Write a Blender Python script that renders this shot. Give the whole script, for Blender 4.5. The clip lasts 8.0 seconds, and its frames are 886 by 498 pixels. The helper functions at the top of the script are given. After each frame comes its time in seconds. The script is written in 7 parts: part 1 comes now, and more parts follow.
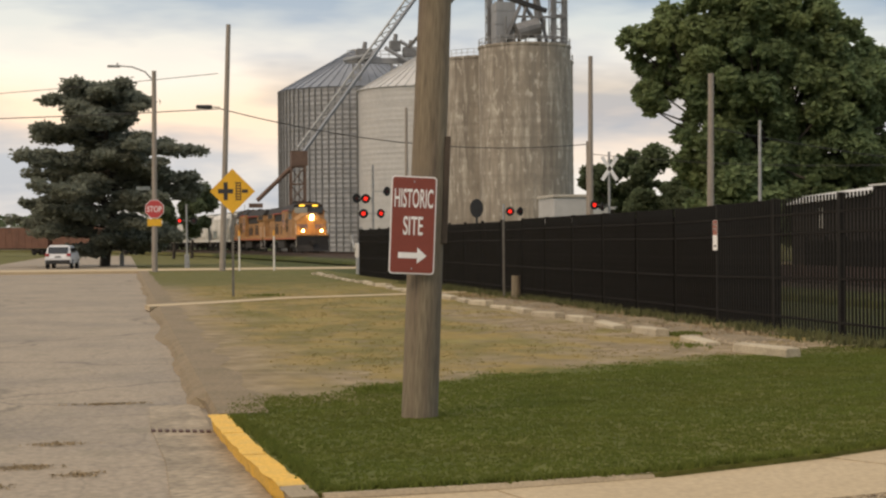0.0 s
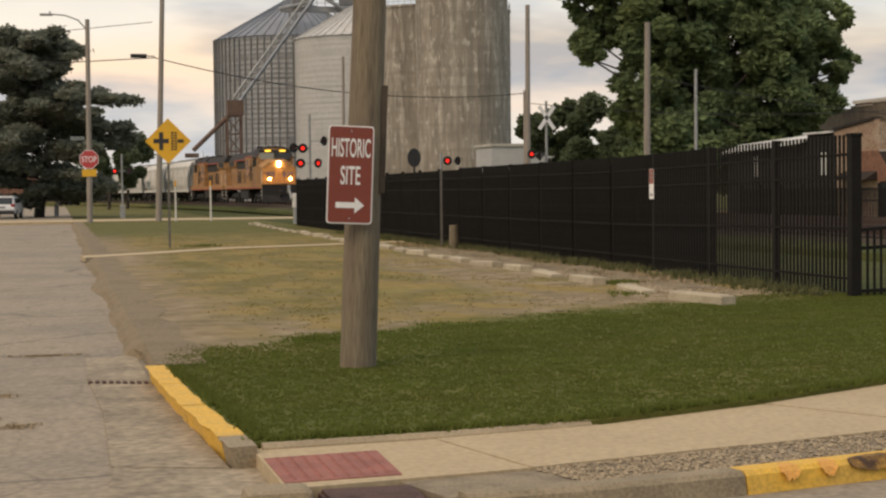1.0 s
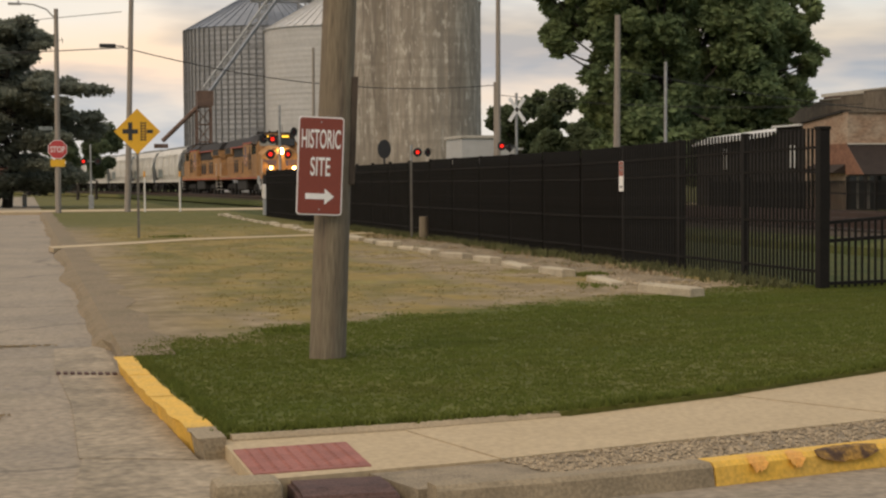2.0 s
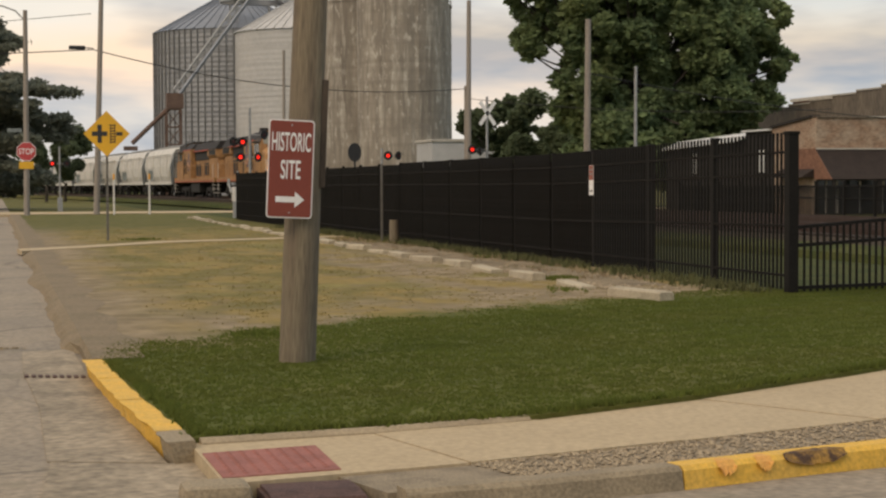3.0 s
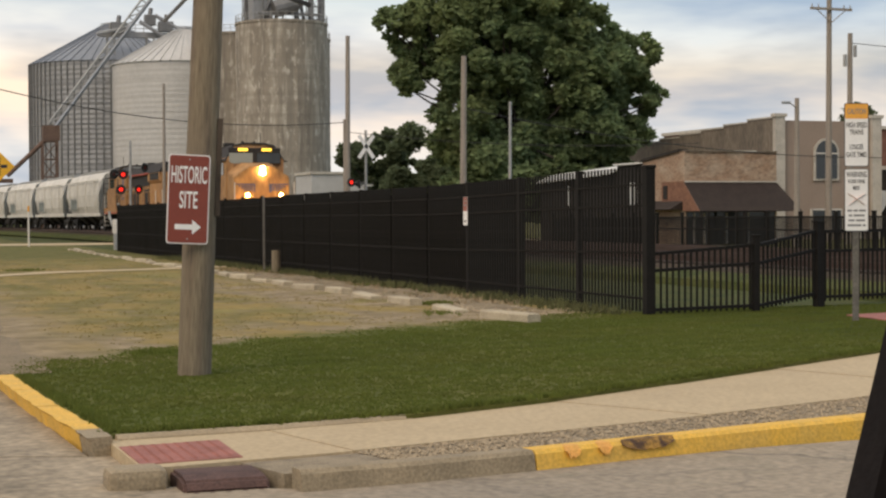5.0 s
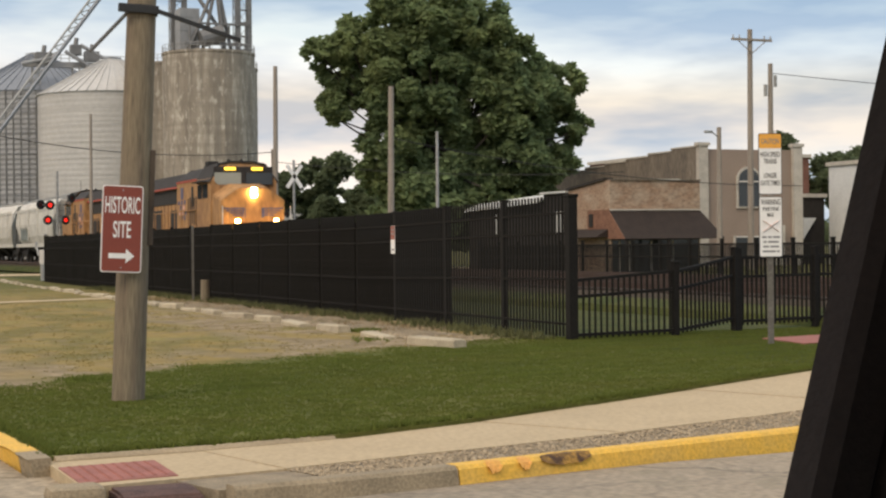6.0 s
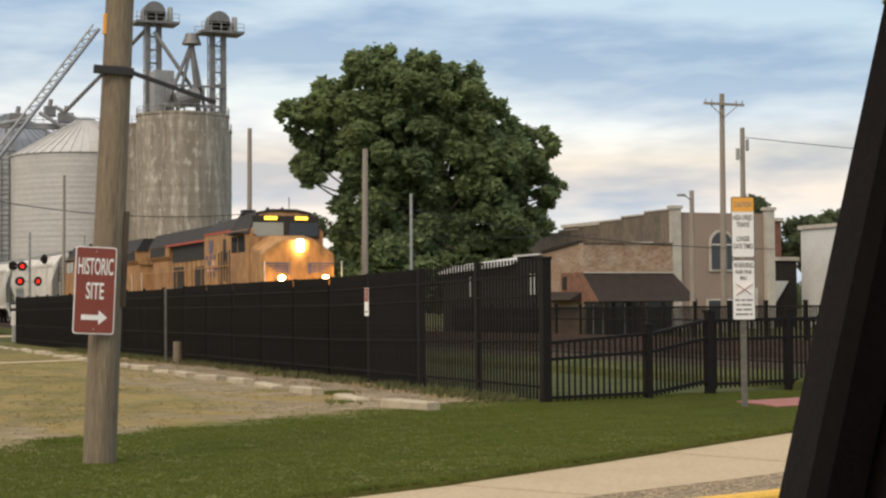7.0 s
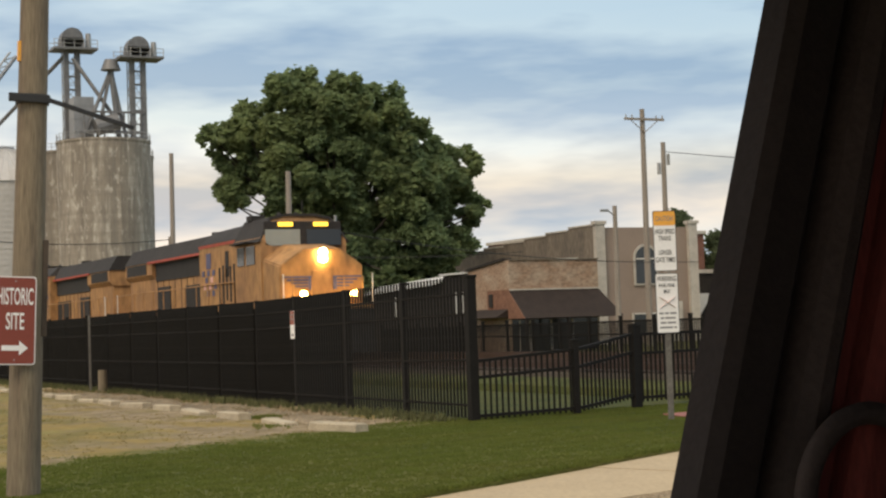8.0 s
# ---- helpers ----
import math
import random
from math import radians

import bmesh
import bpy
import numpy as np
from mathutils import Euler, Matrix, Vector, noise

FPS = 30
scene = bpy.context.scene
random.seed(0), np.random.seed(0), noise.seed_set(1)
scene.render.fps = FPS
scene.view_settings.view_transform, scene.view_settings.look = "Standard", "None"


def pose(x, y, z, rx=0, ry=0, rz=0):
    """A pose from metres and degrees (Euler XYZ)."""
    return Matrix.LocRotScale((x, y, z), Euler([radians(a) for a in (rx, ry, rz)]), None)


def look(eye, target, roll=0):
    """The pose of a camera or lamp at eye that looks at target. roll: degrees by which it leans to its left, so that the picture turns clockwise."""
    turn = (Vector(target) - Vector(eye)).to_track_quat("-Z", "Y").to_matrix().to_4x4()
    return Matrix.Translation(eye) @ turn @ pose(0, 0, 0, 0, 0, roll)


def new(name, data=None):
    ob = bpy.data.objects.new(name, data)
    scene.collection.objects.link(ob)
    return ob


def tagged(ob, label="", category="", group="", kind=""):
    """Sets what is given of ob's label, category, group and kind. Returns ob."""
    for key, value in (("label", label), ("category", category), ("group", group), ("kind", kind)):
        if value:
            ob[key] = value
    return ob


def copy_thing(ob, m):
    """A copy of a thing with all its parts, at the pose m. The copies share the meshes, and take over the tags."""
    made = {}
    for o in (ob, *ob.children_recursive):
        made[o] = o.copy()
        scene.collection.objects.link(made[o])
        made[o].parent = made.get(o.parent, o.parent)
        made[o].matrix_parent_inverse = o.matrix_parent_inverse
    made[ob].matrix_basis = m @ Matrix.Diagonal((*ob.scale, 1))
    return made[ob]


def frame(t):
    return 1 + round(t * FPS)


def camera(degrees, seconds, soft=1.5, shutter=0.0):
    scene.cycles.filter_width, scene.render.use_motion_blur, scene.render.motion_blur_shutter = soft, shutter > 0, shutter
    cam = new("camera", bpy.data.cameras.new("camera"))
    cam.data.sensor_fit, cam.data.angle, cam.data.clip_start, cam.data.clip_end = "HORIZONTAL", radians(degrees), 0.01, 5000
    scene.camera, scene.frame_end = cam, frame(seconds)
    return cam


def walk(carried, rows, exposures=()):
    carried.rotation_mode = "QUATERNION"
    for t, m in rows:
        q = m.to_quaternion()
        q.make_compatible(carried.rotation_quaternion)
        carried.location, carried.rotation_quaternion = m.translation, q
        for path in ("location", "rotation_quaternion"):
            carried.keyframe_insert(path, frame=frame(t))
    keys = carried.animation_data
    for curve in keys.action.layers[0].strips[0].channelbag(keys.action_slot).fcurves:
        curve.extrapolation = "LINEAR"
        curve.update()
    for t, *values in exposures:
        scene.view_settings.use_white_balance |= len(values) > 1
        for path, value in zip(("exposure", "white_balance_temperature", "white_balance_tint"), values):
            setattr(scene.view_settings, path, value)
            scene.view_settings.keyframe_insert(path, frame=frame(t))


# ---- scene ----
cam = camera(30.5, 8.0, soft=2.35)
walk(cam, [
    (0.0, pose(0.000, 0.000, 1.554, 89.739, 0.474, -11.095)),
    (0.5, pose(0.000, 0.000, 1.554, 88.426, 0.671, -12.250)),
    (1.0, pose(0.000, 0.000, 1.554, 87.938, 0.656, -13.294)),
    (1.5, pose(0.000, 0.000, 1.554, 87.664, 0.560, -13.884)),
    (3.0, pose(0.000, 0.000, 1.554, 87.746, 0.278, -15.392)),
    (3.5, pose(0.000, 0.000, 1.554, 88.111, 0.300, -16.010)),
    (4.0, pose(0.000, 0.000, 1.554, 88.317, 0.356, -16.712)),
    (5.5, pose(-0.629, -1.983, 1.502, 89.325, 0.427, -21.175)),
    (6.0, pose(-0.632, -1.983, 1.502, 89.880, 0.626, -22.184)),
    (6.5, pose(-0.634, -1.983, 1.502, 90.708, 0.603, -22.764)),
    (7.0, pose(-0.637, -1.983, 1.502, 92.066, 0.494, -23.116)),
    (7.5, pose(-0.629, -1.983, 1.502, 92.086, 1.817, -25.204)),
    (8.0, pose(-0.609, -1.983, 1.502, 92.715, 2.007, -25.666)),
], exposures=((0.0, 0.53, 7750, 13), (1.5, 0.38, 7750, 13), (4.0, 0.40, 7450, 12), (5.5, 0.69, 7250, 12), (6.5, 0.77, 7250, 11), (7.0, 0.76, 7300, 11), (8.0, 0.67, 7450, 10)))

# ---- world and light ----
world = bpy.data.worlds.new("world")
scene.world = world
world.use_nodes = True
wn, wl = world.node_tree.nodes, world.node_tree.links
wn.clear()
w_out = wn.new("ShaderNodeOutputWorld")
w_bg = wn.new("ShaderNodeBackground")
w_sky = wn.new("ShaderNodeTexSky")
w_sky.sky_type = "NISHITA"
w_sky.sun_disc = False
w_sky.sun_elevation = radians(9)
w_sky.sun_rotation = radians(-60)
w_bg.inputs["Strength"].default_value = 1.0
w_co = wn.new("ShaderNodeTexCoord")
w_sep = wn.new("ShaderNodeSeparateXYZ")
wl.new(w_co.outputs["Generated"], w_sep.inputs[0])
# height bands of the evening cloud cover: warm near the horizon, blue-grey above
w_ramp = wn.new("ShaderNodeValToRGB")
for pos, col in ((0.0, (0.50, 0.55, 0.62, 1)), (0.045, (0.51, 0.56, 0.64, 1)), (0.072, (0.60, 0.545, 0.54, 1)), (0.092, (0.605, 0.555, 0.52, 1)), (0.115, (0.54, 0.59, 0.66, 1)),
                 (0.14, (0.41, 0.50, 0.60, 1)), (0.20, (0.31, 0.43, 0.58, 1)), (0.5, (0.44, 0.50, 0.60, 1)), (1.0, (0.55, 0.59, 0.65, 1))):
    e = w_ramp.color_ramp.elements.new(pos)
    e.color = col
w_ramp.color_ramp.elements.remove(w_ramp.color_ramp.elements[0])
w_ramp.color_ramp.elements.remove(w_ramp.color_ramp.elements[-1])
w_map = wn.new("ShaderNodeMapping")
w_map.inputs["Scale"].default_value = (1.2, 1.0, 5.2)
wl.new(w_co.outputs["Generated"], w_map.inputs["Vector"])
w_noise = wn.new("ShaderNodeTexNoise")
w_noise.inputs["Scale"].default_value = 3.2
w_noise.inputs["Detail"].default_value = 5
w_noise.inputs["Roughness"].default_value = 0.55
wl.new(w_map.outputs[0], w_noise.inputs["Vector"])
# the bands waver with the cloud noise
w_off = wn.new("ShaderNodeMath")
w_off.operation = "MULTIPLY_ADD"
wl.new(w_noise.outputs["Fac"], w_off.inputs[0])
w_off.inputs[1].default_value = 0.09
w_off.inputs[2].default_value = -0.045
w_add = wn.new("ShaderNodeMath")
w_add.operation = "ADD"
wl.new(w_sep.outputs["Z"], w_add.inputs[0])
wl.new(w_off.outputs[0], w_add.inputs[1])
wl.new(w_add.outputs[0], w_ramp.inputs["Fac"])
w_c2 = wn.new("ShaderNodeValToRGB")
w_c2.color_ramp.elements[0].position, w_c2.color_ramp.elements[0].color = 0.43, (0.65, 0.745, 0.88, 1)
w_c2.color_ramp.elements[1].position, w_c2.color_ramp.elements[1].color = 0.585, (1.30, 1.235, 1.15, 1)
wl.new(w_noise.outputs["Fac"], w_c2.inputs["Fac"])
w_mul = wn.new("ShaderNodeMixRGB")
w_mul.blend_type = "MULTIPLY"
w_mul.inputs["Fac"].default_value = 1.0
# the cloud thickens towards the east
w_east = wn.new("ShaderNodeMapRange")
w_east.interpolation_type = "SMOOTHSTEP"
w_east.inputs[1].default_value, w_east.inputs[2].default_value = -0.1, 0.75
wl.new(w_sep.outputs["X"], w_east.inputs[0])
w_dim = wn.new("ShaderNodeMixRGB")
w_dim.blend_type = "MULTIPLY"
w_dim.inputs["Fac"].default_value = 1.0
wl.new(w_ramp.outputs["Color"], w_dim.inputs[1])
w_hue = wn.new("ShaderNodeMixRGB")
w_hue.inputs[1].default_value = (1.07, 1.02, 0.97, 1)
w_hue.inputs[2].default_value = (0.74, 0.83, 0.90, 1)
wl.new(w_east.outputs[0], w_hue.inputs[0])
wl.new(w_hue.outputs[0], w_dim.inputs[2])
wl.new(w_dim.outputs[0], w_mul.inputs[1])
wl.new(w_c2.outputs["Color"], w_mul.inputs[2])
w_mix = wn.new("ShaderNodeMixRGB")
w_mix.inputs["Fac"].default_value = 0.88
w_gain = wn.new("ShaderNodeMixRGB")
w_gain.blend_type = "MULTIPLY"
w_gain.inputs["Fac"].default_value = 1.0
w_gain.inputs[2].default_value = (0.10, 0.10, 0.10, 1)
wl.new(w_sky.outputs[0], w_gain.inputs[1])
wl.new(w_gain.outputs[0], w_mix.inputs[1])
wl.new(w_mul.outputs[0], w_mix.inputs[2])
wl.new(w_mix.outputs[0], w_bg.inputs["Color"])
wl.new(w_bg.outputs[0], w_out.inputs["Surface"])

sun = new("sun", bpy.data.lights.new("sun", "SUN"))
sun.data.energy = 0.95
sun.data.angle = radians(25)
sun.data.color = (1.0, 0.86, 0.70)
sun.matrix_world = look((-40, -30, 40), (0, 0, 0))

# ---- materials ----
def mat(name, col, rough=0.8, metal=0.0, vary=0.25, scale=3.0, fine=40.0, bump=0.15, tint=None, emit=None, stretch=(1, 1, 1), rand=0.0, spec=0.5):
    """A surface with grain and stains at two scales. tint: the colour of the stains."""
    m = bpy.data.materials.new(name)
    m.use_nodes = True
    n, l = m.node_tree.nodes, m.node_tree.links
    b = n["Principled BSDF"]
    b.inputs["Roughness"].default_value = rough
    b.inputs["Metallic"].default_value = metal
    b.inputs["Specular IOR Level"].default_value = spec
    co = n.new("ShaderNodeTexCoord")
    mp = n.new("ShaderNodeMapping")
    mp.inputs["Scale"].default_value = stretch
    l.new(co.outputs["Object"], mp.inputs[0])
    big, small = n.new("ShaderNodeTexNoise"), n.new("ShaderNodeTexNoise")
    big.inputs["Scale"].default_value, big.inputs["Detail"].default_value = scale, 6
    small.inputs["Scale"].default_value, small.inputs["Detail"].default_value = fine, 3
    for t in (big, small):
        l.new(mp.outputs[0], t.inputs["Vector"])
    dark = tint or tuple(c * 0.55 for c in col)
    mix = n.new("ShaderNodeMixRGB")
    mix.inputs[1].default_value = (*col, 1)
    mix.inputs[2].default_value = (*dark, 1)
    rr = n.new("ShaderNodeMapRange")
    rr.inputs[1].default_value, rr.inputs[2].default_value = 0.42, 0.68
    rr.inputs[3].default_value, rr.inputs[4].default_value = 0.0, min(1.0, vary * 2)
    l.new(big.outputs["Fac"], rr.inputs[0])
    l.new(rr.outputs[0], mix.inputs[0])
    hv = n.new("ShaderNodeHueSaturation")
    vr = n.new("ShaderNodeMapRange")
    vr.inputs[1].default_value, vr.inputs[2].default_value = 0.3, 0.7
    vr.inputs[3].default_value, vr.inputs[4].default_value = 1 - vary * 0.8, 1 + vary * 0.8
    l.new(small.outputs["Fac"], vr.inputs[0])
    if rand:
        oi = n.new("ShaderNodeObjectInfo")
        ma = n.new("ShaderNodeMath")
        ma.operation = "MULTIPLY_ADD"
        l.new(oi.outputs["Random"], ma.inputs[0])
        ma.inputs[1].default_value = rand
        l.new(vr.outputs[0], ma.inputs[2])
        l.new(ma.outputs[0], hv.inputs["Value"])
    else:
        l.new(vr.outputs[0], hv.inputs["Value"])
    l.new(mix.outputs[0], hv.inputs["Color"])
    l.new(hv.outputs[0], b.inputs["Base Color"])
    if bump:
        bp = n.new("ShaderNodeBump")
        bp.inputs["Strength"].default_value = bump
        bp.inputs["Distance"].default_value = 0.02
        l.new(small.outputs["Fac"], bp.inputs["Height"])
        l.new(bp.outputs[0], b.inputs["Normal"])
    if emit:
        b.inputs["Emission Color"].default_value = (*emit[0], 1)
        b.inputs["Emission Strength"].default_value = emit[1]
    return m


M = {}
M["concrete"] = mat("walk_concrete", (0.44, 0.34, 0.212), 0.9, vary=0.16, scale=1.1, fine=22, bump=0.2, tint=(0.345, 0.262, 0.158))
M["kerb"] = mat("kerb_concrete", (0.29, 0.23, 0.15), 0.9, vary=0.3, scale=2.5, fine=50, bump=0.3)
M["walk_lip"] = mat("low_kerb_concrete", (0.35, 0.275, 0.18), 0.9, vary=0.2, scale=1.5, fine=50, bump=0.1)
M["gutter"] = mat("gutter_concrete", (0.31, 0.25, 0.175), 0.9, vary=0.42, scale=1.6, fine=14, bump=0.3, tint=(0.17, 0.138, 0.095))
M["yellow_kerb"] = mat("kerb_yellow_paint", (0.70, 0.405, 0.06), 0.75, vary=0.22, scale=4, fine=40, bump=0.2, tint=(0.50, 0.33, 0.10))
M["tactile"] = mat("tactile_red", (0.32, 0.12, 0.095), 0.85, vary=0.25, scale=5, fine=40)
M["rust"] = mat("rusty_iron", (0.11, 0.06, 0.05), 0.8, 0.3, vary=0.4, scale=8, fine=60, bump=0.4)
M["gravel"] = mat("gravel_bed", (0.27, 0.215, 0.145), 0.95, vary=0.35, scale=6, fine=90, bump=0.25)
M["pole_wood"] = mat("weathered_pole_wood", (0.195, 0.157, 0.106), 0.9, vary=0.42, scale=2, fine=16, bump=0.5, stretch=(6, 6, 0.35), tint=(0.14, 0.105, 0.075))
M["far_pole"] = mat("grey_pole_wood", (0.30, 0.26, 0.22), 0.9, vary=0.25, scale=2, fine=20, stretch=(4, 4, 0.3))
M["sign_brown"] = mat("brown_sign_sheeting", (0.225, 0.046, 0.028), 0.5, vary=0.06, scale=4, fine=30, bump=0.03)
M["sign_white"] = mat("white_sign_sheeting", (0.80, 0.79, 0.77), 0.5, vary=0.05, scale=4, fine=30, bump=0.02)
M["sign_red"] = mat("red_sign_sheeting", (0.52, 0.06, 0.06), 0.5, vary=0.06, bump=0.02)
M["sign_yellow"] = mat("yellow_sign_sheeting", (0.78, 0.42, 0.03), 0.5, vary=0.08, bump=0.02)
M["sign_orange"] = mat("orange_sign_sheeting", (0.80, 0.38, 0.06), 0.5, vary=0.08, bump=0.02)
M["ink"] = mat("black_sign_ink", (0.03, 0.03, 0.03), 0.6, vary=0.1, bump=0)
M["grey_ink"] = mat("faded_sign_ink", (0.22, 0.22, 0.22), 0.6, vary=0.1, bump=0)
M["pink_ink"] = mat("faded_red_ink", (0.72, 0.42, 0.36), 0.6, vary=0.1, bump=0)
M["pale_ink"] = mat("washed_out_red_ink", (0.76, 0.56, 0.51), 0.6, vary=0.1, bump=0)
M["steel"] = mat("galvanised_steel", (0.38, 0.38, 0.37), 0.55, 0.6, vary=0.2, scale=6, fine=60, bump=0.05)
M["fence"] = mat("black_fence_paint", (0.0145, 0.013, 0.0112), 0.7, vary=0.25, scale=4, fine=30, bump=0.05, spec=0.14)
M["fence_rail"] = mat("dusty_fence_rail", (0.016, 0.014, 0.012), 0.85, vary=0.3, scale=4, fine=30, bump=0.05, spec=0.12)
# shade put into the paint, against light caught by the slim posts' sides
M["post"] = mat("darkened_post_paint", (0.0085, 0.0076, 0.0066), 0.85, vary=0.25, scale=4, fine=30, bump=0.05, spec=0.08)
M["screen"] = mat("black_windscreen_mesh", (0.018, 0.0158, 0.0135), 0.95, vary=0.45, scale=0.7, fine=60, bump=0.1, spec=0.03)
M["bare"] = mat("bare_soil", (0.225, 0.172, 0.104), 0.95, vary=0.45, scale=3, fine=40, bump=0.4)
M["soil"] = mat("brown_shoulder_soil", (0.205, 0.153, 0.092), 0.95, vary=0.35, scale=1.4, fine=24, bump=0.4, tint=(0.14, 0.11, 0.06))
M["wheelstop"] = mat("wheel_stop_concrete", (0.37, 0.315, 0.225), 0.9, vary=0.25, scale=3, fine=40, bump=0.3, rand=0.25)
M["bin"] = mat("corrugated_bin_steel", (0.30, 0.305, 0.31), 0.6, 0.35, vary=0.12, scale=0.2, fine=1.2, bump=0.1, stretch=(1, 1, 0.4))
M["bin_light"] = mat("bright_bin_steel", (0.49, 0.48, 0.46), 0.55, 0.2, vary=0.08, scale=0.3, fine=1.5, bump=0.05)
M["bin_roof"] = mat("bin_roof_steel", (0.21, 0.23, 0.26), 0.5, 0.4, vary=0.12, scale=0.3, fine=2)
M["machine"] = mat("grey_machinery", (0.20, 0.20, 0.20), 0.6, 0.4, vary=0.25, scale=1, fine=8)
M["rust_machine"] = mat("rusted_machinery", (0.16, 0.10, 0.075), 0.8, 0.2, vary=0.35, scale=1, fine=8)
M["loco_yellow"] = mat("weathered_yellow_paint", (0.39, 0.205, 0.078), 0.7, vary=0.36, scale=0.6, fine=4, bump=0.03, tint=(0.25, 0.125, 0.055), stretch=(1, 1, 0.5))
M["loco_grey"] = mat("dark_grey_paint", (0.026, 0.022, 0.020), 0.85, vary=0.3, scale=1, fine=6)
M["loco_dark"] = mat("sooty_underframe", (0.025, 0.022, 0.02), 0.8, vary=0.3, scale=2, fine=12)
M["loco_red"] = mat("red_stripe_paint", (0.42, 0.06, 0.03), 0.55, vary=0.2, scale=2, fine=12)
M["loco_blue"] = mat("faded_blue_paint", (0.09, 0.09, 0.17), 0.6, vary=0.25, scale=3, fine=15)
M["loco_white"] = mat("white_paint", (0.70, 0.66, 0.60), 0.6, vary=0.15)
M["hopper"] = mat("dusty_white_hopper", (0.60, 0.58, 0.53), 0.7, vary=0.2, scale=0.7, fine=6, bump=0.05, tint=(0.36, 0.33, 0.29))
M["brown_car"] = mat("brown_boxcar_paint", (0.16, 0.075, 0.05), 0.75, vary=0.3, scale=0.8, fine=6)
M["graffiti"] = mat("spray_paint", (0.22, 0.25, 0.24), 0.7, vary=0.5, scale=2, fine=8)
M["glass_dark"] = mat("dark_window_glass", (0.03, 0.035, 0.04), 0.08, vary=0.1, bump=0)
# pale base colour stands in for the sky's reflection in the left windshield
M["glass_pale"] = mat("windshield_painted_reflection", (0.30, 0.31, 0.27), 0.12, vary=0.1, bump=0)
M["headlight"] = mat("headlight_lens", (1.0, 0.85, 0.55), 0.3, vary=0, bump=0, emit=((1.0, 0.70, 0.30), 42))
M["ditch"] = mat("ditch_lens", (1.0, 0.8, 0.45), 0.3, vary=0, bump=0, emit=((1.0, 0.62, 0.20), 30))
M["numberboard"] = mat("lit_number_board", (0.9, 0.6, 0.1), 0.4, vary=0, bump=0, emit=((1.0, 0.62, 0.06), 1.5))
M["red_lamp"] = mat("red_signal_lens", (0.8, 0.05, 0.03), 0.3, vary=0, bump=0, emit=((1.0, 0.02, 0.012), 1.1))
M["dim_lamp"] = mat("unlit_signal_lens", (0.12, 0.03, 0.03), 0.25, vary=0.1, bump=0)
M["black"] = mat("matt_black_metal", (0.02, 0.02, 0.02), 0.6, vary=0.2)
M["brick"] = mat("weathered_brick", (0.31, 0.205, 0.14), 0.95, vary=0.34, scale=0.9, fine=5, bump=0.3, tint=(0.44, 0.36, 0.275), stretch=(1, 1, 1.6))
M["brick_dark"] = mat("dark_side_wall", (0.20, 0.165, 0.13), 0.95, vary=0.35, scale=0.7, fine=6, bump=0.3, tint=(0.10, 0.085, 0.07), stretch=(1, 1, 0.35))
M["stucco"] = mat("tan_stucco", (0.30, 0.23, 0.185), 0.9, vary=0.1, scale=0.6, fine=12, bump=0.1)
M["trim"] = mat("pale_stone_trim", (0.50, 0.46, 0.40), 0.85, vary=0.2, scale=2, fine=15)
M["red_brick"] = mat("dark_red_brick", (0.19, 0.085, 0.06), 0.95, vary=0.3, scale=1, fine=8)
M["awning"] = mat("brown_shingle_awning", (0.030, 0.020, 0.016), 0.95, vary=0.3, scale=2, fine=14, bump=0.4)
M["brick_end"] = mat("faded_red_boarding", (0.22, 0.105, 0.065), 0.9, vary=0.3, scale=2, fine=10, bump=0.2)
M["roofing"] = mat("white_metal_roofing", (0.70, 0.70, 0.68), 0.5, 0.1, vary=0.1, scale=1, fine=12, bump=0.05)
# near-black: the shade on shed walls and openings is put into the timber's colour
M["shade_wood"] = mat("dark_shaded_timber", (0.024, 0.019, 0.016), 0.9, vary=0.3)
M["ballast"] = mat("ballast_stone", (0.058, 0.046, 0.036), 0.95, vary=0.4, scale=4, fine=30, bump=0.6, tint=(0.06, 0.045, 0.03), spec=0.1)
M["rail"] = mat("rusty_rail", (0.085, 0.052, 0.038), 0.6, 0.5, vary=0.25)
M["tie"] = mat("creosote_tie", (0.06, 0.045, 0.035), 0.95, vary=0.35)
M["bark"] = mat("tree_bark", (0.055, 0.045, 0.035), 0.95, vary=0.35, scale=3, fine=18, bump=0.6, stretch=(3, 3, 0.5))
M["leaf"] = mat("broad_leaf", (0.19, 0.252, 0.125), 0.75, vary=0.28, scale=0.22, fine=2.2, bump=0, tint=(0.235, 0.265, 0.105), spec=0.12)
M["needle"] = mat("pine_needle", (0.23, 0.245, 0.19), 0.8, vary=0.25, scale=0.5, fine=4, bump=0, tint=(0.125, 0.145, 0.11), spec=0.2)
M["far_leaf"] = mat("distant_foliage", (0.14, 0.175, 0.095), 0.85, vary=0.3, scale=0.3, fine=3, bump=0, spec=0.2)
M["car_white"] = mat("white_car_paint", (0.72, 0.72, 0.72), 0.25, vary=0.04, bump=0)
M["tyre"] = mat("tyre_rubber", (0.02, 0.02, 0.02), 0.9, vary=0.2)
M["tail"] = mat("tail_lamp_lens", (0.35, 0.03, 0.03), 0.3, vary=0.1, bump=0)
M["interior"] = mat("black_car_trim", (0.027, 0.0185, 0.0165), 0.85, vary=0.2, scale=20, fine=200, bump=0.1)
M["interior_grey"] = mat("charcoal_car_trim", (0.052, 0.036, 0.032), 0.85, vary=0.2, scale=20, fine=200, bump=0.15)
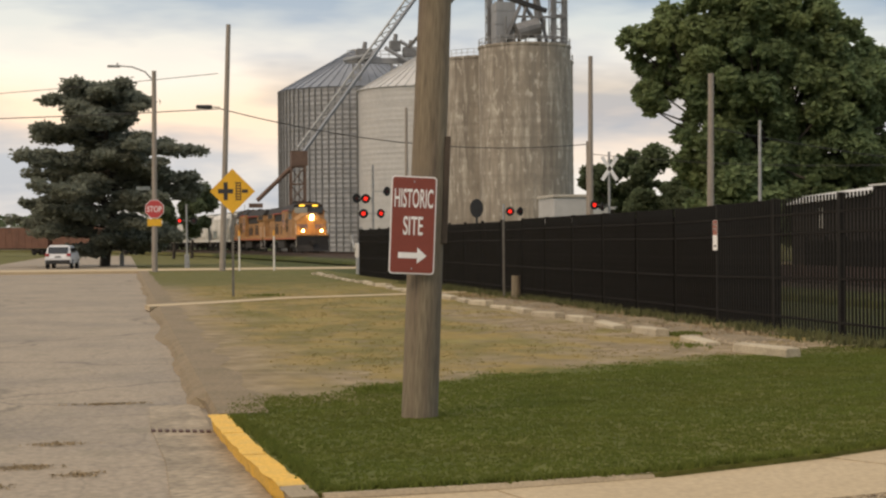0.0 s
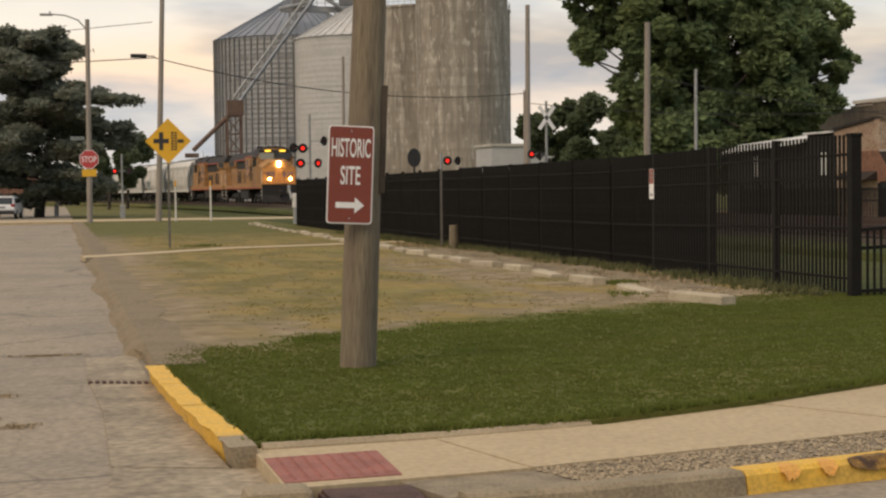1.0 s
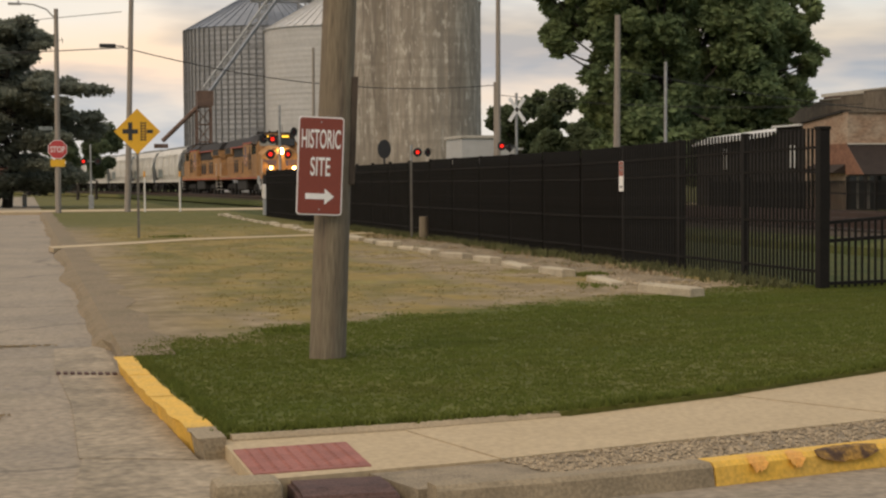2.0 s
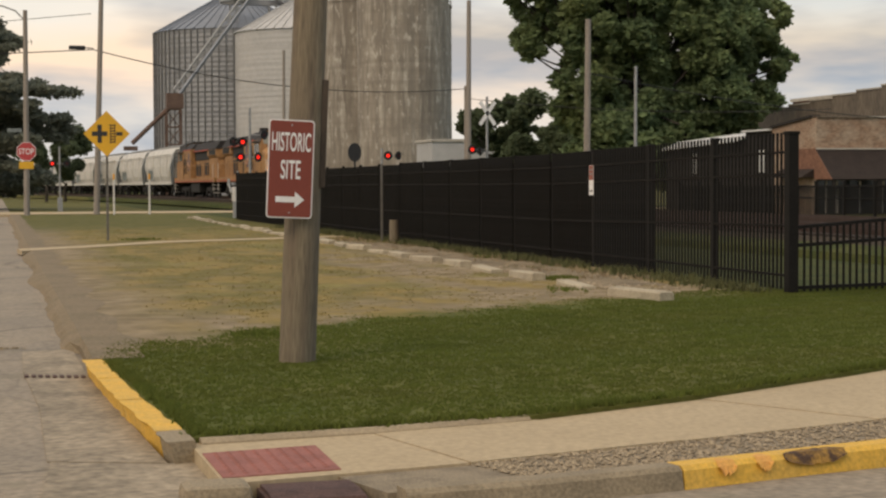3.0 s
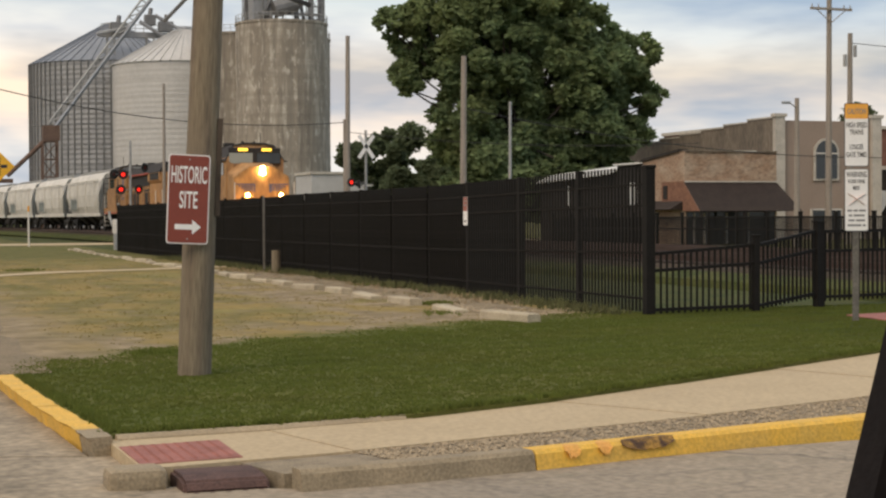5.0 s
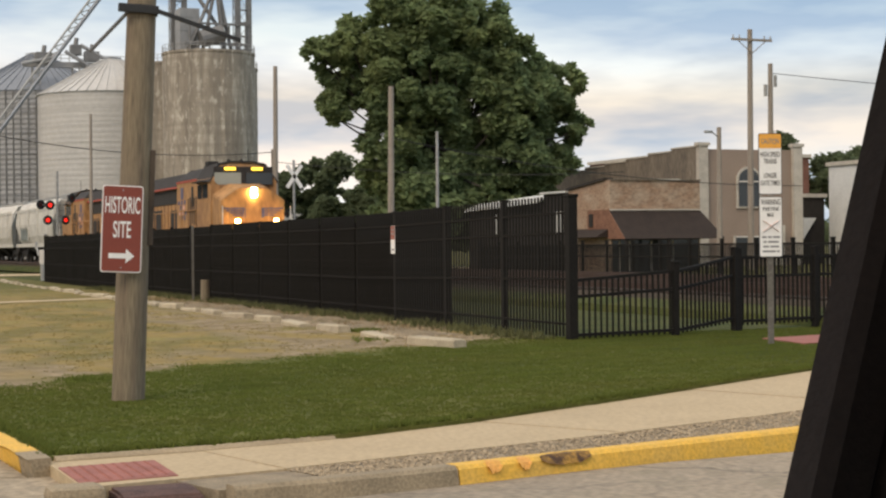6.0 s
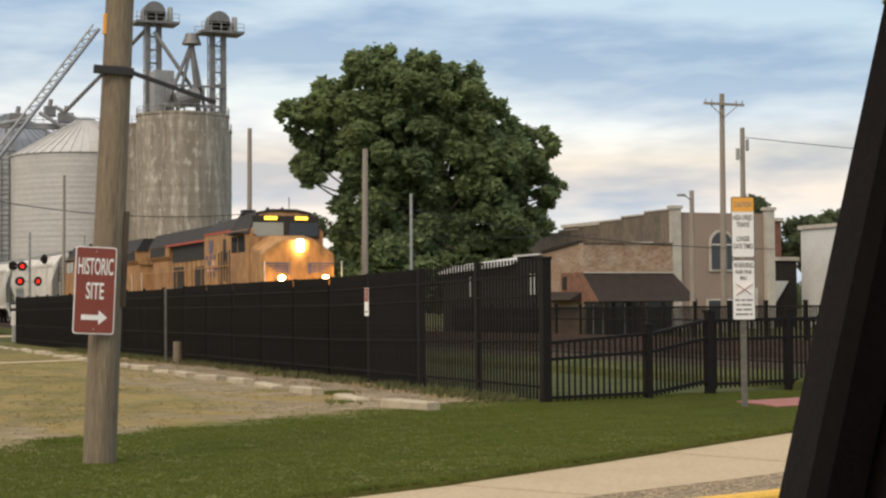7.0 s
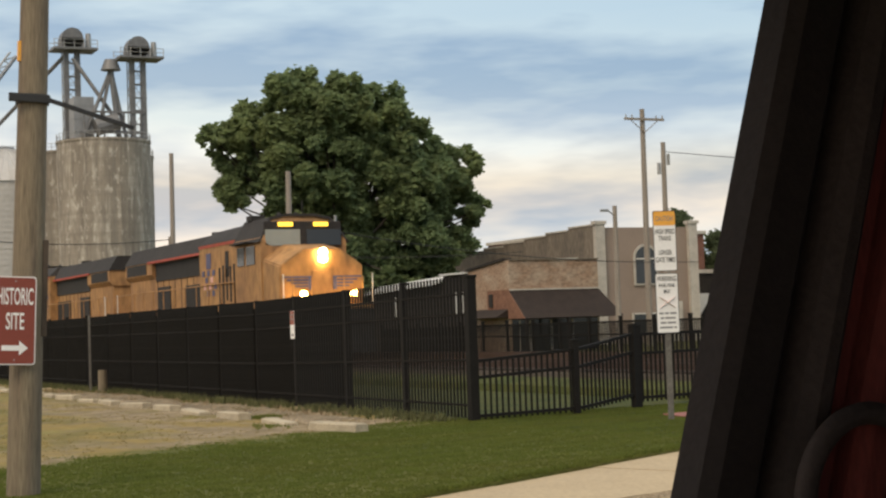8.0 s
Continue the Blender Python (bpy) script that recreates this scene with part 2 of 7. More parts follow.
M["interior_red"] = mat("dark_red_lining", (0.17, 0.030, 0.024), 0.9, vary=0.25, scale=9, fine=120, bump=0.15, stretch=(3, 3, 0.5))
M["old_steel"] = mat("weathered_post_steel", (0.16, 0.148, 0.128), 0.8, 0.2, vary=0.3, scale=3, fine=30, bump=0.05)
M["board"] = mat("dark_weathered_board", (0.075, 0.055, 0.04), 0.9, vary=0.3, scale=3, fine=30, bump=0.2, stretch=(4, 4, 0.5))
M["grass_blade"] = mat("grass_blades", (0.132, 0.158, 0.035), 0.9, vary=0.18, scale=0.75, fine=2.2, bump=0, tint=(0.165, 0.156, 0.042), spec=0.2, stretch=(0.6, 1.3, 1))
M["dry_blade"] = mat("dry_grass_blades", (0.27, 0.208, 0.075), 0.95, vary=0.2, scale=0.5, fine=4, bump=0, tint=(0.21, 0.182, 0.060), spec=0.2)
M["scorch"] = mat("scorched_paint", (0.07, 0.038, 0.022), 0.9, vary=0.5, scale=13, fine=60, tint=(0.40, 0.22, 0.045))
M["primer"] = mat("faded_primer", (0.66, 0.325, 0.085), 0.8, vary=0.2, scale=9, fine=60, tint=(0.69, 0.39, 0.065))
M["olive_weed"] = mat("olive_weeds", (0.100, 0.105, 0.040), 0.95, vary=0.3, bump=0)
M["weed"] = mat("dead_weeds", (0.33, 0.25, 0.15), 0.95, vary=0.4, bump=0)


def vary_islands(m, lo, hi):
    """Each loose stone or leaf clump gets a tone of its own."""
    n, l = m.node_tree.nodes, m.node_tree.links
    b = n["Principled BSDF"]
    src = b.inputs["Base Color"].links[0].from_socket
    g = n.new("ShaderNodeNewGeometry")
    r = n.new("ShaderNodeMapRange")
    r.inputs[3].default_value, r.inputs[4].default_value = lo, hi
    l.new(g.outputs["Random Per Island"], r.inputs[0])
    h = n.new("ShaderNodeHueSaturation")
    l.new(r.outputs[0], h.inputs["Value"])
    l.new(src, h.inputs["Color"])
    l.new(h.outputs[0], b.inputs["Base Color"])


M["pebble"] = mat("loose_pebbles", (0.36, 0.285, 0.192), 0.95, vary=0.2, scale=10, fine=60, bump=0.2)
vary_islands(M["pebble"], 0.62, 1.22)
vary_islands(M["leaf"], 0.72, 1.3)


def let_light_through(m, share):
    """Thin leaves: part of the light goes through."""
    n, l = m.node_tree.nodes, m.node_tree.links
    b, out = n["Principled BSDF"], n["Material Output"]
    t = n.new("ShaderNodeBsdfTranslucent")
    l.new(b.inputs["Base Color"].links[0].from_socket, t.inputs["Color"])
    x = n.new("ShaderNodeMixShader")
    x.inputs[0].default_value = share
    l.new(b.outputs[0], x.inputs[1])
    l.new(t.outputs[0], x.inputs[2])
    l.new(x.outputs[0], out.inputs["Surface"])


for leafy in ("leaf", "needle", "far_leaf", "grass_blade", "dry_blade"):
    let_light_through(M[leafy], 0.5)


def ground_material():
    """Mown lawn near the corner, parched grass and bare soil beyond it, green again further off."""
    m = bpy.data.materials.new("lawn_and_dry_grass")
    m.use_nodes = True
    n, l = m.node_tree.nodes, m.node_tree.links
    b = n["Principled BSDF"]
    b.inputs["Roughness"].default_value = 0.95
    b.inputs["Specular IOR Level"].default_value = 0.2
    geo = n.new("ShaderNodeNewGeometry")
    sep = n.new("ShaderNodeSeparateXYZ")
    l.new(geo.outputs["Position"], sep.inputs[0])

    def noise_at(scale, detail=5, stretch=(1, 1, 1)):
        mp = n.new("ShaderNodeMapping")
        mp.inputs["Scale"].default_value = stretch
        l.new(geo.outputs["Position"], mp.inputs[0])
        t = n.new("ShaderNodeTexNoise")
        t.inputs["Scale"].default_value, t.inputs["Detail"].default_value = scale, detail
        l.new(mp.outputs[0], t.inputs["Vector"])
        return t.outputs["Fac"]

    def calc(op, a, c, d=None):
        q = n.new("ShaderNodeMath")
        q.operation = op
        for i, v in enumerate((a, c, d)):
            if v is None:
                continue
            if isinstance(v, (int, float)):
                q.inputs[i].default_value = v
            else:
                l.new(v, q.inputs[i])
        return q.outputs[0]

    def step(v, lo, hi):
        r = n.new("ShaderNodeMapRange")
        r.interpolation_type = "SMOOTHSTEP"
        r.inputs[1].default_value, r.inputs[2].default_value = lo, hi
        l.new(v, r.inputs[0])
        return r.outputs[0]

    def blend(f, c1, c2):
        x = n.new("ShaderNodeMixRGB")
        l.new(f, x.inputs[0])
        for i, c in ((1, c1), (2, c2)):
            if isinstance(c, tuple):
                x.inputs[i].default_value = (*c, 1)
            else:
                l.new(c, x.inputs[i])
        return x.outputs[0]

    big, mid, small = noise_at(0.35), noise_at(1.6), noise_at(22, 3)
    streak = noise_at(0.8, 5, (1.1, 0.55, 1))
    X, Y = sep.outputs[0], sep.outputs[1]
    green = blend(step(streak, 0.35, 0.68), (0.078, 0.092, 0.019), (0.102, 0.106, 0.025))
    green = blend(step(big, 0.46, 0.62), green, (0.106, 0.106, 0.027))
    dry = blend(step(streak, 0.44, 0.56), (0.245, 0.178, 0.062), (0.162, 0.132, 0.044))
    dry = blend(step(big, 0.50, 0.68), dry, (0.225, 0.190, 0.066))
    soil = blend(step(mid, 0.34, 0.66), (0.295, 0.228, 0.145), (0.195, 0.150, 0.088))
    # distance beyond the lawn's edge, which wavers
    edge = calc("ADD", calc("MULTIPLY_ADD", X, -0.60, Y), calc("MULTIPLY", mid, 2.4))
    col = blend(step(edge, 16.6, 18.0), green, dry)
    # bare soil along the lawn's edge and beside the street
    band = calc("MULTIPLY", step(edge, 16.8, 17.4), calc("SUBTRACT", 1.0, step(edge, 17.9, 20.8)))
    col = blend(calc("MULTIPLY", band, step(streak, 0.40, 0.58)), col, soil)
    # green patches in the parched grass
    patch = noise_at(0.55, 4, (0.7, 0.28, 1))
    col = blend(calc("MULTIPLY", calc("MULTIPLY", step(edge, 18.5, 21.0), step(patch, 0.52, 0.66)), 0.6), col, (0.118, 0.112, 0.033))
    col = blend(calc("MULTIPLY", calc("MULTIPLY", step(edge, 17.0, 19.0), step(mid, 0.54, 0.64)), 0.6), col, soil)
    side = calc("SUBTRACT", 1.0, step(calc("MULTIPLY_ADD", big, -3.4, X), -0.6, 1.2))
    col = blend(calc("MULTIPLY", calc("MULTIPLY", side, step(Y, 15.0, 17.0)), calc("SUBTRACT", 1.0, step(Y, 60, 74))), col, soil)
    # stony ground before the wheel stops
    stops = calc("MULTIPLY", step(calc("MULTIPLY_ADD", mid, 2.2, X), 7.0, 8.0), calc("SUBTRACT", 1.0, step(Y, 33, 42)))
    col = blend(calc("MULTIPLY", calc("MULTIPLY", stops, step(Y, 20.5, 21.5)), step(streak, 0.36, 0.55)), col, soil)
    # greener towards the far street and behind the fence
    far = calc("MAXIMUM", step(calc("MULTIPLY_ADD", big, 22.0, Y), 64, 78), step(X, 10.6, 11.4))
    col = blend(calc("MULTIPLY", far, 0.8), col, blend(step(mid, 0.35, 0.7), (0.076, 0.083, 0.022), (0.112, 0.108, 0.034)))
    # rank uncut grass along the railway
    rank = calc("MULTIPLY", step(X, 10.75, 11.1), calc("SUBTRACT", 1.0, step(X, 36.0, 40.0)))
    col = blend(calc("MULTIPLY", rank, 0.95), col, blend(step(mid, 0.4, 0.6), (0.040, 0.054, 0.013), (0.064, 0.070, 0.019)))
    # tufts, thatch and trodden spots at hand's breadth
    tuft = noise_at(5.5, 6, (0.8, 0.5, 1))
    hv = n.new("ShaderNodeHueSaturation")
    l.new(calc("ADD", calc("MULTIPLY_ADD", small, 0.36, 0.47), calc("MULTIPLY", tuft, 0.7)), hv.inputs["Value"])
    l.new(col, hv.inputs["Color"])
    l.new(hv.outputs[0], b.inputs["Base Color"])
    bp = n.new("ShaderNodeBump")
    bp.inputs["Strength"].default_value, bp.inputs["Distance"].default_value = 0.5, 0.04
    l.new(small, bp.inputs["Height"])
    l.new(bp.outputs[0], b.inputs["Normal"])
    return m


M["ground"] = ground_material()


def street_material():
    """Worn pale asphalt: blotches, fine aggregate, tar joints and branching cracks."""
    m = mat("street_surface", (0.285, 0.232, 0.170), 0.92, vary=0.3, scale=0.45, fine=18, bump=0.35, tint=(0.18, 0.155, 0.125))
    n, l = m.node_tree.nodes, m.node_tree.links
    b = n["Principled BSDF"]
    src = b.inputs["Base Color"].links[0].from_socket
    geo = n.new("ShaderNodeNewGeometry")
    warp = n.new("ShaderNodeTexNoise")
    warp.inputs["Scale"].default_value, warp.inputs["Detail"].default_value = 0.9, 4
    l.new(geo.outputs["Position"], warp.inputs["Vector"])
    add = n.new("ShaderNodeVectorMath")
    add.operation = "MULTIPLY_ADD"
    add.inputs[1].default_value = (1.6, 1.6, 0)
    l.new(warp.outputs["Color"], add.inputs[0])
    l.new(geo.outputs["Position"], add.inputs[2])
    col = src
    for scale, width, strength in ((0.16, 0.012, 0.7), (0.5, 0.016, 0.38)):
        v = n.new("ShaderNodeTexVoronoi")
        v.feature = "DISTANCE_TO_EDGE"
        v.inputs["Scale"].default_value = scale
        l.new(add.outputs[0], v.inputs["Vector"])
        r = n.new("ShaderNodeMapRange")
        r.inputs[1].default_value, r.inputs[2].default_value = 0.0, width
        r.inputs[3].default_value, r.inputs[4].default_value = strength, 0.0
        l.new(v.outputs["Distance"], r.inputs[0])
        x = n.new("ShaderNodeMixRGB")
        x.inputs[2].default_value = (0.10, 0.085, 0.065, 1)
        l.new(r.outputs[0], x.inputs[0])
        l.new(col, x.inputs[1])
        col = x.outputs[0]
    # small weathered stains
    t = n.new("ShaderNodeTexNoise")
    t.inputs["Scale"].default_value, t.inputs["Detail"].default_value = 2.6, 6
    l.new(geo.outputs["Position"], t.inputs["Vector"])
    r = n.new("ShaderNodeMapRange")
    r.inputs[1].default_value, r.inputs[2].default_value, r.inputs[4].default_value = 0.56, 0.70, 0.5
    l.new(t.outputs["Fac"], r.inputs[0])
    x = n.new("ShaderNodeMixRGB")
    x.inputs[2].default_value = (0.17, 0.15, 0.10, 1)
    l.new(r.outputs[0], x.inputs[0])
    l.new(col, x.inputs[1])
    l.new(x.outputs[0], b.inputs["Base Color"])
    return m


M["asphalt"] = street_material()


def silo_material():
    """Slip-formed concrete: lift rows, dark runs from the top and pale patches where the face has scaled."""
    m = mat("stained_silo_concrete", (0.30, 0.262, 0.215), 0.92, vary=0.30, scale=0.34, fine=1.4, bump=0.1, stretch=(1, 1, 0.12), tint=(0.185, 0.158, 0.128))
    n, l = m.node_tree.nodes, m.node_tree.links
    b = n["Principled BSDF"]
    col = b.inputs["Base Color"].links[0].from_socket
    co = n.new("ShaderNodeTexCoord")

    def layer(col, stretch, scale, lo, hi, strength, paint, detail=6):
        mp = n.new("ShaderNodeMapping")
        mp.inputs["Scale"].default_value = stretch
        l.new(co.outputs["Object"], mp.inputs[0])
        t = n.new("ShaderNodeTexNoise")
        t.inputs["Scale"].default_value, t.inputs["Detail"].default_value, t.inputs["Roughness"].default_value = scale, detail, 0.65
        l.new(mp.outputs[0], t.inputs["Vector"])
        r = n.new("ShaderNodeMapRange")
        r.inputs[1].default_value, r.inputs[2].default_value, r.inputs[4].default_value = lo, hi, strength
        l.new(t.outputs["Fac"], r.inputs[0])
        x = n.new("ShaderNodeMixRGB")
        l.new(r.outputs[0], x.inputs[0])
        l.new(col, x.inputs[1])
        x.inputs[2].default_value = (*paint, 1)
        return x.outputs[0]

    col = layer(col, (1, 1, 0.10), 0.75, 0.52, 0.60, 0.75, (0.47, 0.43, 0.365))
    col = layer(col, (1, 1, 0.6), 0.55, 0.54, 0.62, 0.7, (0.23, 0.20, 0.165))
    col = layer(col, (1, 1, 0.45), 1.2, 0.57, 0.65, 0.7, (0.56, 0.52, 0.45))
    col = layer(col, (0.03, 0.03, 1), 0.8, 0.50, 0.62, 0.35, (0.20, 0.172, 0.14), 3)
    col = layer(col, (1, 1, 0.06), 0.8, 0.55, 0.66, 0.55, (0.15, 0.128, 0.105))
    l.new(col, b.inputs["Base Color"])
    return m


M["silo"] = silo_material()


# ---- mesh tools ----
def box(bm, x, y, z, sx, sy, sz, m=None, bevel=0.0):
    """A box centred at x, y, z."""
    r = bmesh.ops.create_cube(bm, size=1.0, matrix=(m or Matrix()) @ Matrix.Translation((x, y, z)) @ Matrix.Diagonal((sx, sy, sz, 1)))
    if bevel:
        es = {e for v in r["verts"] for e in v.link_edges}
        bmesh.ops.bevel(bm, geom=list(es), offset=bevel, segments=2, affect="EDGES", profile=0.6)
    return bm


def tube(bm, a, b, r1, r2=None, seg=12):
    """A round bar from a to b."""
    a, b = Vector(a), Vector(b)
    d = b - a
    m = Matrix.Translation((a + b) / 2) @ d.to_track_quat("Z", "Y").to_matrix().to_4x4()
    bmesh.ops.create_cone(bm, cap_ends=True, segments=seg, radius1=r1, radius2=r1 if r2 is None else r2, depth=d.length, matrix=m)
    return bm


def beam(bm, a, b, w, h):
    """A square bar from a to b."""
    a, b = Vector(a), Vector(b)
    d = b - a
    m = Matrix.Translation((a + b) / 2) @ d.to_track_quat("Y", "Z").to_matrix().to_4x4()
    bmesh.ops.create_cube(bm, size=1.0, matrix=m @ Matrix.Diagonal((w, d.length, h, 1)))
    return bm


def prism(bm, pts, z0, z1):
    """An upright prism over the outline pts (counter-clockwise)."""
    lo = [bm.verts.new((x, y, z0)) for x, y in pts]
    hi = [bm.verts.new((x, y, z1)) for x, y in pts]
    bm.faces.new(hi)
    bm.faces.new(lo[::-1])
    k = len(pts)
    for i in range(k):
        bm.faces.new((lo[i], lo[(i + 1) % k], hi[(i + 1) % k], hi[i]))
    return bm


def profile(bm, pts, x0, x1):
    """A prism along x over the outline pts in y, z."""
    a = [bm.verts.new((x0, y, z)) for y, z in pts]
    b = [bm.verts.new((x1, y, z)) for y, z in pts]
    k = len(pts)
    bm.faces.new(a)
    bm.faces.new(b[::-1])
    for i in range(k):
        bm.faces.new((b[i], b[(i + 1) % k], a[(i + 1) % k], a[i]))
    bmesh.ops.recalc_face_normals(bm, faces=bm.faces[:])
    return bm


def B():
    return bmesh.new()


def mesh_of(name, bm, material, smooth=False):
    me = bpy.data.meshes.new(name)
    bm.to_mesh(me)
    bm.free()
    me.materials.append(material)
    if smooth:
        for p in me.polygons:
            p.use_smooth = True
    return me


def part(name, bm, material, parent, label="", smooth=False):
    """Links a bmesh as one mesh object under a thing or a part."""
    ob = new(name, mesh_of(name, bm, material, smooth))
    ob.parent = parent
    return tagged(ob, label)


def piece(name, me, parent, m):
    """One more object on a shared mesh, under parent."""
    ob = new(name, me)
    ob.parent = parent
    ob.matrix_basis = m
    return ob


def thing(name, label, category, m=None, group="", kind=""):
    ob = new(name)
    ob.empty_display_size = 0.2
    if m is not None:
        ob.matrix_basis = m
    return tagged(ob, label, category, group, kind)


def solid(name, bm, material, label, category, m=None, group="", kind="", smooth=False):
    """A thing of a single mesh."""
    ob = new(name, mesh_of(name, bm, material, smooth))
    if m is not None:
        ob.matrix_basis = m
    return tagged(ob, label, category, group, kind)


def letters(text, width, height, material, parent, m, label=""):
    """Raised lettering in the built-in face, as a mesh of that width and height; m carries it to its place, reading along x, up along y."""
    cu = bpy.data.curves.new("lettering", "FONT")
    cu.body, cu.size, cu.align_x, cu.align_y, cu.extrude = text, 1.0, "CENTER", "CENTER", 0.001
    cu.offset = 0.012
    tmp = bpy.data.objects.new("lettering", cu)
    me = bpy.data.meshes.new_from_object(tmp)
    bpy.data.objects.remove(tmp)
    xs, ys = [v.co.x for v in me.vertices], [v.co.y for v in me.vertices]
    cx, cy, sx, sy = (min(xs) + max(xs)) / 2, (min(ys) + max(ys)) / 2, max(xs) - min(xs), max(ys) - min(ys)
    me.transform(Matrix.Diagonal((width / sx, height / sy, 1, 1)) @ Matrix.Translation((-cx, -cy, 0)))
    me.materials.append(material)
    ob = new("lettering", me)
    ob.parent = parent
    ob.matrix_basis = m
    return tagged(ob, label)


# ---- ground, streets, kerbs ----
ROAD = -0.13

def sheet(name, pts, z, material, label, category="ground", kind="structure"):
    bm = B()
    bm.faces.new([bm.verts.new((x, y, z)) for x, y in pts])
    return solid(name, bm, material, label, category, kind=kind)


sheet("ground", [(-2500, -2500), (2500, -2500), (2500, 2500), (-2500, 2500)], ROAD - 0.05, M["ground"], "flat green and dry grass land reaching the horizon")
sheet("road", [(-10.5, -60), (0.9, -60), (0.9, 240), (-10.5, 240)], ROAD, M["asphalt"], "pale worn asphalt street with cracks and patches", "street")
bm = B()
prism(bm, [(0.9, -13), (90, -6), (90, 19), (20, 14.0), (9, 9.35), (7, 8.7), (5.5, 8.6), (3.6, 8.26), (2, 8.1), (1.0, 8.6), (0.9, 8.6)], ROAD - 0.04, ROAD + 0.002)
solid("cross_street", bm, M["asphalt"], "pale worn asphalt side street", "street", kind="structure")
# far street that runs over the railway crossing
bm = B()
prism(bm, [(-60, 96), (60, 94), (60, 101), (-60, 104)], ROAD - 0.04, 0.02)
solid("far_street", bm, M["concrete"], "pale concrete cross street beyond the grass", "street", kind="structure")

def shoulder():
    """Bare soil that slopes from the grass onto the street."""
    bm = B()
    rows = []
    for i in range(140):
        y = 14.9 + i * 0.58
        out = 0.64 - 0.22 * noise.noise((0, y * 0.22, 1)) - 0.05 * noise.noise((0, y * 0.9, 4))
        if y < 17:
            out = 0.80
        rows.append([bm.verts.new((out, y, ROAD + 0.003)), bm.verts.new((0.5 * out + 0.40, y, ROAD + 0.08)), bm.verts.new((0.83, y, 0.006)), bm.verts.new((1.3 + 0.3 * noise.noise((3, y * 0.7, 2)), y, 0.0045))])
    for p, q in zip(rows, rows[1:]):
        for k in range(3):
            bm.faces.new((p[k], p[k + 1], q[k + 1], q[k]))
    solid("soil_shoulder", bm, M["soil"], "bare brown soil shoulder beside the street", "soil", kind="structure")


GRASS_EDGE = [(1.13, 10.05), (2.3, 10.15), (3.5, 10.36), (5.0, 11.0), (6.5, 11.82), (8.2, 12.8), (10.8, 14.3), (14, 16.0), (20, 18.6), (34, 23)]
WALK_EDGE = [(1.15, 8.62), (2.6, 8.88), (4.1, 9.27), (5.7, 9.72), (7.2, 10.22), (8.9, 10.9), (11.8, 12.3), (15.2, 14.0), (21, 16.7), (34, 20.6)]
KERB_EDGE = [(1.35, 8.05), (2.0, 8.05), (2.8, 8.12), (3.65, 8.28), (5.5, 8.72), (7.0, 9.05), (9.0, 9.7), (12, 10.9), (20, 14.5), (34, 19)]


def verge():
    """The raised block of grass between the street and the fence and beyond it."""
    bm = B()
    outline = [(0.88, 14.6), (1.13, 10.05)] + GRASS_EDGE[1:] + [(120, 60), (120, 94), (34, 94.5), (0.9, 95.5)]
    prism(bm, outline, ROAD - 0.05, 0.0)
    bmesh.ops.triangulate(bm, faces=bm.faces[:])
    return solid("lawn", bm, M["ground"], "mown green lawn turning to parched dry grass and bare soil", "lawn", kind="structure")


verge()
shoulder()


def ribbon(name, inner, outer, z0, z1, material, label, category):
    """A slab between two lines of points."""
    bm = B()
    prism(bm, outer + inner[::-1], z0, z1)
    return solid(name, bm, material, label, category, kind="structure")


def walk_slabs():
    """The pavement, slab by slab, with open joints."""
    top = thing("pavement", "tan concrete pavement of slabs beside the lawn", "pavement", kind="structure")
    for i in range(len(GRASS_EDGE) - 1):
        a, b = Vector(WALK_EDGE[i]), Vector(WALK_EDGE[i + 1])
        c, d = Vector(GRASS_EDGE[i + 1]), Vector(GRASS_EDGE[i])
        n = max(1, round((b - a).length / 2.6))
        for k in range(n):
            s, e = k / n + 0.004, (k + 1) / n - 0.004
            pts = [a.lerp(b, s), a.lerp(b, e), d.lerp(c, e), d.lerp(c, s)]
            bm = B()
            prism(bm, [tuple(p) for p in pts], -0.16, -0.035 + 0.004 * ((i + k) % 2))
            part("slab", bm, M["concrete"], top)


walk_slabs()
ribbon("gravel_strip", [(1.8, 8.74)] + WALK_EDGE[1:], [(1.95, 8.2)] + [(x, y + 0.14) for x, y in KERB_EDGE[2:]], -0.2, -0.05, M["gravel"], "strip of loose grey gravel behind the kerb", "gravel")


def kerb_run(name, line, width, z_top, material, label, lip=0.02):
    """A kerb stone along a line, its face leaning slightly back."""
    bm = B()
    rows = []
    for i, p in enumerate(line):
        p = Vector(p)
        a, b = Vector(line[max(0, i - 1)]), Vector(line[min(len(line) - 1, i + 1)])
        t = (b - a).normalized()
        nrm = Vector((-t.y, t.x))
        q = [(p - nrm * 0.03, ROAD - 0.05), (p, z_top - 0.025), (p + nrm * 0.03, z_top), (p + nrm * width, z_top), (p + nrm * width, ROAD - 0.05)]
        rows.append([bm.verts.new((v.x, v.y, z)) for v, z in q])
    for r, s in zip(rows, rows[1:]):
        for j in range(4):
            bm.faces.new((r[j], s[j], s[j + 1], r[j + 1]))
    for r in (rows[0], rows[-1]):
        bm.faces.new(r)
    bmesh.ops.recalc_face_normals(bm, faces=bm.faces[:])
    return solid(name, bm, material, label, "kerb", kind="structure")


def rough_line(a, b, seed):
    """Points from a to b with small chips and bulges."""
    r = random.Random(seed)
    a, b = Vector(a), Vector(b)
    return [tuple(a.lerp(b, i / 9) + Vector((r.uniform(-0.012, 0.012) if 0 < i < 9 else 0, 0))) for i in range(10)]


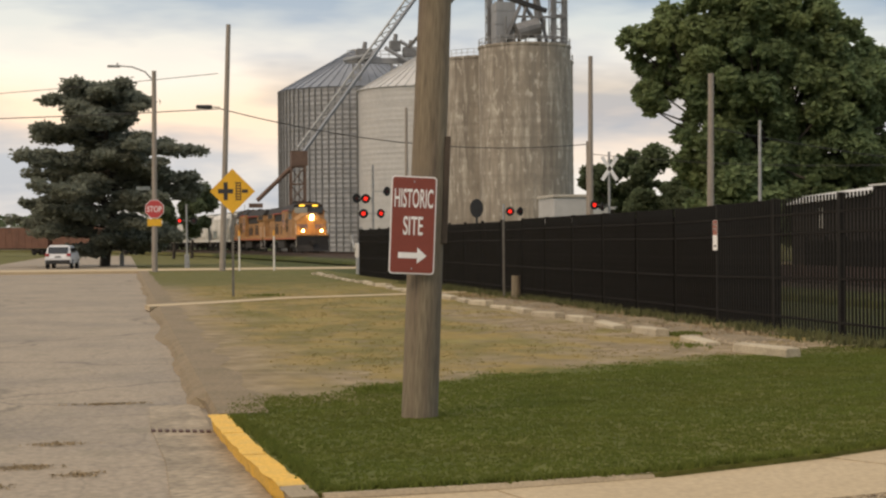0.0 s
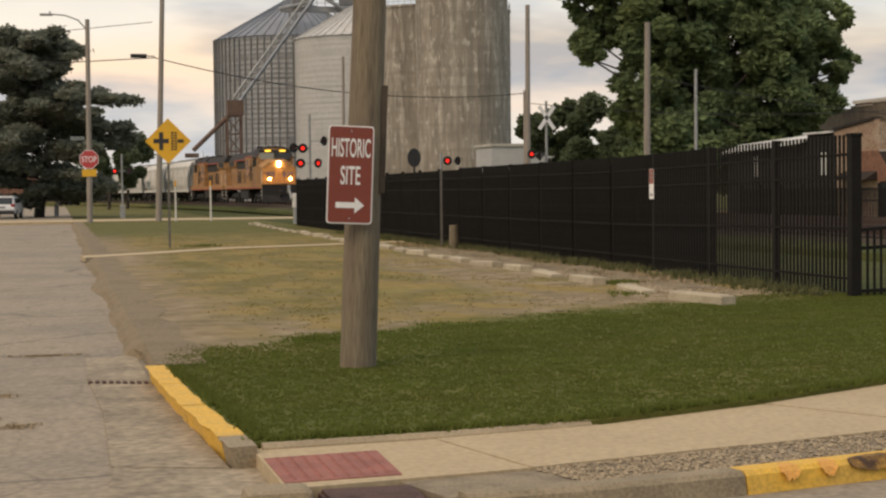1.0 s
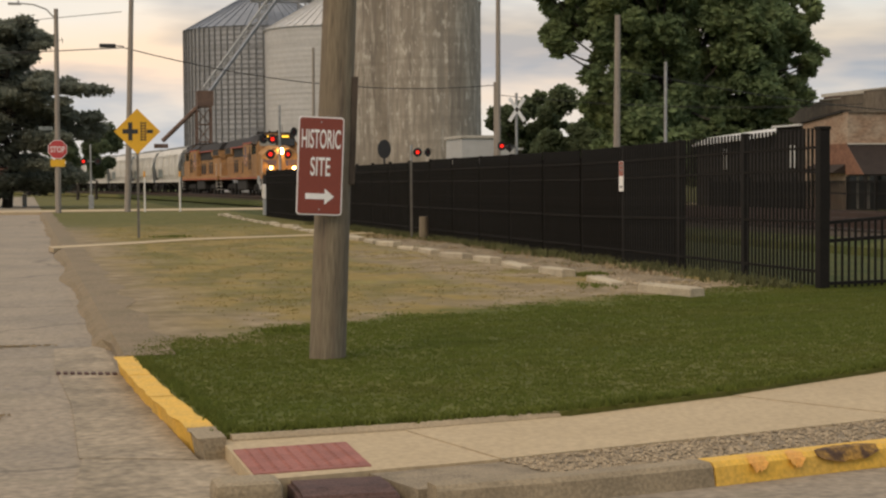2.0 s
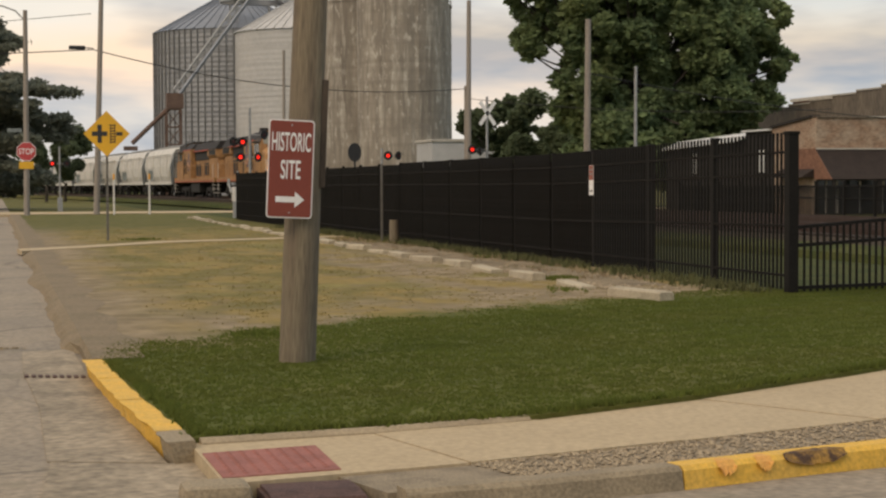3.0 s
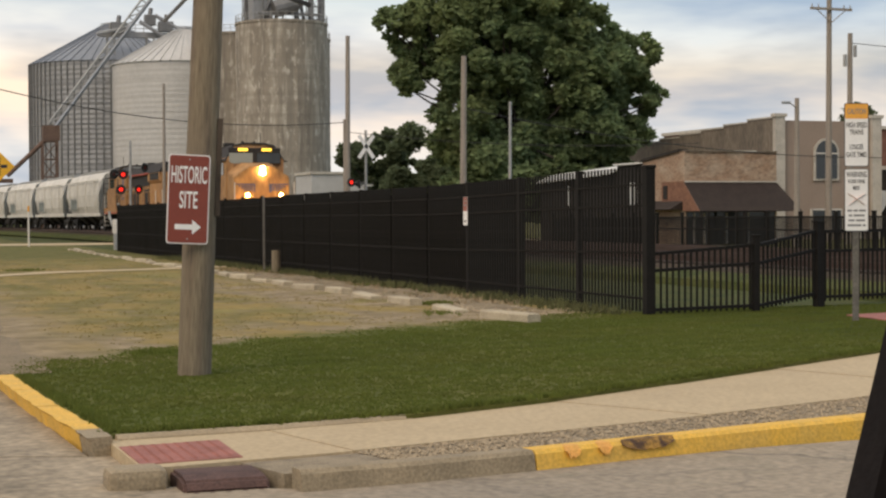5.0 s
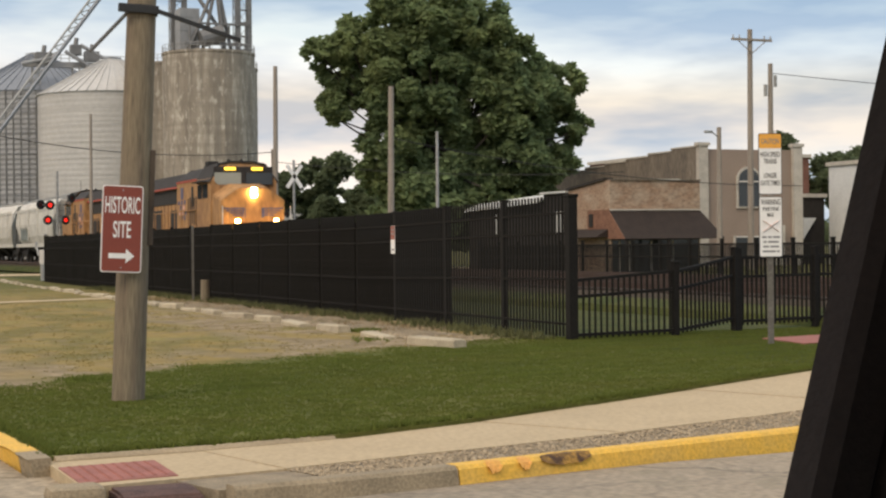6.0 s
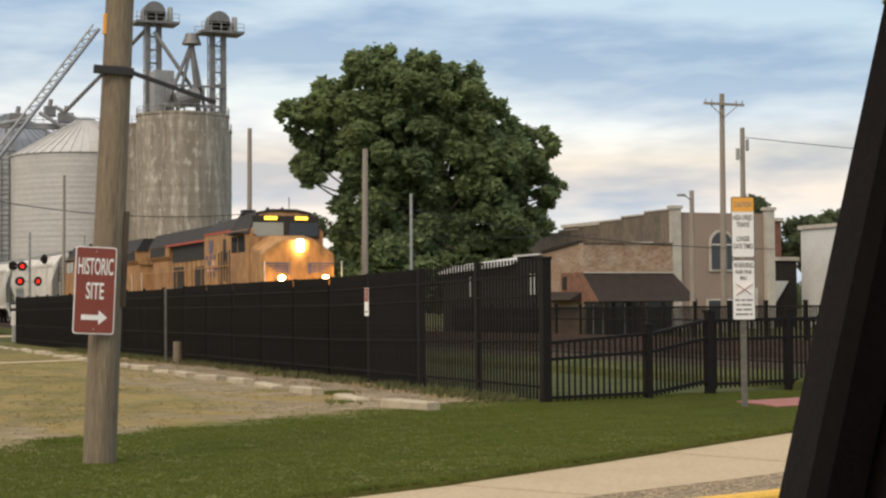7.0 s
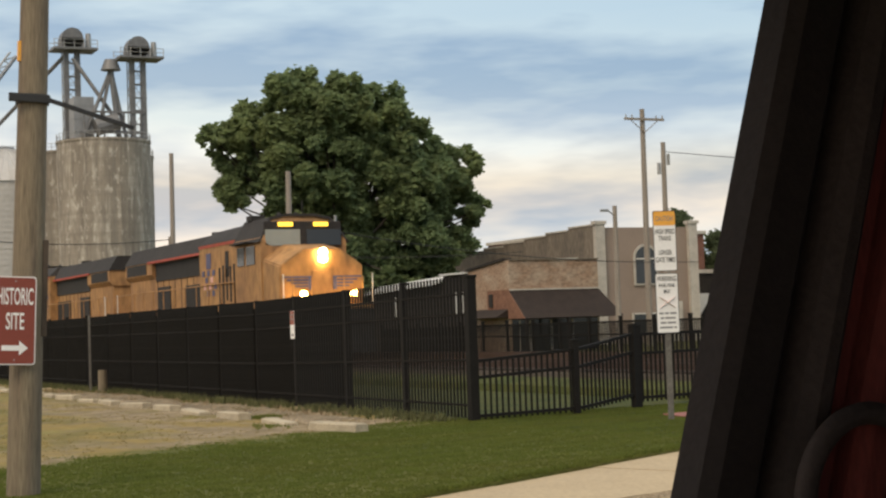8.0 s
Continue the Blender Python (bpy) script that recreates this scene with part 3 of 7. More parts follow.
# side street kerb: bare at the corner, painted yellow further on
kerb_run("kerb_bare", [(2.0, 7.98), (2.8, 8.06), (3.62, 8.22)], 0.16, 0.0, M["kerb"], "bare grey concrete kerb along the side street")
kerb_run("kerb_yellow", [(3.63, 8.22), (5.5, 8.68), (7.0, 9.02), (9.0, 9.68), (12, 10.9), (20, 14.5), (34, 19)], 0.16, 0.0, M["yellow_kerb"], "kerb painted worn yellow along the side street")
# stain and primer patches over the top and face of the yellow kerb
for name, x0, x1, material, label in (("oil_stain", 4.33, 4.78, M["scorch"], "black scorch mark on the yellow kerb"), ("primer_patch", 3.86, 3.98, M["primer"], "faded pink paint patch on the yellow kerb"), ("primer_patch", 4.13, 4.24, M["primer"], "faded pink paint patch on the yellow kerb")):
    bm = B()
    rows = []
    n = 12
    for i in range(n + 1):
        u = i / n
        x = x0 + (x1 - x0) * u
        y = 8.22 + (x - 3.63) * 0.246
        e = math.sin(math.pi * u) ** 0.7 * (0.75 + 0.45 * noise.noise((7 * u, x0 * 3, 1)))
        rows.append([bm.verts.new(p) for p in ((x, y + 0.03 + 0.10 * e, 0.004), (x, y + 0.028, 0.004), (x, y - 0.005, -0.022), (x, y - 0.03, -0.022 - 0.06 * e))])
    for p, q in zip(rows, rows[1:]):
        for k in range(3):
            bm.faces.new((p[k], p[k + 1], q[k + 1], q[k]))
    solid(name, bm, material, label, "stain", kind="structure")
# corner kerb along the main street: two yellow stones and a bare end
for i, (a, b, material) in enumerate((((0.75, 14.75), (0.79, 13.3), M["yellow_kerb"]), ((0.792, 13.26), (0.86, 11.9), M["yellow_kerb"]), ((0.862, 11.86), (0.97, 10.3), M["yellow_kerb"]), ((0.973, 10.28), (1.0, 9.82), M["kerb"]))):
    kerb_run("corner_kerb", rough_line(b, a, i), -0.15, 0.015, material, "corner kerb stone painted chipped yellow" if i < 3 else "bare concrete end of the corner kerb")
# low retaining kerb between lawn and ramp
kerb_run("ramp_kerb", [(1.2, 9.97), (1.75, 10.03), (2.3, 10.09), (3.45, 10.33)], 0.07, 0.001, M["walk_lip"], "low concrete kerb holding the lawn above the ramp")
# ramp, pad, gutter, inlet
bm = B()
prism(bm, [(0.15, 8.2), (1.05, 7.8), (1.2, 9.85), (0.95, 9.85), (0.3, 10.1)], ROAD - 0.04, ROAD + 0.012)
solid("ramp_apron", bm, M["gutter"], "smooth concrete apron at the foot of the kerb ramp", "apron", kind="structure")
bm = B()
prism(bm, [(0.28, 10.15), (0.98, 9.9), (0.76, 14.75), (0.74, 17.2), (0.24, 17.0), (0.22, 15.2), (0.30, 12.6)], ROAD - 0.04, ROAD + 0.01)
solid("gutter", bm, M["gutter"], "stained concrete gutter pan beside the corner kerb", "gutter", kind="structure")
pad = thing("tactile_pad", "faded red tactile warning pad set in the ramp", "tactile pad", kind="structure")
bm = B()
prism(bm, [(1.17, 8.78), (1.84, 8.86), (1.86, 9.72), (1.16, 9.62)], -0.1, -0.028)
part("plate", bm, M["tactile"], pad)
bm = B()
for i in range(8):
    for j in range(11):
        tube(bm, (1.23 + i * 0.078, 8.87 + j * 0.072 + i * 0.01, -0.03), (1.23 + i * 0.078, 8.87 + j * 0.072 + i * 0.01, -0.022), 0.018, 0.012, 6)
tagged(part("domes", bm, M["tactile"], pad), kind="stuff")
inlet = thing("storm_inlet", "rusty cast iron storm drain hood at the kerb", "storm drain", kind="structure")
bm = B()
profile(bm, [(8.30, -0.30), (8.16, -0.13), (8.22, -0.065), (8.36, -0.045), (8.66, -0.05), (8.66, -0.30)], 1.33, 1.86)
bmesh.ops.bevel(bm, geom=bm.edges[:], offset=0.02, segments=2, affect="EDGES")
part("hood", bm, M["rust"], inlet)
for i in range(5):
    bm = B()
    box(bm, 1.40 + i * 0.10, 8.17, -0.19, 0.03, 0.04, 0.13)
    part("bar", bm, M["rust"], inlet)
bm = B()
box(bm, 1.09, 8.5, -0.08, 0.36, 0.3, 0.16, bevel=0.05)
solid("kerb_stub", bm, M["kerb"], "broken rounded concrete kerb end beside the drain", "kerb", kind="structure")
grate = thing("drain_grate", "rusty slotted drain grate across the gutter", "drain grate", kind="structure")
for i in range(9):
    bm = B()
    box(bm, 0.24 + i * 0.060, 14.76 - 0.025 * i, ROAD + 0.016, 0.036, 0.14, 0.014)
    part("slat", bm, M["rust"], grate)
# old concrete drive strip through the dry grass
bm = B()
prism(bm, [(0.6, 40.6), (2.2, 42.2), (4.6, 45.2), (8.6, 47.3), (10.3, 48.4), (10.3, 49.4), (8.4, 48.3), (4.3, 46.2), (1.8, 43.2), (0.5, 42.0)], -0.1, 0.012)
solid("old_walk", bm, M["concrete"], "narrow old concrete walk across the dry grass", "path", kind="structure")
bm = B()
prism(bm, [(13.2, 18.0), (16.5, 18.6), (16.5, 20.2), (13.4, 19.4)], -0.1, 0.02)
solid("brick_paving", bm, M["tactile"], "patch of red brick paving beside the sign post", "paving", kind="structure")


# ---- railway ----
RAIL = 0.60
TRACK = 18.5

def track_at(y):
    """The centre and the heading, in degrees, of the near track."""
    far = max(0.0, y - 90.0)
    return TRACK - far * far / 2400.0, math.degrees(math.atan(far / 1200.0))


def track_bed(name, x, label):
    bed = thing(name, label, "railway track", kind="structure")
    ys = list(range(-10, 470, 12))
    bm = B()
    rows = []
    for y in ys:
        cx = track_at(y)[0] - TRACK + x
        rows.append([bm.verts.new((cx + dx, y, z)) for dx, z in ((-1.75, RAIL - 0.32), (-1.45, RAIL - 0.2), (1.45, RAIL - 0.2), (1.75, RAIL - 0.32))])
    for r, s in zip(rows, rows[1:]):
        for j in range(3):
            bm.faces.new((r[j], r[j + 1], s[j + 1], s[j]))
    part("ballast_bed", bm, M["ballast"], bed)
    bm = B()
    for s in (-1, 1):
        rows = []
        for y in ys:
            cx = track_at(y)[0] - TRACK + x
            rows.append([bm.verts.new((cx + s * dx, y, z)) for dx, z in ((2.34, -0.06), (2.2, 0.16), (1.62, RAIL - 0.275))])
        for p, q in zip(rows, rows[1:]):
            for j in range(2):
                bm.faces.new((p[j], p[j + 1], q[j + 1], q[j]))
    bmesh.ops.recalc_face_normals(bm, faces=bm.faces[:])
    part("grass_bank", bm, M["ground"], bed, "grassy bank of the track")
    for side in (-0.75, 0.75):
        bm = B()
        for y, y2 in zip(ys, ys[1:]):
            a, b = track_at(y)[0] - TRACK + x + side, track_at(y2)[0] - TRACK + x + side
            beam(bm, (a, y, RAIL - 0.08), (b, y2, RAIL - 0.08), 0.07, 0.16)
            beam(bm, (a, y, RAIL - 0.15), (b, y2, RAIL - 0.15), 0.14, 0.03)
        part("rail", bm, M["rail"], bed)
    bm = B()
    box(bm, 0, 0, 0, 2.6, 0.23, 0.16)
    me = mesh_of("tie", bm, M["tie"])
    for i in range(110):
        y = 14 + i * 0.55
        piece("tie", me, bed, pose(x, y, RAIL - 0.225))


track_bed("near_track", TRACK, "rusty railway track on grey stone ballast")
track_bed("second_track", 23.2, "second rusty railway track behind the first")


# ---- the corner pole and its sign ----
def corner_pole():
    top = thing("utility_pole", "weathered grey-brown wooden utility pole leaning slightly", "utility pole", pose(2.56, 14.2, 0, 0, 2.6, 0))
    bm = B()
    rings, seg = 26, 22
    grid = []
    for i in range(rings):
        z = -0.25 + 9.4 * i / (rings - 1)
        r = 0.162 - 0.0048 * z
        grid.append([bm.verts.new(((r + 0.006 * noise.noise((math.cos(a) * 3, math.sin(a) * 3, z * 0.4))) * math.cos(a), (r + 0.006 * noise.noise((math.cos(a) * 3 + 9, math.sin(a) * 3, z * 0.4))) * math.sin(a), z)) for a in (2 * math.pi * k / seg for k in range(seg))])
    for r, s in zip(grid, grid[1:]):
        for k in range(seg):
            bm.faces.new((r[k], r[(k + 1) % seg], s[(k + 1) % seg], s[k]))
    bm.faces.new(grid[-1])
    part("shaft", bm, M["pole_wood"], top, smooth=True)
    bm = B()
    box(bm, 0.145, -0.06, 2.02, 0.055, 0.09, 0.95, bevel=0.008)
    part("cover_board", bm, M["board"], top, "dark brown conduit cover board")
    # band and the long thin arm
    bm = B()
    tube(bm, (0, 0, 3.84), (0, 0, 3.93), 0.165, 0.165, 20)
    box(bm, -0.06, -0.16, 3.88, 0.40, 0.05, 0.085, bevel=0.01)
    part("band", bm, M["black"], top)
    bm = B()
    beam(bm, (0.1, -0.17, 3.88), (1.0, -0.10, 3.66), 0.035, 0.04)
    part("arm", bm, M["black"], top, "thin black iron arm")
    bm = B()
    box(bm, -0.145, -0.03, 4.36, 0.03, 0.05, 0.2)
    part("tag", bm, M["sign_orange"], top, "small yellow pole tag")


corner_pole()


def rounded(w, h, r, k=5):
    pts = []
    for cx, cy, a0 in ((w / 2 - r, h / 2 - r, 0), (-w / 2 + r, h / 2 - r, 90), (-w / 2 + r, -h / 2 + r, 180), (w / 2 - r, -h / 2 + r, 270)):
        for i in range(k + 1):
            a = radians(a0 + 90 * i / k)
            pts.append((cx + r * math.cos(a), cy + r * math.sin(a)))
    return pts


def plate(pts, z0, z1):
    return prism(B(), pts, z0, z1)


def historic_sign():
    top = thing("historic_site_sign", "brown sign with white border, words and arrow on the wooden pole", "sign", pose(2.475, 13.985, 1.70, 90, 2.6, 2))
    W, H = 0.405, 0.855
    part("edge", plate(rounded(W, H, 0.03), 0, 0.006), M["sign_white"], top, "white sign border")
    part("face", plate(rounded(W - 0.022, H - 0.022, 0.024), 0.006, 0.009), M["sign_brown"], top)
    letters("HISTORIC", 0.345, 0.165, M["sign_white"], top, pose(0, 0.235, 0.0105))
    letters("SITE", 0.175, 0.165, M["sign_white"], top, pose(0, -0.005, 0.0105))
    bm = B()
    prism(bm, [(-0.125, -0.29), (0.045, -0.29), (0.045, -0.335), (0.13, -0.265), (0.045, -0.195), (0.045, -0.24), (-0.125, -0.24)], 0.009, 0.0115)
    part("arrow", bm, M["sign_white"], top, "white arrow pointing right")
    bm = B()
    box(bm, 0.10, 0, -0.05, 0.05, 0.7, 0.10)
    part("bracket", bm, M["steel"], top, "steel bracket behind the sign")
    for z in (-0.38, 0.38):
        bm = B()
        tube(bm, (0, z, 0.006), (0, z, 0.014), 0.009, 0.007, 10)
        part("bolt", bm, M["steel"], top)


historic_sign()


def bars(parent, material, spec):
    """Plain bars for writing that cannot be read: x, y, width, height on the face."""
    for x, y, w, h in spec:
        bm = B()
        box(bm, x, y, 0.0095, w, h, 0.003)
        part("text_bar", bm, material, parent)


def warning_sign():
    top = thing("crossing_warning_sign", "tall white warning sign with orange header on a steel post", "sign", pose(12.86, 18.35, 0, 0, 0, -14))
    bm = B()
    beam(bm, (0, 0, -0.3), (0, 0, 1.5), 0.085, 0.035)
    part("post", bm, M["old_steel"], top)
    face = pose(0, -0.03, 0, 90, 0, 0)
    up = part("upper_panel", plate([(x, y + 2.65) for x, y in rounded(0.355, 0.90, 0.03)], 0, 0.006), M["ink"], top)
    up.matrix_basis = face
    f = part("face", plate([(x, y + 2.65) for x, y in rounded(0.335, 0.88, 0.025)], 0.006, 0.008), M["sign_white"], up)
    f = part("header", plate([(x, y + 2.985) for x, y in rounded(0.335, 0.21, 0.025)], 0.008, 0.0095), M["sign_orange"], up, "orange header panel")
    letters("CAUTION", 0.27, 0.075, M["grey_ink"], up, pose(0, 2.985, 0.011))
    for s, y in (("HIGH SPEED", 2.79), ("TRAINS", 2.69), ("LONGER", 2.48), ("GATE TIMES", 2.37)):
        letters(s, 0.30 if len(s) > 8 else 0.20, 0.075, M["ink"], up, pose(0, y, 0.0095))
    lo = part("lower_panel", plate([(x, y + 1.725) for x, y in rounded(0.355, 0.89, 0.03)], 0, 0.006), M["ink"], top)
    lo.matrix_basis = face
    part("face", plate([(x, y + 1.725) for x, y in rounded(0.335, 0.87, 0.025)], 0.006, 0.008), M["sign_white"], lo)
    letters("WARNING", 0.30, 0.085, M["ink"], lo, pose(0, 2.09, 0.0095))
    letters("$500 FINE", 0.25, 0.065, M["ink"], lo, pose(0, 1.985, 0.0095))
    letters("MAX", 0.10, 0.06, M["ink"], lo, pose(0, 1.90, 0.0095))
    bm = B()
    beam(bm, (-0.12, 1.66, 0.0095), (0.12, 1.82, 0.0095), 0.002, 0.05)
    beam(bm, (-0.12, 1.82, 0.0095), (0.12, 1.66, 0.0095), 0.002, 0.05)
    part("cross_mark", bm, M["pale_ink"], lo, "faded red cross mark")
    for y, words in ((1.575, (0.07, 0.06, 0.10)), (1.505, (0.05, 0.16)), (1.435, (0.09, 0.13)), (1.365, (0.20, 0.04))):
        x = -(sum(words) + 0.02 * (len(words) - 1)) / 2
        for w in words:
            bars(lo, M["grey_ink"], [(x + w / 2, y, w, 0.028)])
            x += w + 0.02


warning_sign()


# ---- the black fence ----
FX = 10.9

def tall_fence():
    fence = thing("tall_fence", "tall black metal picket fence with dark screening", "fence")
    H = 2.2
    posts = [20.95, 23.5, 26.1, 28.8, 31.15, 33.65, 36.2] + [36.2 + 2.6 * k for k in range(1, 16)] + [76.0]
    bm = B()
    box(bm, 0, 0, 1.06, 0.10, 0.10, 2.5)
    box(bm, 0, 0, 2.33, 0.12, 0.12, 0.05, bevel=0.01)
    me = mesh_of("post", bm, M["fence"])
    big = B()
    box(big, 0, 0, 1.06, 0.15, 0.15, 2.5)
    box(big, 0, 0, 2.33, 0.18, 0.18, 0.05, bevel=0.012)
    me_big = mesh_of("post", big, M["fence"])
    slim = B()
    box(slim, 0, 0, 1.06, 0.062, 0.09, 2.5)
    box(slim, 0, 0, 2.33, 0.08, 0.11, 0.05, bevel=0.01)
    me_slim = mesh_of("post", slim, M["post"])

    def fall(y):
        """How far the top has dropped at y."""
        return 0.11 * min(1.0, max(0.0, (y - 21.5) / 9.0))

    for i, y in enumerate(posts):
        piece("post", me_big if i == 0 else me if i < 4 else me_slim, fence, pose(FX, y, -0.06 - fall(y)))
    for y0, y1 in zip(posts, posts[1:]):
        for z in (0.24, 0.95, 1.68, 2.0):
            bm = B()
            k = 0.0 if z < 0.5 else 1.0
            beam(bm, (FX - 0.03, y0 + 0.05, z - k * fall(y0)), (FX - 0.03, y1 - 0.05, z - k * fall(y1)), 0.036, 0.036)
            part("rail", bm, M["fence_rail"], fence)
    bm = B()
    box(bm, 0, 0, 1.16, 0.038, 0.034, 2.24)
    me = mesh_of("picket", bm, M["fence"])
    near = B()
    box(near, 0, 0, 1.16, 0.027, 0.034, 2.24)
    me_near = mesh_of("picket", near, M["fence"])
    y = posts[0] + 0.13
    rest = B()
    while y < 75.9:
        if min(abs(y - q) for q in posts) > 0.07:
            if y < 44:
                piece("picket", me_near if y < 26.1 else me, fence, pose(FX - 0.028, y, -fall(y)))
            else:
                box(rest, FX - 0.028, y, 1.14 - 0.11, 0.034, 0.032, 2.2)
        y += 0.125
    tagged(part("picket_run", rest, M["fence"], fence), kind="stuff")
    # dark screening cloth fixed behind the pickets
    for y0, y1 in zip(posts[3:], posts[4:]):
        top_z = 2.02 if y0 > 31 else 1.75
        bm = B()
        rows = []
        for k in range(9):
            yy = y0 - 0.02 + (y1 - y0 + 0.04) * k / 8
            xx = FX + 0.064 + 0.008 * math.sin(yy * 3) + (0.003 if round(y0) % 2 else 0)
            rows.append([bm.verts.new((xx + dx, yy, z)) for dx, z in ((0, 0.06), (0.006, 0.06), (0.006, top_z), (0, top_z))])
        for p, q in zip(rows, rows[1:]):
            for e in range(4):
                bm.faces.new((p[e], p[(e + 1) % 4], q[(e + 1) % 4], q[e]))
        bm.faces.new(rows[0])
        bm.faces.new(rows[-1][::-1])
        part("screen", bm, M["screen"], fence, "black screening cloth")
    return fence


tall_fence()
notice = thing("fence_notice", "narrow red and white notice on a fence post", "sign", pose(10.83, 28.8, 1.63, 90, 0, -75))
part("plate", plate(rounded(0.14, 0.56, 0.01), 0, 0.006), M["sign_white"], notice)
part("red_field", plate([(x, y + 0.14) for x, y in rounded(0.13, 0.27, 0.008)], 0.006, 0.008), M["tactile"], notice)
bars(notice, M["grey_ink"], [(0, 0.20, 0.09, 0.03), (0, 0.12, 0.09, 0.03), (0, -0.2, 0.07, 0.04)])


def low_fence(a, b, ha, hb, label, za=0.0, zb=0.0, posts=None):
    """A waist-high picket fence run from a to b; its foot and top may climb."""
    a, b = Vector(a), Vector(b)
    L = (b - a).length
    fence = thing("low_fence", label, "fence", group="low fences by the track")
    ang = math.degrees(math.atan2(b.y - a.y, b.x - a.x))
    n = max(1, round(L / 1.95))
    for f in posts or [i / n for i in range(n + 1)]:
        p = a.lerp(b, f)
        h, z = ha + (hb - ha) * f, za + (zb - za) * f
        bm = B()
        box(bm, 0, 0, (z + h) / 2, 0.10, 0.10, z + h + 0.2)
        box(bm, 0, 0, z + h + 0.115, 0.12, 0.12, 0.04, bevel=0.01)
        part("post", bm, M["fence"], fence).matrix_basis = pose(p.x, p.y, 0, 0, 0, ang)
    for z in (0.07, 0.70, 0.97):
        bm = B()
        beam(bm, (a.x, a.y, za + z * ha), (b.x, b.y, zb + z * hb), 0.045, 0.05)
        part("rail", bm, M["fence"], fence)
    k = int(L / 0.105)
    bm = B()
    box(bm, 0, 0, 0.5, 0.026, 0.030, 0.98)
    me = mesh_of("picket", bm, M["fence"])
    for i in range(1, k):
        f = i / k
        p = a.lerp(b, f)
        piece("picket", me, fence, pose(p.x, p.y, za + (zb - za) * f, 0, 0, ang) @ Matrix.Diagonal((1, 1, ha + (hb - ha) * f, 1)))
    return fence


low_fence((11.0, 20.95), (12.80, 21.0), 0.96, 1.06, "low black metal picket fence rising from the tall fence's end", 0.0, 0.02, [1.0])
low_fence((12.86, 21.0), (14.30, 21.6), 1.06, 1.14, "low black metal picket fence climbing to the crossing", 0.02, 0.15, [1.0])
low_fence((14.38, 21.62), (21.5, 22.9), 1.20, 1.20, "low black metal picket fence beside the track crossing", 0.08, 0.12)
low_fence((26.6, 34.0), (27.2, 62.0), 1.5, 1.5, "far black metal picket fence beyond the tracks")

# wheel stops in a row before the fence
def wheel_stop():
    bm = B()
    profile(bm, [(-0.13, -0.02), (-0.115, 0.10), (-0.08, 0.125), (0.08, 0.125), (0.115, 0.10), (0.13, -0.02)], -0.66, 0.66)
    bmesh.ops.bevel(bm, geom=[e for e in bm.edges if abs(e.verts[0].co.x - e.verts[1].co.x) < 0.01], offset=0.015, segments=1, affect="EDGES")
    return solid("wheel_stop", bm, M["wheelstop"], "worn tan concrete wheel stop on the ground", "wheel stop", pose(8.47, 20.65, 0, 0, 0, 100), group="row of wheel stops")


stop = wheel_stop()
y = 20.65
rng = random.Random(4)
for i in range(1, 28):
    y += 2.15 if i > 3 else (2.5, 2.45, 2.35)[i - 1]
    x = 8.47 + 0.004 * (y - 20) + rng.uniform(-0.06, 0.06) + (0.012 * max(0, y - 40))
    copy_thing(stop, pose(x, y, rng.uniform(-0.06, 0.0), rng.uniform(-4, 4), rng.uniform(-1.5, 1.5), 92 + rng.uniform(-6, 6)))



def soil_bank():
    """A low uneven bank of loose soil between the wheel stops and the fence."""
    bm = B()
    rows = []
    for i in range(120):
        y = 23.2 + i * 0.18
        fade = min(1.0, i / 10, (119 - i) / 25)
        row = []
        for k in range(9):
            u = k / 8
            x = 8.95 + 1.1 * u + 0.2 * noise.noise((y * 0.5, 3, 1))
            z = fade * math.sin(math.pi * u) * (0.05 + 0.09 * noise.noise((y * 0.8, u * 2, 6)) + 0.05 * noise.noise((y * 3.1, u * 6, 2)))
            row.append(bm.verts.new((x, y, 0.004 + max(-0.01, z))))
        rows.append(row)
    for p, q in zip(rows, rows[1:]):
        for k in range(8):
            bm.faces.new((p[k], p[k + 1], q[k + 1], q[k]))
    solid("soil_bank", bm, M["bare"], "low bank of loose tan soil before the fence", "soil", kind="structure", smooth=True)


soil_bank()
bm = B()
beam(bm, (0, 0, -0.2), (0, 0, 2.15), 0.055, 0.03)
solid("steel_post", bm, M["old_steel"], "bare dark grey steel sign post before the fence", "post", pose(10.25, 43.6, 0))
bm = B()
tube(bm, (0, 0, -0.2), (0, 0, 0.62), 0.13, 0.12, 14)
solid("wooden_stub", bm, M["pole_wood"], "short sawn-off wooden post stub beside the steel post", "post", pose(10.35, 42.6, 0))


# ---- poles, signs and signals further off ----
def plain_pole(x, y, h, r, label, lean=0.0, material=None):
    top = thing("utility_pole", label, "utility pole", pose(x, y, 0, 0, lean, 0))
    bm = B()
    tube(bm, (0, 0, -0.3), (0, 0, h), r, r * 0.72, 14)
    part("shaft", bm, material or M["far_pole"], top, smooth=False)
    return top


lamp_pole = plain_pole(1.65, 92, 11.2, 0.17, "wooden pole with a street lamp arm and a stop sign", 0.3)
bm = B()
pts = [(0, 0, 10.6), (-0.5, 0, 11.15), (-1.2, 0, 11.4), (-1.9, 0, 11.45)]
for a, b in zip(pts, pts[1:]):
    tube(bm, a, b, 0.04, 0.04, 8)
part("lamp_arm", bm, M["steel"], lamp_pole)
bm = B()
box(bm, -2.2, 0, 11.42, 0.7, 0.25, 0.13, bevel=0.04)
tube(bm, (-2.0, 0, 11.48), (-2.0, 0, 11.6), 0.05, 0.05, 8)
part("lamp_head", bm, M["steel"], lamp_pole)
bm = B()
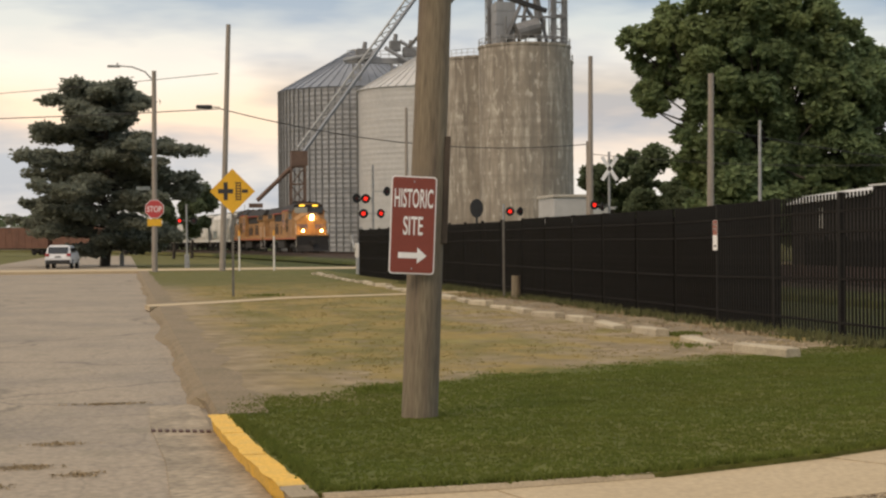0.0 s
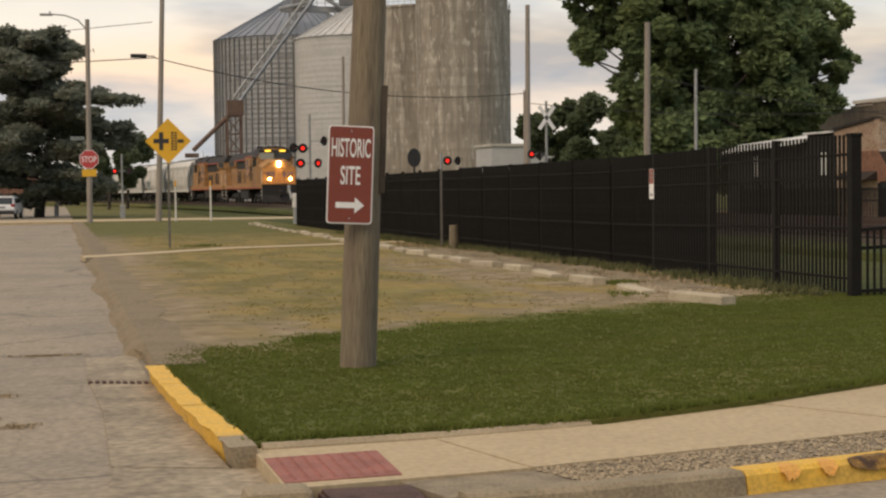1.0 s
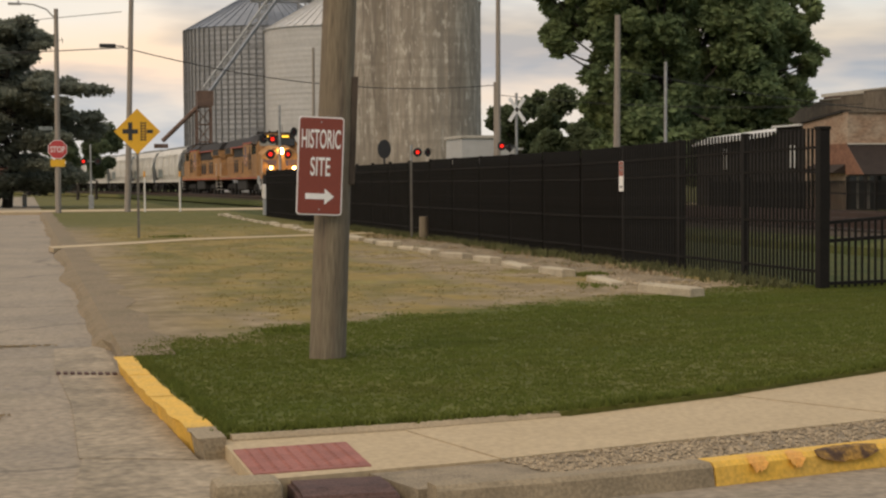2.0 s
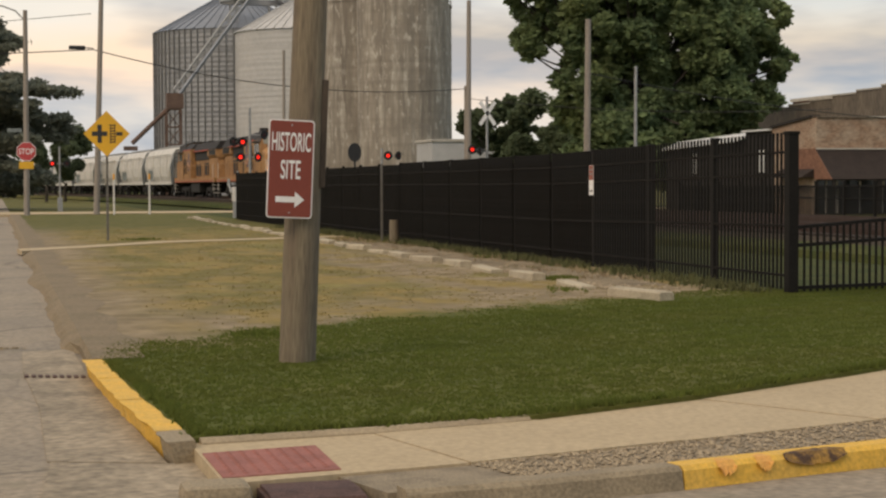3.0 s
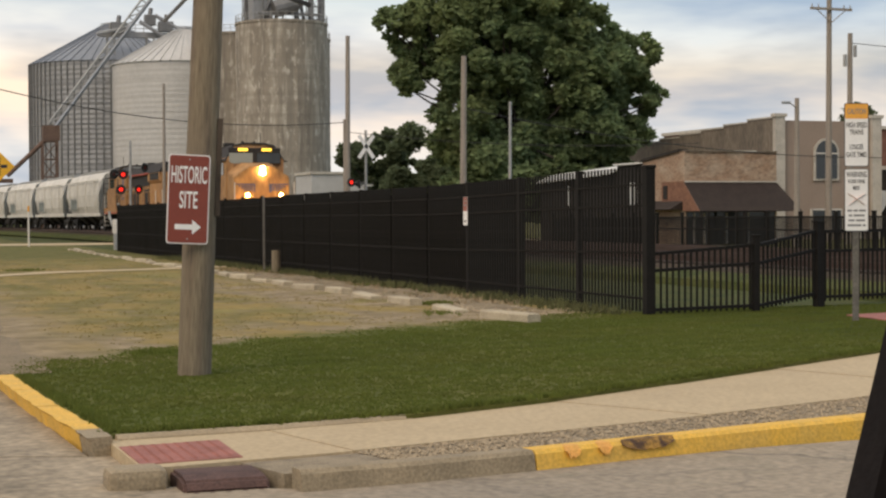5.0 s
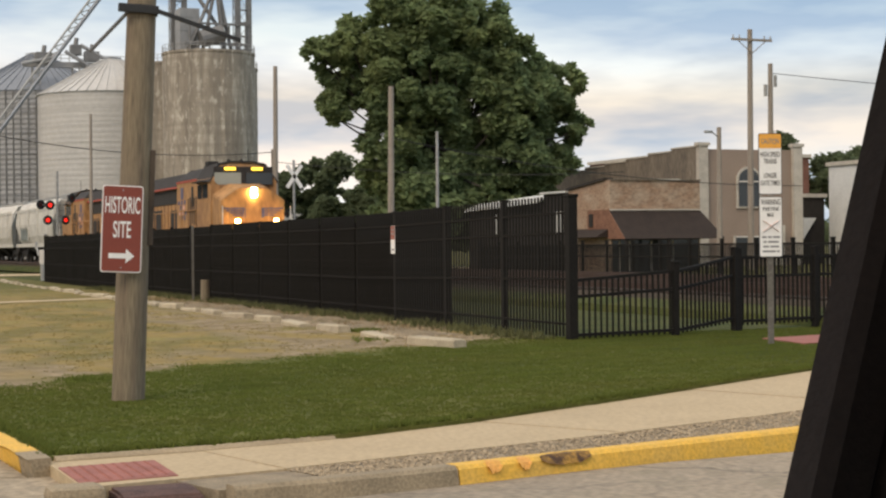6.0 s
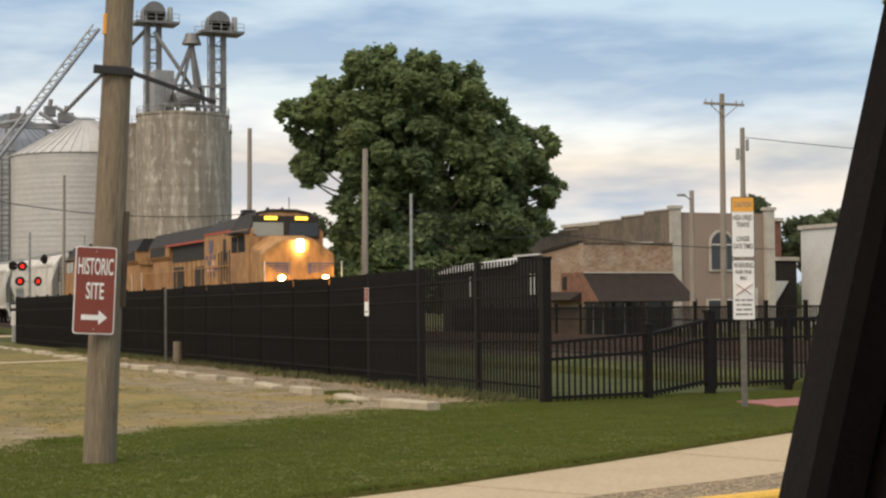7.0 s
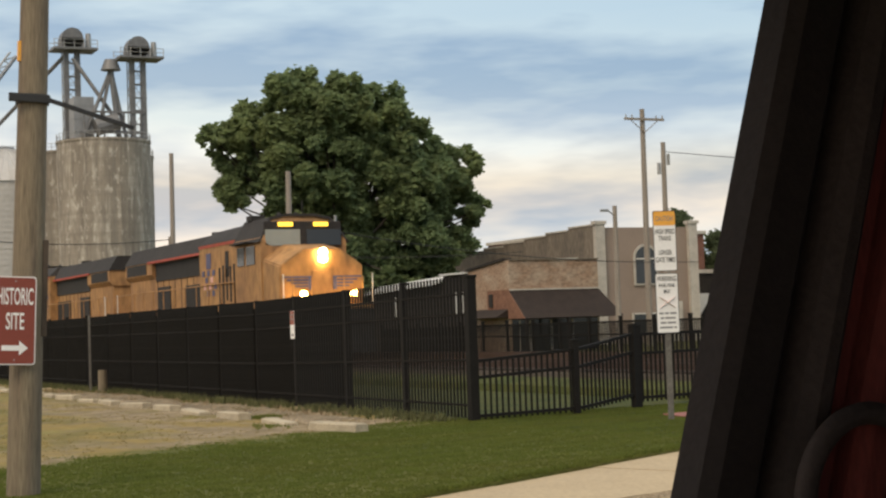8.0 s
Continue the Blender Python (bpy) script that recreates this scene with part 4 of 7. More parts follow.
box(bm, -0.62, -0.1, 4.65, 0.75, 0.03, 0.2)
part("street_name_plate", bm, M["graffiti"], lamp_pole, "small green street name plate")


def octagon(r):
    return [(r * math.cos(radians(22.5 + 45 * i)), r * math.sin(radians(22.5 + 45 * i))) for i in range(8)]


stop_sign = thing("stop_sign", "red octagonal stop sign with a yellow plate below", "sign", pose(1.66, 91.85, 3.5, 90, 0, 0))
part("edge", plate(octagon(0.55), 0, 0.006), M["sign_white"], stop_sign)
part("face", plate(octagon(0.52), 0.006, 0.012), M["sign_red"], stop_sign)
letters("STOP", 0.80, 0.33, M["sign_white"], stop_sign, pose(0, 0, 0.014))
part("supplementary_plate", plate([(x, y - 0.75) for x, y in rounded(0.78, 0.40, 0.03)], 0, 0.01), M["sign_yellow"], stop_sign, "yellow plate")

diamond = thing("warning_diamond_sign", "yellow diamond sign with a crossroad and railway symbol", "sign", pose(3.12, 47.9, 0, 0, 0, 0))
bm = B()
beam(bm, (0, 0, -0.2), (0, 0, 3.0), 0.07, 0.03)
part("post", bm, M["old_steel"], diamond)
face = pose(0, -0.03, 3.08, 90, 0, 0)
def rhomb(r):
    return [(r * math.cos(radians(90 * i)), r * math.sin(radians(90 * i))) for i in range(4)]
d = part("panel", plate(rhomb(0.66), 0, 0.006), M["sign_yellow"], diamond)
d.matrix_basis = face
bm = B()
box(bm, -0.20, 0, 0.009, 0.12, 0.52, 0.004)
part("road_mark", bm, M["ink"], d)
bm = B()
box(bm, -0.20, 0, 0.0085, 0.44, 0.13, 0.003)
part("road_mark", bm, M["ink"], d)
bm = B()
for k in range(7):
    box(bm, 0.17, -0.24 + 0.08 * k, 0.0085, 0.17, 0.035, 0.003)
for s in (-0.06, 0.06):
    box(bm, 0.17 + s, 0, 0.0105, 0.02, 0.55, 0.003)
part("rail_mark", bm, M["board"], d, "faded brown railway symbol")
bm = B()
box(bm, 0.36, 0, 0.0085, 0.18, 0.10, 0.003)
part("road_mark", bm, M["ink"], d)

plain_pole(5.45, 93, 14.0, 0.18, "tall bare wooden pole beside the far street", 1.9)
for x in (6.35, 8.3):
    bm = B()
    tube(bm, (0, 0, -0.2), (0, 0, 2.25), 0.055, 0.05, 10)
    p = thing("marker_post", "slim white marker post beside the far street", "post", pose(x, 92, 0), group="marker posts")
    part("tube", bm, M["loco_white"], p)
    bm = B()
    tube(bm, (0, 0, 1.95), (0, 0, 2.27), 0.06, 0.055, 10)
    part("cap", bm, M["sign_orange"], p, "orange cap band")


def signal(x, y, h, heads, label, mast_h=None, cross=False):
    """A level-crossing signal: mast, lamp arms, lamp heads with hoods. heads: dx, z, lit, turn."""
    top = thing("crossing_signal", label, "railway signal", pose(x, y, 0), group="level crossing signals")
    bm = B()
    tube(bm, (0, 0, -0.2), (0, 0, mast_h or h), 0.07, 0.07, 10)
    part("mast", bm, M["steel"], top)
    bm = B()
    box(bm, 0, 0, 0.3, 0.35, 0.35, 1.0, bevel=0.03)
    part("base", bm, M["steel"], top)
    for dx, z, lit, turn in heads:
        bm = B()
        beam(bm, (0, 0, z), (dx, -0.05, z), 0.05, 0.05)
        part("arm", bm, M["steel"], top)
        m = pose(dx, -0.08, z, 90, 0, 0) @ pose(0, 0, 0, 0, turn, 0)
        bm = B()
        tube(bm, (0, 0, -0.02), (0, 0, 0.0), 0.25, 0.25, 20)
        tube(bm, (0, 0, -0.2), (0, 0, -0.02), 0.12, 0.17, 14)
        head = part("head", bm, M["black"], top)
        head.matrix_basis = m
        bm = B()
        tube(bm, (0, 0, 0.001), (0, 0, 0.02), 0.10, 0.08, 16)
        part("lens", bm, M["red_lamp" if lit else "dim_lamp"], head, "lit red lens" if lit else "unlit red lens")
        bm = B()
        for k in range(9):
            a0, a1 = radians(20 * k), radians(20 * k + 20)
            beam(bm, (0.165 * math.cos((a0 + a1) / 2), 0.165 * math.sin((a0 + a1) / 2), 0.0), (0.165 * math.cos((a0 + a1) / 2), 0.165 * math.sin((a0 + a1) / 2), 0.26), 0.06, 0.008)
        part("hood", bm, M["black"], head)
    if cross:
        for s in (-1, 1):
            bm = B()
            beam(bm, (-0.42, -0.1, mast_h - 0.9 - s * 0.62), (0.42, -0.1, mast_h - 0.9 + s * 0.62), 0.03, 0.2)
            part("cross_arm", bm, M["sign_white"], top, "white crossbuck board")
    return top


signal(12.75, 84, 5.5, [(-0.85, 3.85, False, 20), (-0.38, 3.83, True, 0), (-0.5, 3.05, True, 0), (0.42, 3.05, True, 30), (0.75, 4.2, False, 40)], "crossing signal mast with lit red lamps", 5.6)
signal(20.7, 88, 3.6, [(0.35, 3.2, True, 0), (0.95, 3.2, False, 40)], "crossing signal with one lit red lamp", 3.6)
signal(25.6, 84, 5.2, [(-0.85, 3.45, True, 10), (-0.4, 3.35, False, 50)], "crossing signal with a white crossbuck", 6.3, cross=True)
signal(-0.2, 130, 4.0, [(-0.4, 3.6, True, 0), (-0.4, 2.9, True, 0), (0.9, 3.5, False, 30)], "distant crossing signal with lit red lamps", 4.6)
signal(4.4, 118, 4.2, [(0.5, 3.2, False, 0), (-0.5, 3.2, True, 0)], "distant crossing signal beside the far street", 4.4)
bell = thing("black_signal_target", "round black signal target seen from behind above the fence", "railway signal", pose(18.3, 84, 0))
bm = B()
tube(bm, (0, 0, -0.2), (0, 0, 3.2), 0.06, 0.06, 10)
part("mast", bm, M["black"], bell)
bm = B()
prism(bm, [(0.36 * math.cos(radians(15 * i)), 0.5 * math.sin(radians(15 * i))) for i in range(24)], -0.03, 0.03)
t = part("target", bm, M["black"], bell)
t.matrix_basis = pose(0, 0, 3.3, 90, 0, 0)
bm = B()
tube(bm, (0, 0.05, 3.3), (0, 0.45, 3.3), 0.14, 0.1, 12)
part("lamp_case", bm, M["black"], bell)

def gate_mechanism(x, y):
    """The stand of a crossing gate: pedestal, drive case and counterweight arms."""
    top = thing("crossing_gate", "pale grey crossing gate mechanism with counterweights", "crossing gate", pose(x, y, 0))
    bm = B()
    box(bm, 0, 0, 0.35, 0.45, 0.45, 0.9, bevel=0.03)
    part("pedestal", bm, M["steel"], top)
    bm = B()
    box(bm, 0, 0, 1.15, 0.55, 0.40, 0.70, bevel=0.05)
    part("drive_case", bm, M["loco_white"], top)
    for s in (-1, 1):
        bm = B()
        beam(bm, (s * 0.34, -0.1, 1.2), (s * 0.34, 0.75, 1.75), 0.06, 0.14)
        box(bm, s * 0.34, 0.72, 1.72, 0.10, 0.42, 0.38, bevel=0.03)
        part("counterweight", bm, M["steel"], top)
    bm = B()
    tube(bm, (0, 0, 1.45), (0, 0, 2.3), 0.06, 0.06, 10)
    part("mast", bm, M["steel"], top)
    return top


gate_mechanism(11.45, 79.5)
plain_pole(25.7, 88, 11.9, 0.17, "tall bare wooden pole behind the railway", 0.4)
plain_pole(22.35, 60, 8.0, 0.15, "grey wooden pole behind the railway", 0.6)
plain_pole(24.4, 60, 6.2, 0.08, "slim grey pole behind the railway", 0.3, M["steel"])
plain_pole(30.5, 105, 8.2, 0.12, "far utility pole with a crossarm", 0)
plain_pole(16.6, 96, 9.6, 0.11, "slim dark pole before the grain bins", 0.3)
p = plain_pole(49.2, 75, 13.3, 0.19, "utility pole with a wooden crossarm", 0.3)
for z, w in ((12.7, 2.6),):
    bm = B()
    box(bm, 0, -0.2, z, w, 0.1, 0.13)
    part("crossarm", bm, M["far_pole"], p)
    for x in (-1.2, -0.8, 0.8, 1.2):
        bm = B()
        tube(bm, (x, -0.2, z + 0.06), (x, -0.2, z + 0.25), 0.05, 0.03, 8)
        part("insulator", bm, M["steel"], p)
    for s in (-1, 1):
        bm = B()
        beam(bm, (s * 0.9, -0.2, z - 0.05), (0, -0.2, z - 0.75), 0.04, 0.04)
        part("brace", bm, M["far_pole"], p)
p = plain_pole(47.2, 70, 10.8, 0.17, "utility pole with cable loops at its top", 0.3)
for x, z, q in ((-0.3, 9.1, 0.1), (0.3, 9.6, 0.09)):
    bm = B()
    tube(bm, (x, 0, z), (x, 0, z + 0.6), q, q, 10)
    part("transformer", bm, M["steel"], p)
p = plain_pole(41.6, 66, 7.1, 0.15, "grey pole with a small lamp", 0.2)
bm = B()
tube(bm, (0, 0, 6.6), (-0.6, -0.2, 6.9), 0.03, 0.03, 8)
box(bm, -0.75, -0.25, 6.85, 0.4, 0.2, 0.12, bevel=0.03)
part("lamp", bm, M["steel"], p)
p = plain_pole(64, 92, 7.5, 0.14, "far grey utility pole", 0)


def wire(a, b, sag, r=0.018):
    cu = bpy.data.curves.new("overhead_wire", "CURVE")
    cu.dimensions, cu.bevel_depth, cu.bevel_resolution = "3D", r, 1
    sp = cu.splines.new("POLY")
    n = 16
    sp.points.add(n)
    a, b = Vector(a), Vector(b)
    for i in range(n + 1):
        t = i / n
        q = a.lerp(b, t)
        sp.points[i].co = (q.x, q.y, q.z - 4 * sag * t * (1 - t), 1)
    cu.materials.append(M["black"])
    return tagged(new("overhead_wire", cu), "thin sagging black overhead wire", "wire", "overhead wires")


wire((-60, 110, 11.0), (5.4, 93, 9.2), 1.2, 0.03)
wire((5.4, 93, 9.2), (30.5, 105, 8.0), 1.0, 0.03)
wire((-60, 112, 9.5), (5.3, 93, 11.2), 1.0, 0.02)
wire((22.45, 60, 5.9), (45, 64, 4.2), 0.5, 0.02)
wire((47.4, 70, 10.3), (90, 60, 8.5), 0.6, 0.02)
wire((25.8, 88, 6.4), (44, 80, 5.6), 0.4, 0.02)
bm = B()
box(bm, 0, 0, 0, 0.9, 0.28, 0.22, bevel=0.05)
tube(bm, (0.4, 0, 0), (0.9, 0, -0.02), 0.03, 0.03, 8)
solid("wire_enclosure", bm, M["black"], "dark cable splice case hanging on a wire", "cable case", pose(4.5, 93, 9.3))


# ---- grain elevator ----

def silo(x, y, r, h, label):
    top = thing("concrete_silo", label, "silo", pose(x, y, 0), group="concrete silos")
    bm = B()
    seg, rings = 72, 34
    grid = []
    for i in range(rings + 1):
        z = -0.3 + (h + 0.3) * i / rings
        row = []
        for k in range(seg):
            a = 2 * math.pi * k / seg
            rr = r + 0.05 * noise.noise((math.cos(a) * 2.5, math.sin(a) * 2.5, z * 0.15 + x)) + (0.025 if i % 2 else 0) - (0.08 if k % 9 == 0 else 0)
            row.append(bm.verts.new((rr * math.cos(a), rr * math.sin(a), z)))
        grid.append(row)
    for p, q in zip(grid, grid[1:]):
        for k in range(seg):
            bm.faces.new((p[k], p[(k + 1) % seg], q[(k + 1) % seg], q[k]))
    bm.faces.new(grid[-1])
    part("wall", bm, M["silo"], top)
    bm = B()
    tube(bm, (0, 0, h), (0, 0, h + 0.35), r + 0.12, r + 0.12, 60)
    part("roof_slab", bm, M["silo"], top)
    bm = B()
    for k in range(40):
        a = 2 * math.pi * k / 40
        b = 2 * math.pi * (k + 1) / 40
        tube(bm, (r * math.cos(a), r * math.sin(a), h + 0.3), (r * math.cos(a), r * math.sin(a), h + 1.4), 0.04, 0.04, 5)
        for z in (0.85, 1.4):
            tube(bm, (r * math.cos(a), r * math.sin(a), h + z), (r * math.cos(b), r * math.sin(b), h + z), 0.035, 0.035, 5)
    part("guard_rail", bm, M["steel"], top)
    return top


silo(59.4, 238, 6.9, 30.4, "tall stained grey concrete grain silo")
silo(56.2, 251, 6.7, 29.9, "grey concrete grain silo behind the others")
silo(64.5, 254, 6.7, 29.9, "grey concrete grain silo behind the others")


def steel_bin(x, y, r, h, peak, material, ribs, label):
    top = thing("grain_bin", label, "grain bin", pose(x, y, 0), group="steel grain bins")
    seg, rings = 96, int(h / 0.8)
    bm = B()
    grid = []
    for i in range(rings * 2 + 1):
        z = -0.3 + (h + 0.3) * i / (rings * 2)
        rr = r + ((0.06 if ribs else 0.02) if i % 2 else 0)
        grid.append([bm.verts.new((rr * math.cos(2 * math.pi * k / seg), rr * math.sin(2 * math.pi * k / seg), z)) for k in range(seg)])
    for p, q in zip(grid, grid[1:]):
        for k in range(seg):
            bm.faces.new((p[k], p[(k + 1) % seg], q[(k + 1) % seg], q[k]))
    part("wall", bm, material, top)
    bm = B()
    tube(bm, (0, 0, h), (0, 0, peak), r + 0.3, 1.8, 48)
    part("roof", bm, M["bin_roof"] if ribs else material, top)
    bm = B()
    for k in range(48):
        a = 2 * math.pi * k / 48
        beam(bm, ((r + 0.3) * math.cos(a), (r + 0.3) * math.sin(a), h + 0.06), (1.8 * math.cos(a), 1.8 * math.sin(a), peak + 0.06), 0.12, 0.14)
    tagged(part("roof_ribs", bm, M["bin_roof"] if ribs else material, top), kind="stuff")
    bm = B()
    tube(bm, (0, 0, peak), (0, 0, peak + 0.4), 1.7, 1.5, 20)
    part("roof_cap", bm, M["machine"], top)
    if ribs:
        bm = B()
        box(bm, r + 0.15, 0, h / 2, 0.2, 0.14, h)
        me = mesh_of("stiffener", bm, M["machine"])
        for k in range(72):
            piece("stiffener", me, top, pose(0, 0, 0, 0, 0, 5 * k))
    bm = B()
    for k in range(64):
        a, b = 2 * math.pi * k / 64, 2 * math.pi * (k + 1) / 64
        o = r + (0.12 if ribs else 0.03)
        beam(bm, (o * math.cos(a), o * math.sin(a), 0), (o * math.cos(b), o * math.sin(b), 0), 0.06, 0.09)
    me = mesh_of("hoop", bm, material)
    rings = 8 if ribs else 10
    for i in range(1, rings):
        piece("hoop", me, top, pose(0, 0, h * i / rings))
    return top


steel_bin(40.6, 282, 14.0, 27.6, 34.8, M["bin"], True, "grey corrugated steel grain bin with upright stiffeners")
steel_bin(49.6, 263, 11.8, 26.2, 32.2, M["bin_light"], False, "pale corrugated steel grain bin")


def lattice(bm, x, y, z0, z1, w, r=0.12, step=2.4):
    """A square lattice tower."""
    c = [(x + sx * w / 2, y + sy * w / 2) for sx, sy in ((-1, -1), (1, -1), (1, 1), (-1, 1))]
    for px, py in c:
        tube(bm, (px, py, z0), (px, py, z1), r, r, 6)
    n = max(1, round((z1 - z0) / step))
    for i in range(n):
        za, zb = z0 + (z1 - z0) * i / n, z0 + (z1 - z0) * (i + 1) / n
        for k in range(4):
            p, q = c[k], c[(k + 1) % 4]
            tube(bm, (*p, zb), (*q, zb), r * 0.6, r * 0.6, 5)
            tube(bm, (*p, za), (*q, zb), r * 0.5, r * 0.5, 5)


def leg(x, y, z0, z1, label):
    """A bucket elevator leg: twin trunks, ladder, head house and platform."""
    top = thing("elevator_leg", label, "grain elevator leg", pose(x, y, 0), group="elevator legs")
    for dx in (-0.85, 0.85):
        bm = B()
        box(bm, dx, 0, (z0 + z1) / 2, 0.75, 0.8, z1 - z0)
        part("trunk", bm, M["machine"], top)
    bm = B()
    lattice(bm, 0.1, 1.0, z0, z1, 2.2, 0.09)
    part("ladder_cage", bm, M["steel"], top)
    for i in range(int((z1 - z0) / 2)):
        bm = B()
        box(bm, 0, 0, z0 + 1 + i * 2, 2.5, 0.9, 0.15)
        part("tie_bar", bm, M["machine"], top)
    bm = B()
    box(bm, 0.3, 0, z1, 6.6, 4.2, 0.35)
    part("platform", bm, M["machine"], top)
    for sy in (-2.1, 2.1):
        bm = B()
        for sx in (-3.0, -1.5, 0, 1.5, 3.5):
            tube(bm, (sx, sy, z1), (sx, sy, z1 + 1.3), 0.06, 0.06, 5)
        for z in (0.7, 1.3):
            tube(bm, (-3.0, sy, z1 + z), (3.5, sy, z1 + z), 0.05, 0.05, 5)
        part("guard_rail", bm, M["steel"], top)
    bm = B()
    box(bm, 0, 0, z1 + 0.9, 3.4, 2.4, 1.6)
    tube(bm, (0, -1.2, z1 + 1.6), (0, 1.2, z1 + 1.6), 1.65, 1.65, 20)
    part("head", bm, M["machine"], top)
    bm = B()
    tube(bm, (2.6, 0, z1), (2.6, 0, z1 + 2.6), 0.5, 0.4, 10)
    part("vent", bm, M["steel"], top)
    return top


leg(64.3, 236, 30.3, 43.2, "tall dark bucket elevator leg with a railed platform")
leg(55.6, 241, 30.0, 45.0, "tall grey bucket elevator leg with a railed platform")
bm = B()
box(bm, 0, 0, 0, 3.0, 3.4, 6.6, bevel=0.05)
for z in (-2.0, 0.0, 2.0):
    box(bm, 0, 0, z, 3.1, 3.5, 0.12)
solid("head_house", bm, M["bin"], "narrow grey metal housing on the silo roof", "housing", pose(56.2, 238, 34.0))
gear = thing("distributor", "cluster of grain spouts and a distributor above the silo", "grain machinery", pose(60.0, 236.5, -3.4))
bm = B()
tube(bm, (0.4, 0, 44.8), (0.4, 0, 46.4), 1.5, 0.9, 16)
part("hopper", bm, M["machine"], gear)
for dx, dz, r in ((-4.2, 34.0, 0.28), (-2.2, 33.6, 0.28), (1.4, 33.4, 0.4), (2.6, 33.4, 0.28)):
    bm = B()
    tube(bm, (0.4, 0, 45.0), (dx, -0.5, dz), r, r, 8)
    part("spout", bm, M["machine"], gear)
bm = B()
tube(bm, (-2.4, -1.2, 36.0), (1.0, -1.2, 37.0), 1.3, 1.3, 14)
part("drum", bm, M["machine"], gear)
bm = B()
box(bm, 0, -1, 35.4, 9.5, 0.4, 0.4)
box(bm, 1.5, -1, 38.4, 7.5, 0.3, 0.3)
for x in (-4, -1, 2, 4.5):
    tube(bm, (x, -1, 32.6), (x, -1, 38.4), 0.14, 0.14, 6)
part("support_frame", bm, M["machine"], gear)
# long inclined spouts from the left leg
bm = B()
tube(bm, (55.4, 241, 45), (46, 262, 33.5), 0.3, 0.3, 8)
tube(bm, (55.6, 240, 43.5), (60.5, 237, 35.0), 0.3, 0.3, 8)
solid("grain_spout", bm, M["machine"], "inclined grey grain spouts from the elevator leg to the bins", "grain spout")


def conveyor():
    top = thing("inclined_conveyor", "long inclined truss conveyor down to a loading spout", "conveyor")
    a, b = Vector((25.3, 232, 14.6)), Vector((46.0, 234, 42.5))
    bm = B()
    tube(bm, a, b, 0.27, 0.27, 10)
    part("tube", bm, M["bin_roof"], top)
    d = (b - a)
    side = Vector((-d.z, 0, d.x)).normalized() * 1.0
    bm = B()
    for s in (side, side + Vector((0, 1.2, 0))):
        tube(bm, a + s, b + s, 0.12, 0.12, 6)
    n = 22
    for i in range(n):
        p, q = a + d * (i / n), a + d * ((i + 1) / n)
        tube(bm, p, p + side, 0.09, 0.09, 5)
        tube(bm, p + side, q, 0.09, 0.09, 5)
    part("truss", bm, M["steel"], top)
    bm = B()
    box(bm, 24.6, 232, 13.6, 2.3, 2.0, 2.1)
    lattice(bm, 24.4, 232, 0, 12.4, 2.0, 0.14)
    part("loading_head", bm, M["rust_machine"], top, "rusty loading head on a frame")
    bm = B()
    tube(bm, (24.0, 232, 12.8), (18.6, 232, 7.6), 0.32, 0.32, 10)
    box(bm, 18.4, 232, 6.9, 1.9, 1.0, 0.6)
    part("spout", bm, M["rust_machine"], top, "rusty discharge spout")


conveyor()
# machinery along the bin roofs
catwalk = thing("roof_catwalk", "steel catwalk and conveyor above the bin roofs", "catwalk", pose(0, 0, -2.4))
CY = 270
bm = B()
box(bm, 45, CY, 34.4, 17, 1.2, 0.9)
part("conveyor_box", bm, M["bin"], catwalk)
bm = B()
for i in range(13):
    tube(bm, (36.8 + i * 1.4, CY - 0.8, 34.8), (36.8 + i * 1.4, CY - 0.8, 36.0), 0.06, 0.06, 5)
tube(bm, (36.8, CY - 0.8, 36.0), (53.6, CY - 0.8, 36.0), 0.06, 0.06, 5)
tube(bm, (36.8, CY - 0.8, 35.4), (53.6, CY - 0.8, 35.4), 0.06, 0.06, 5)
for x in (38.5, 45.0, 50.0):
    lattice(bm, x, CY, 31.0, 34.2, 1.2, 0.09)
part("rail_frame", bm, M["steel"], catwalk)
for x, z, w in ((39.6, 35.4, 2.6), (44.8, 36.8, 1.8), (47.4, 35.8, 2.4)):
    bm = B()
    box(bm, x, CY - 1.0, z, w, 1.6, 1.7, bevel=0.1)
    tube(bm, (x, CY - 1.0, z + 0.8), (x + 0.2, CY - 1.0, z + 2.0), 0.4, 0.35, 8)
    part("drive_unit", bm, M["machine"], catwalk)
for a, b in (((36.0, 34.2), (41.5, 35.6)), ((43.0, 36.5), (48.5, 33.2)), ((45.5, 37.6), (52.5, 33.8))):
    bm = B()
    tube(bm, (a[0], CY - 1.6, a[1]), (b[0], CY - 1.6, b[1]), 0.32, 0.32, 8)
    part("duct", bm, M["bin"], catwalk)


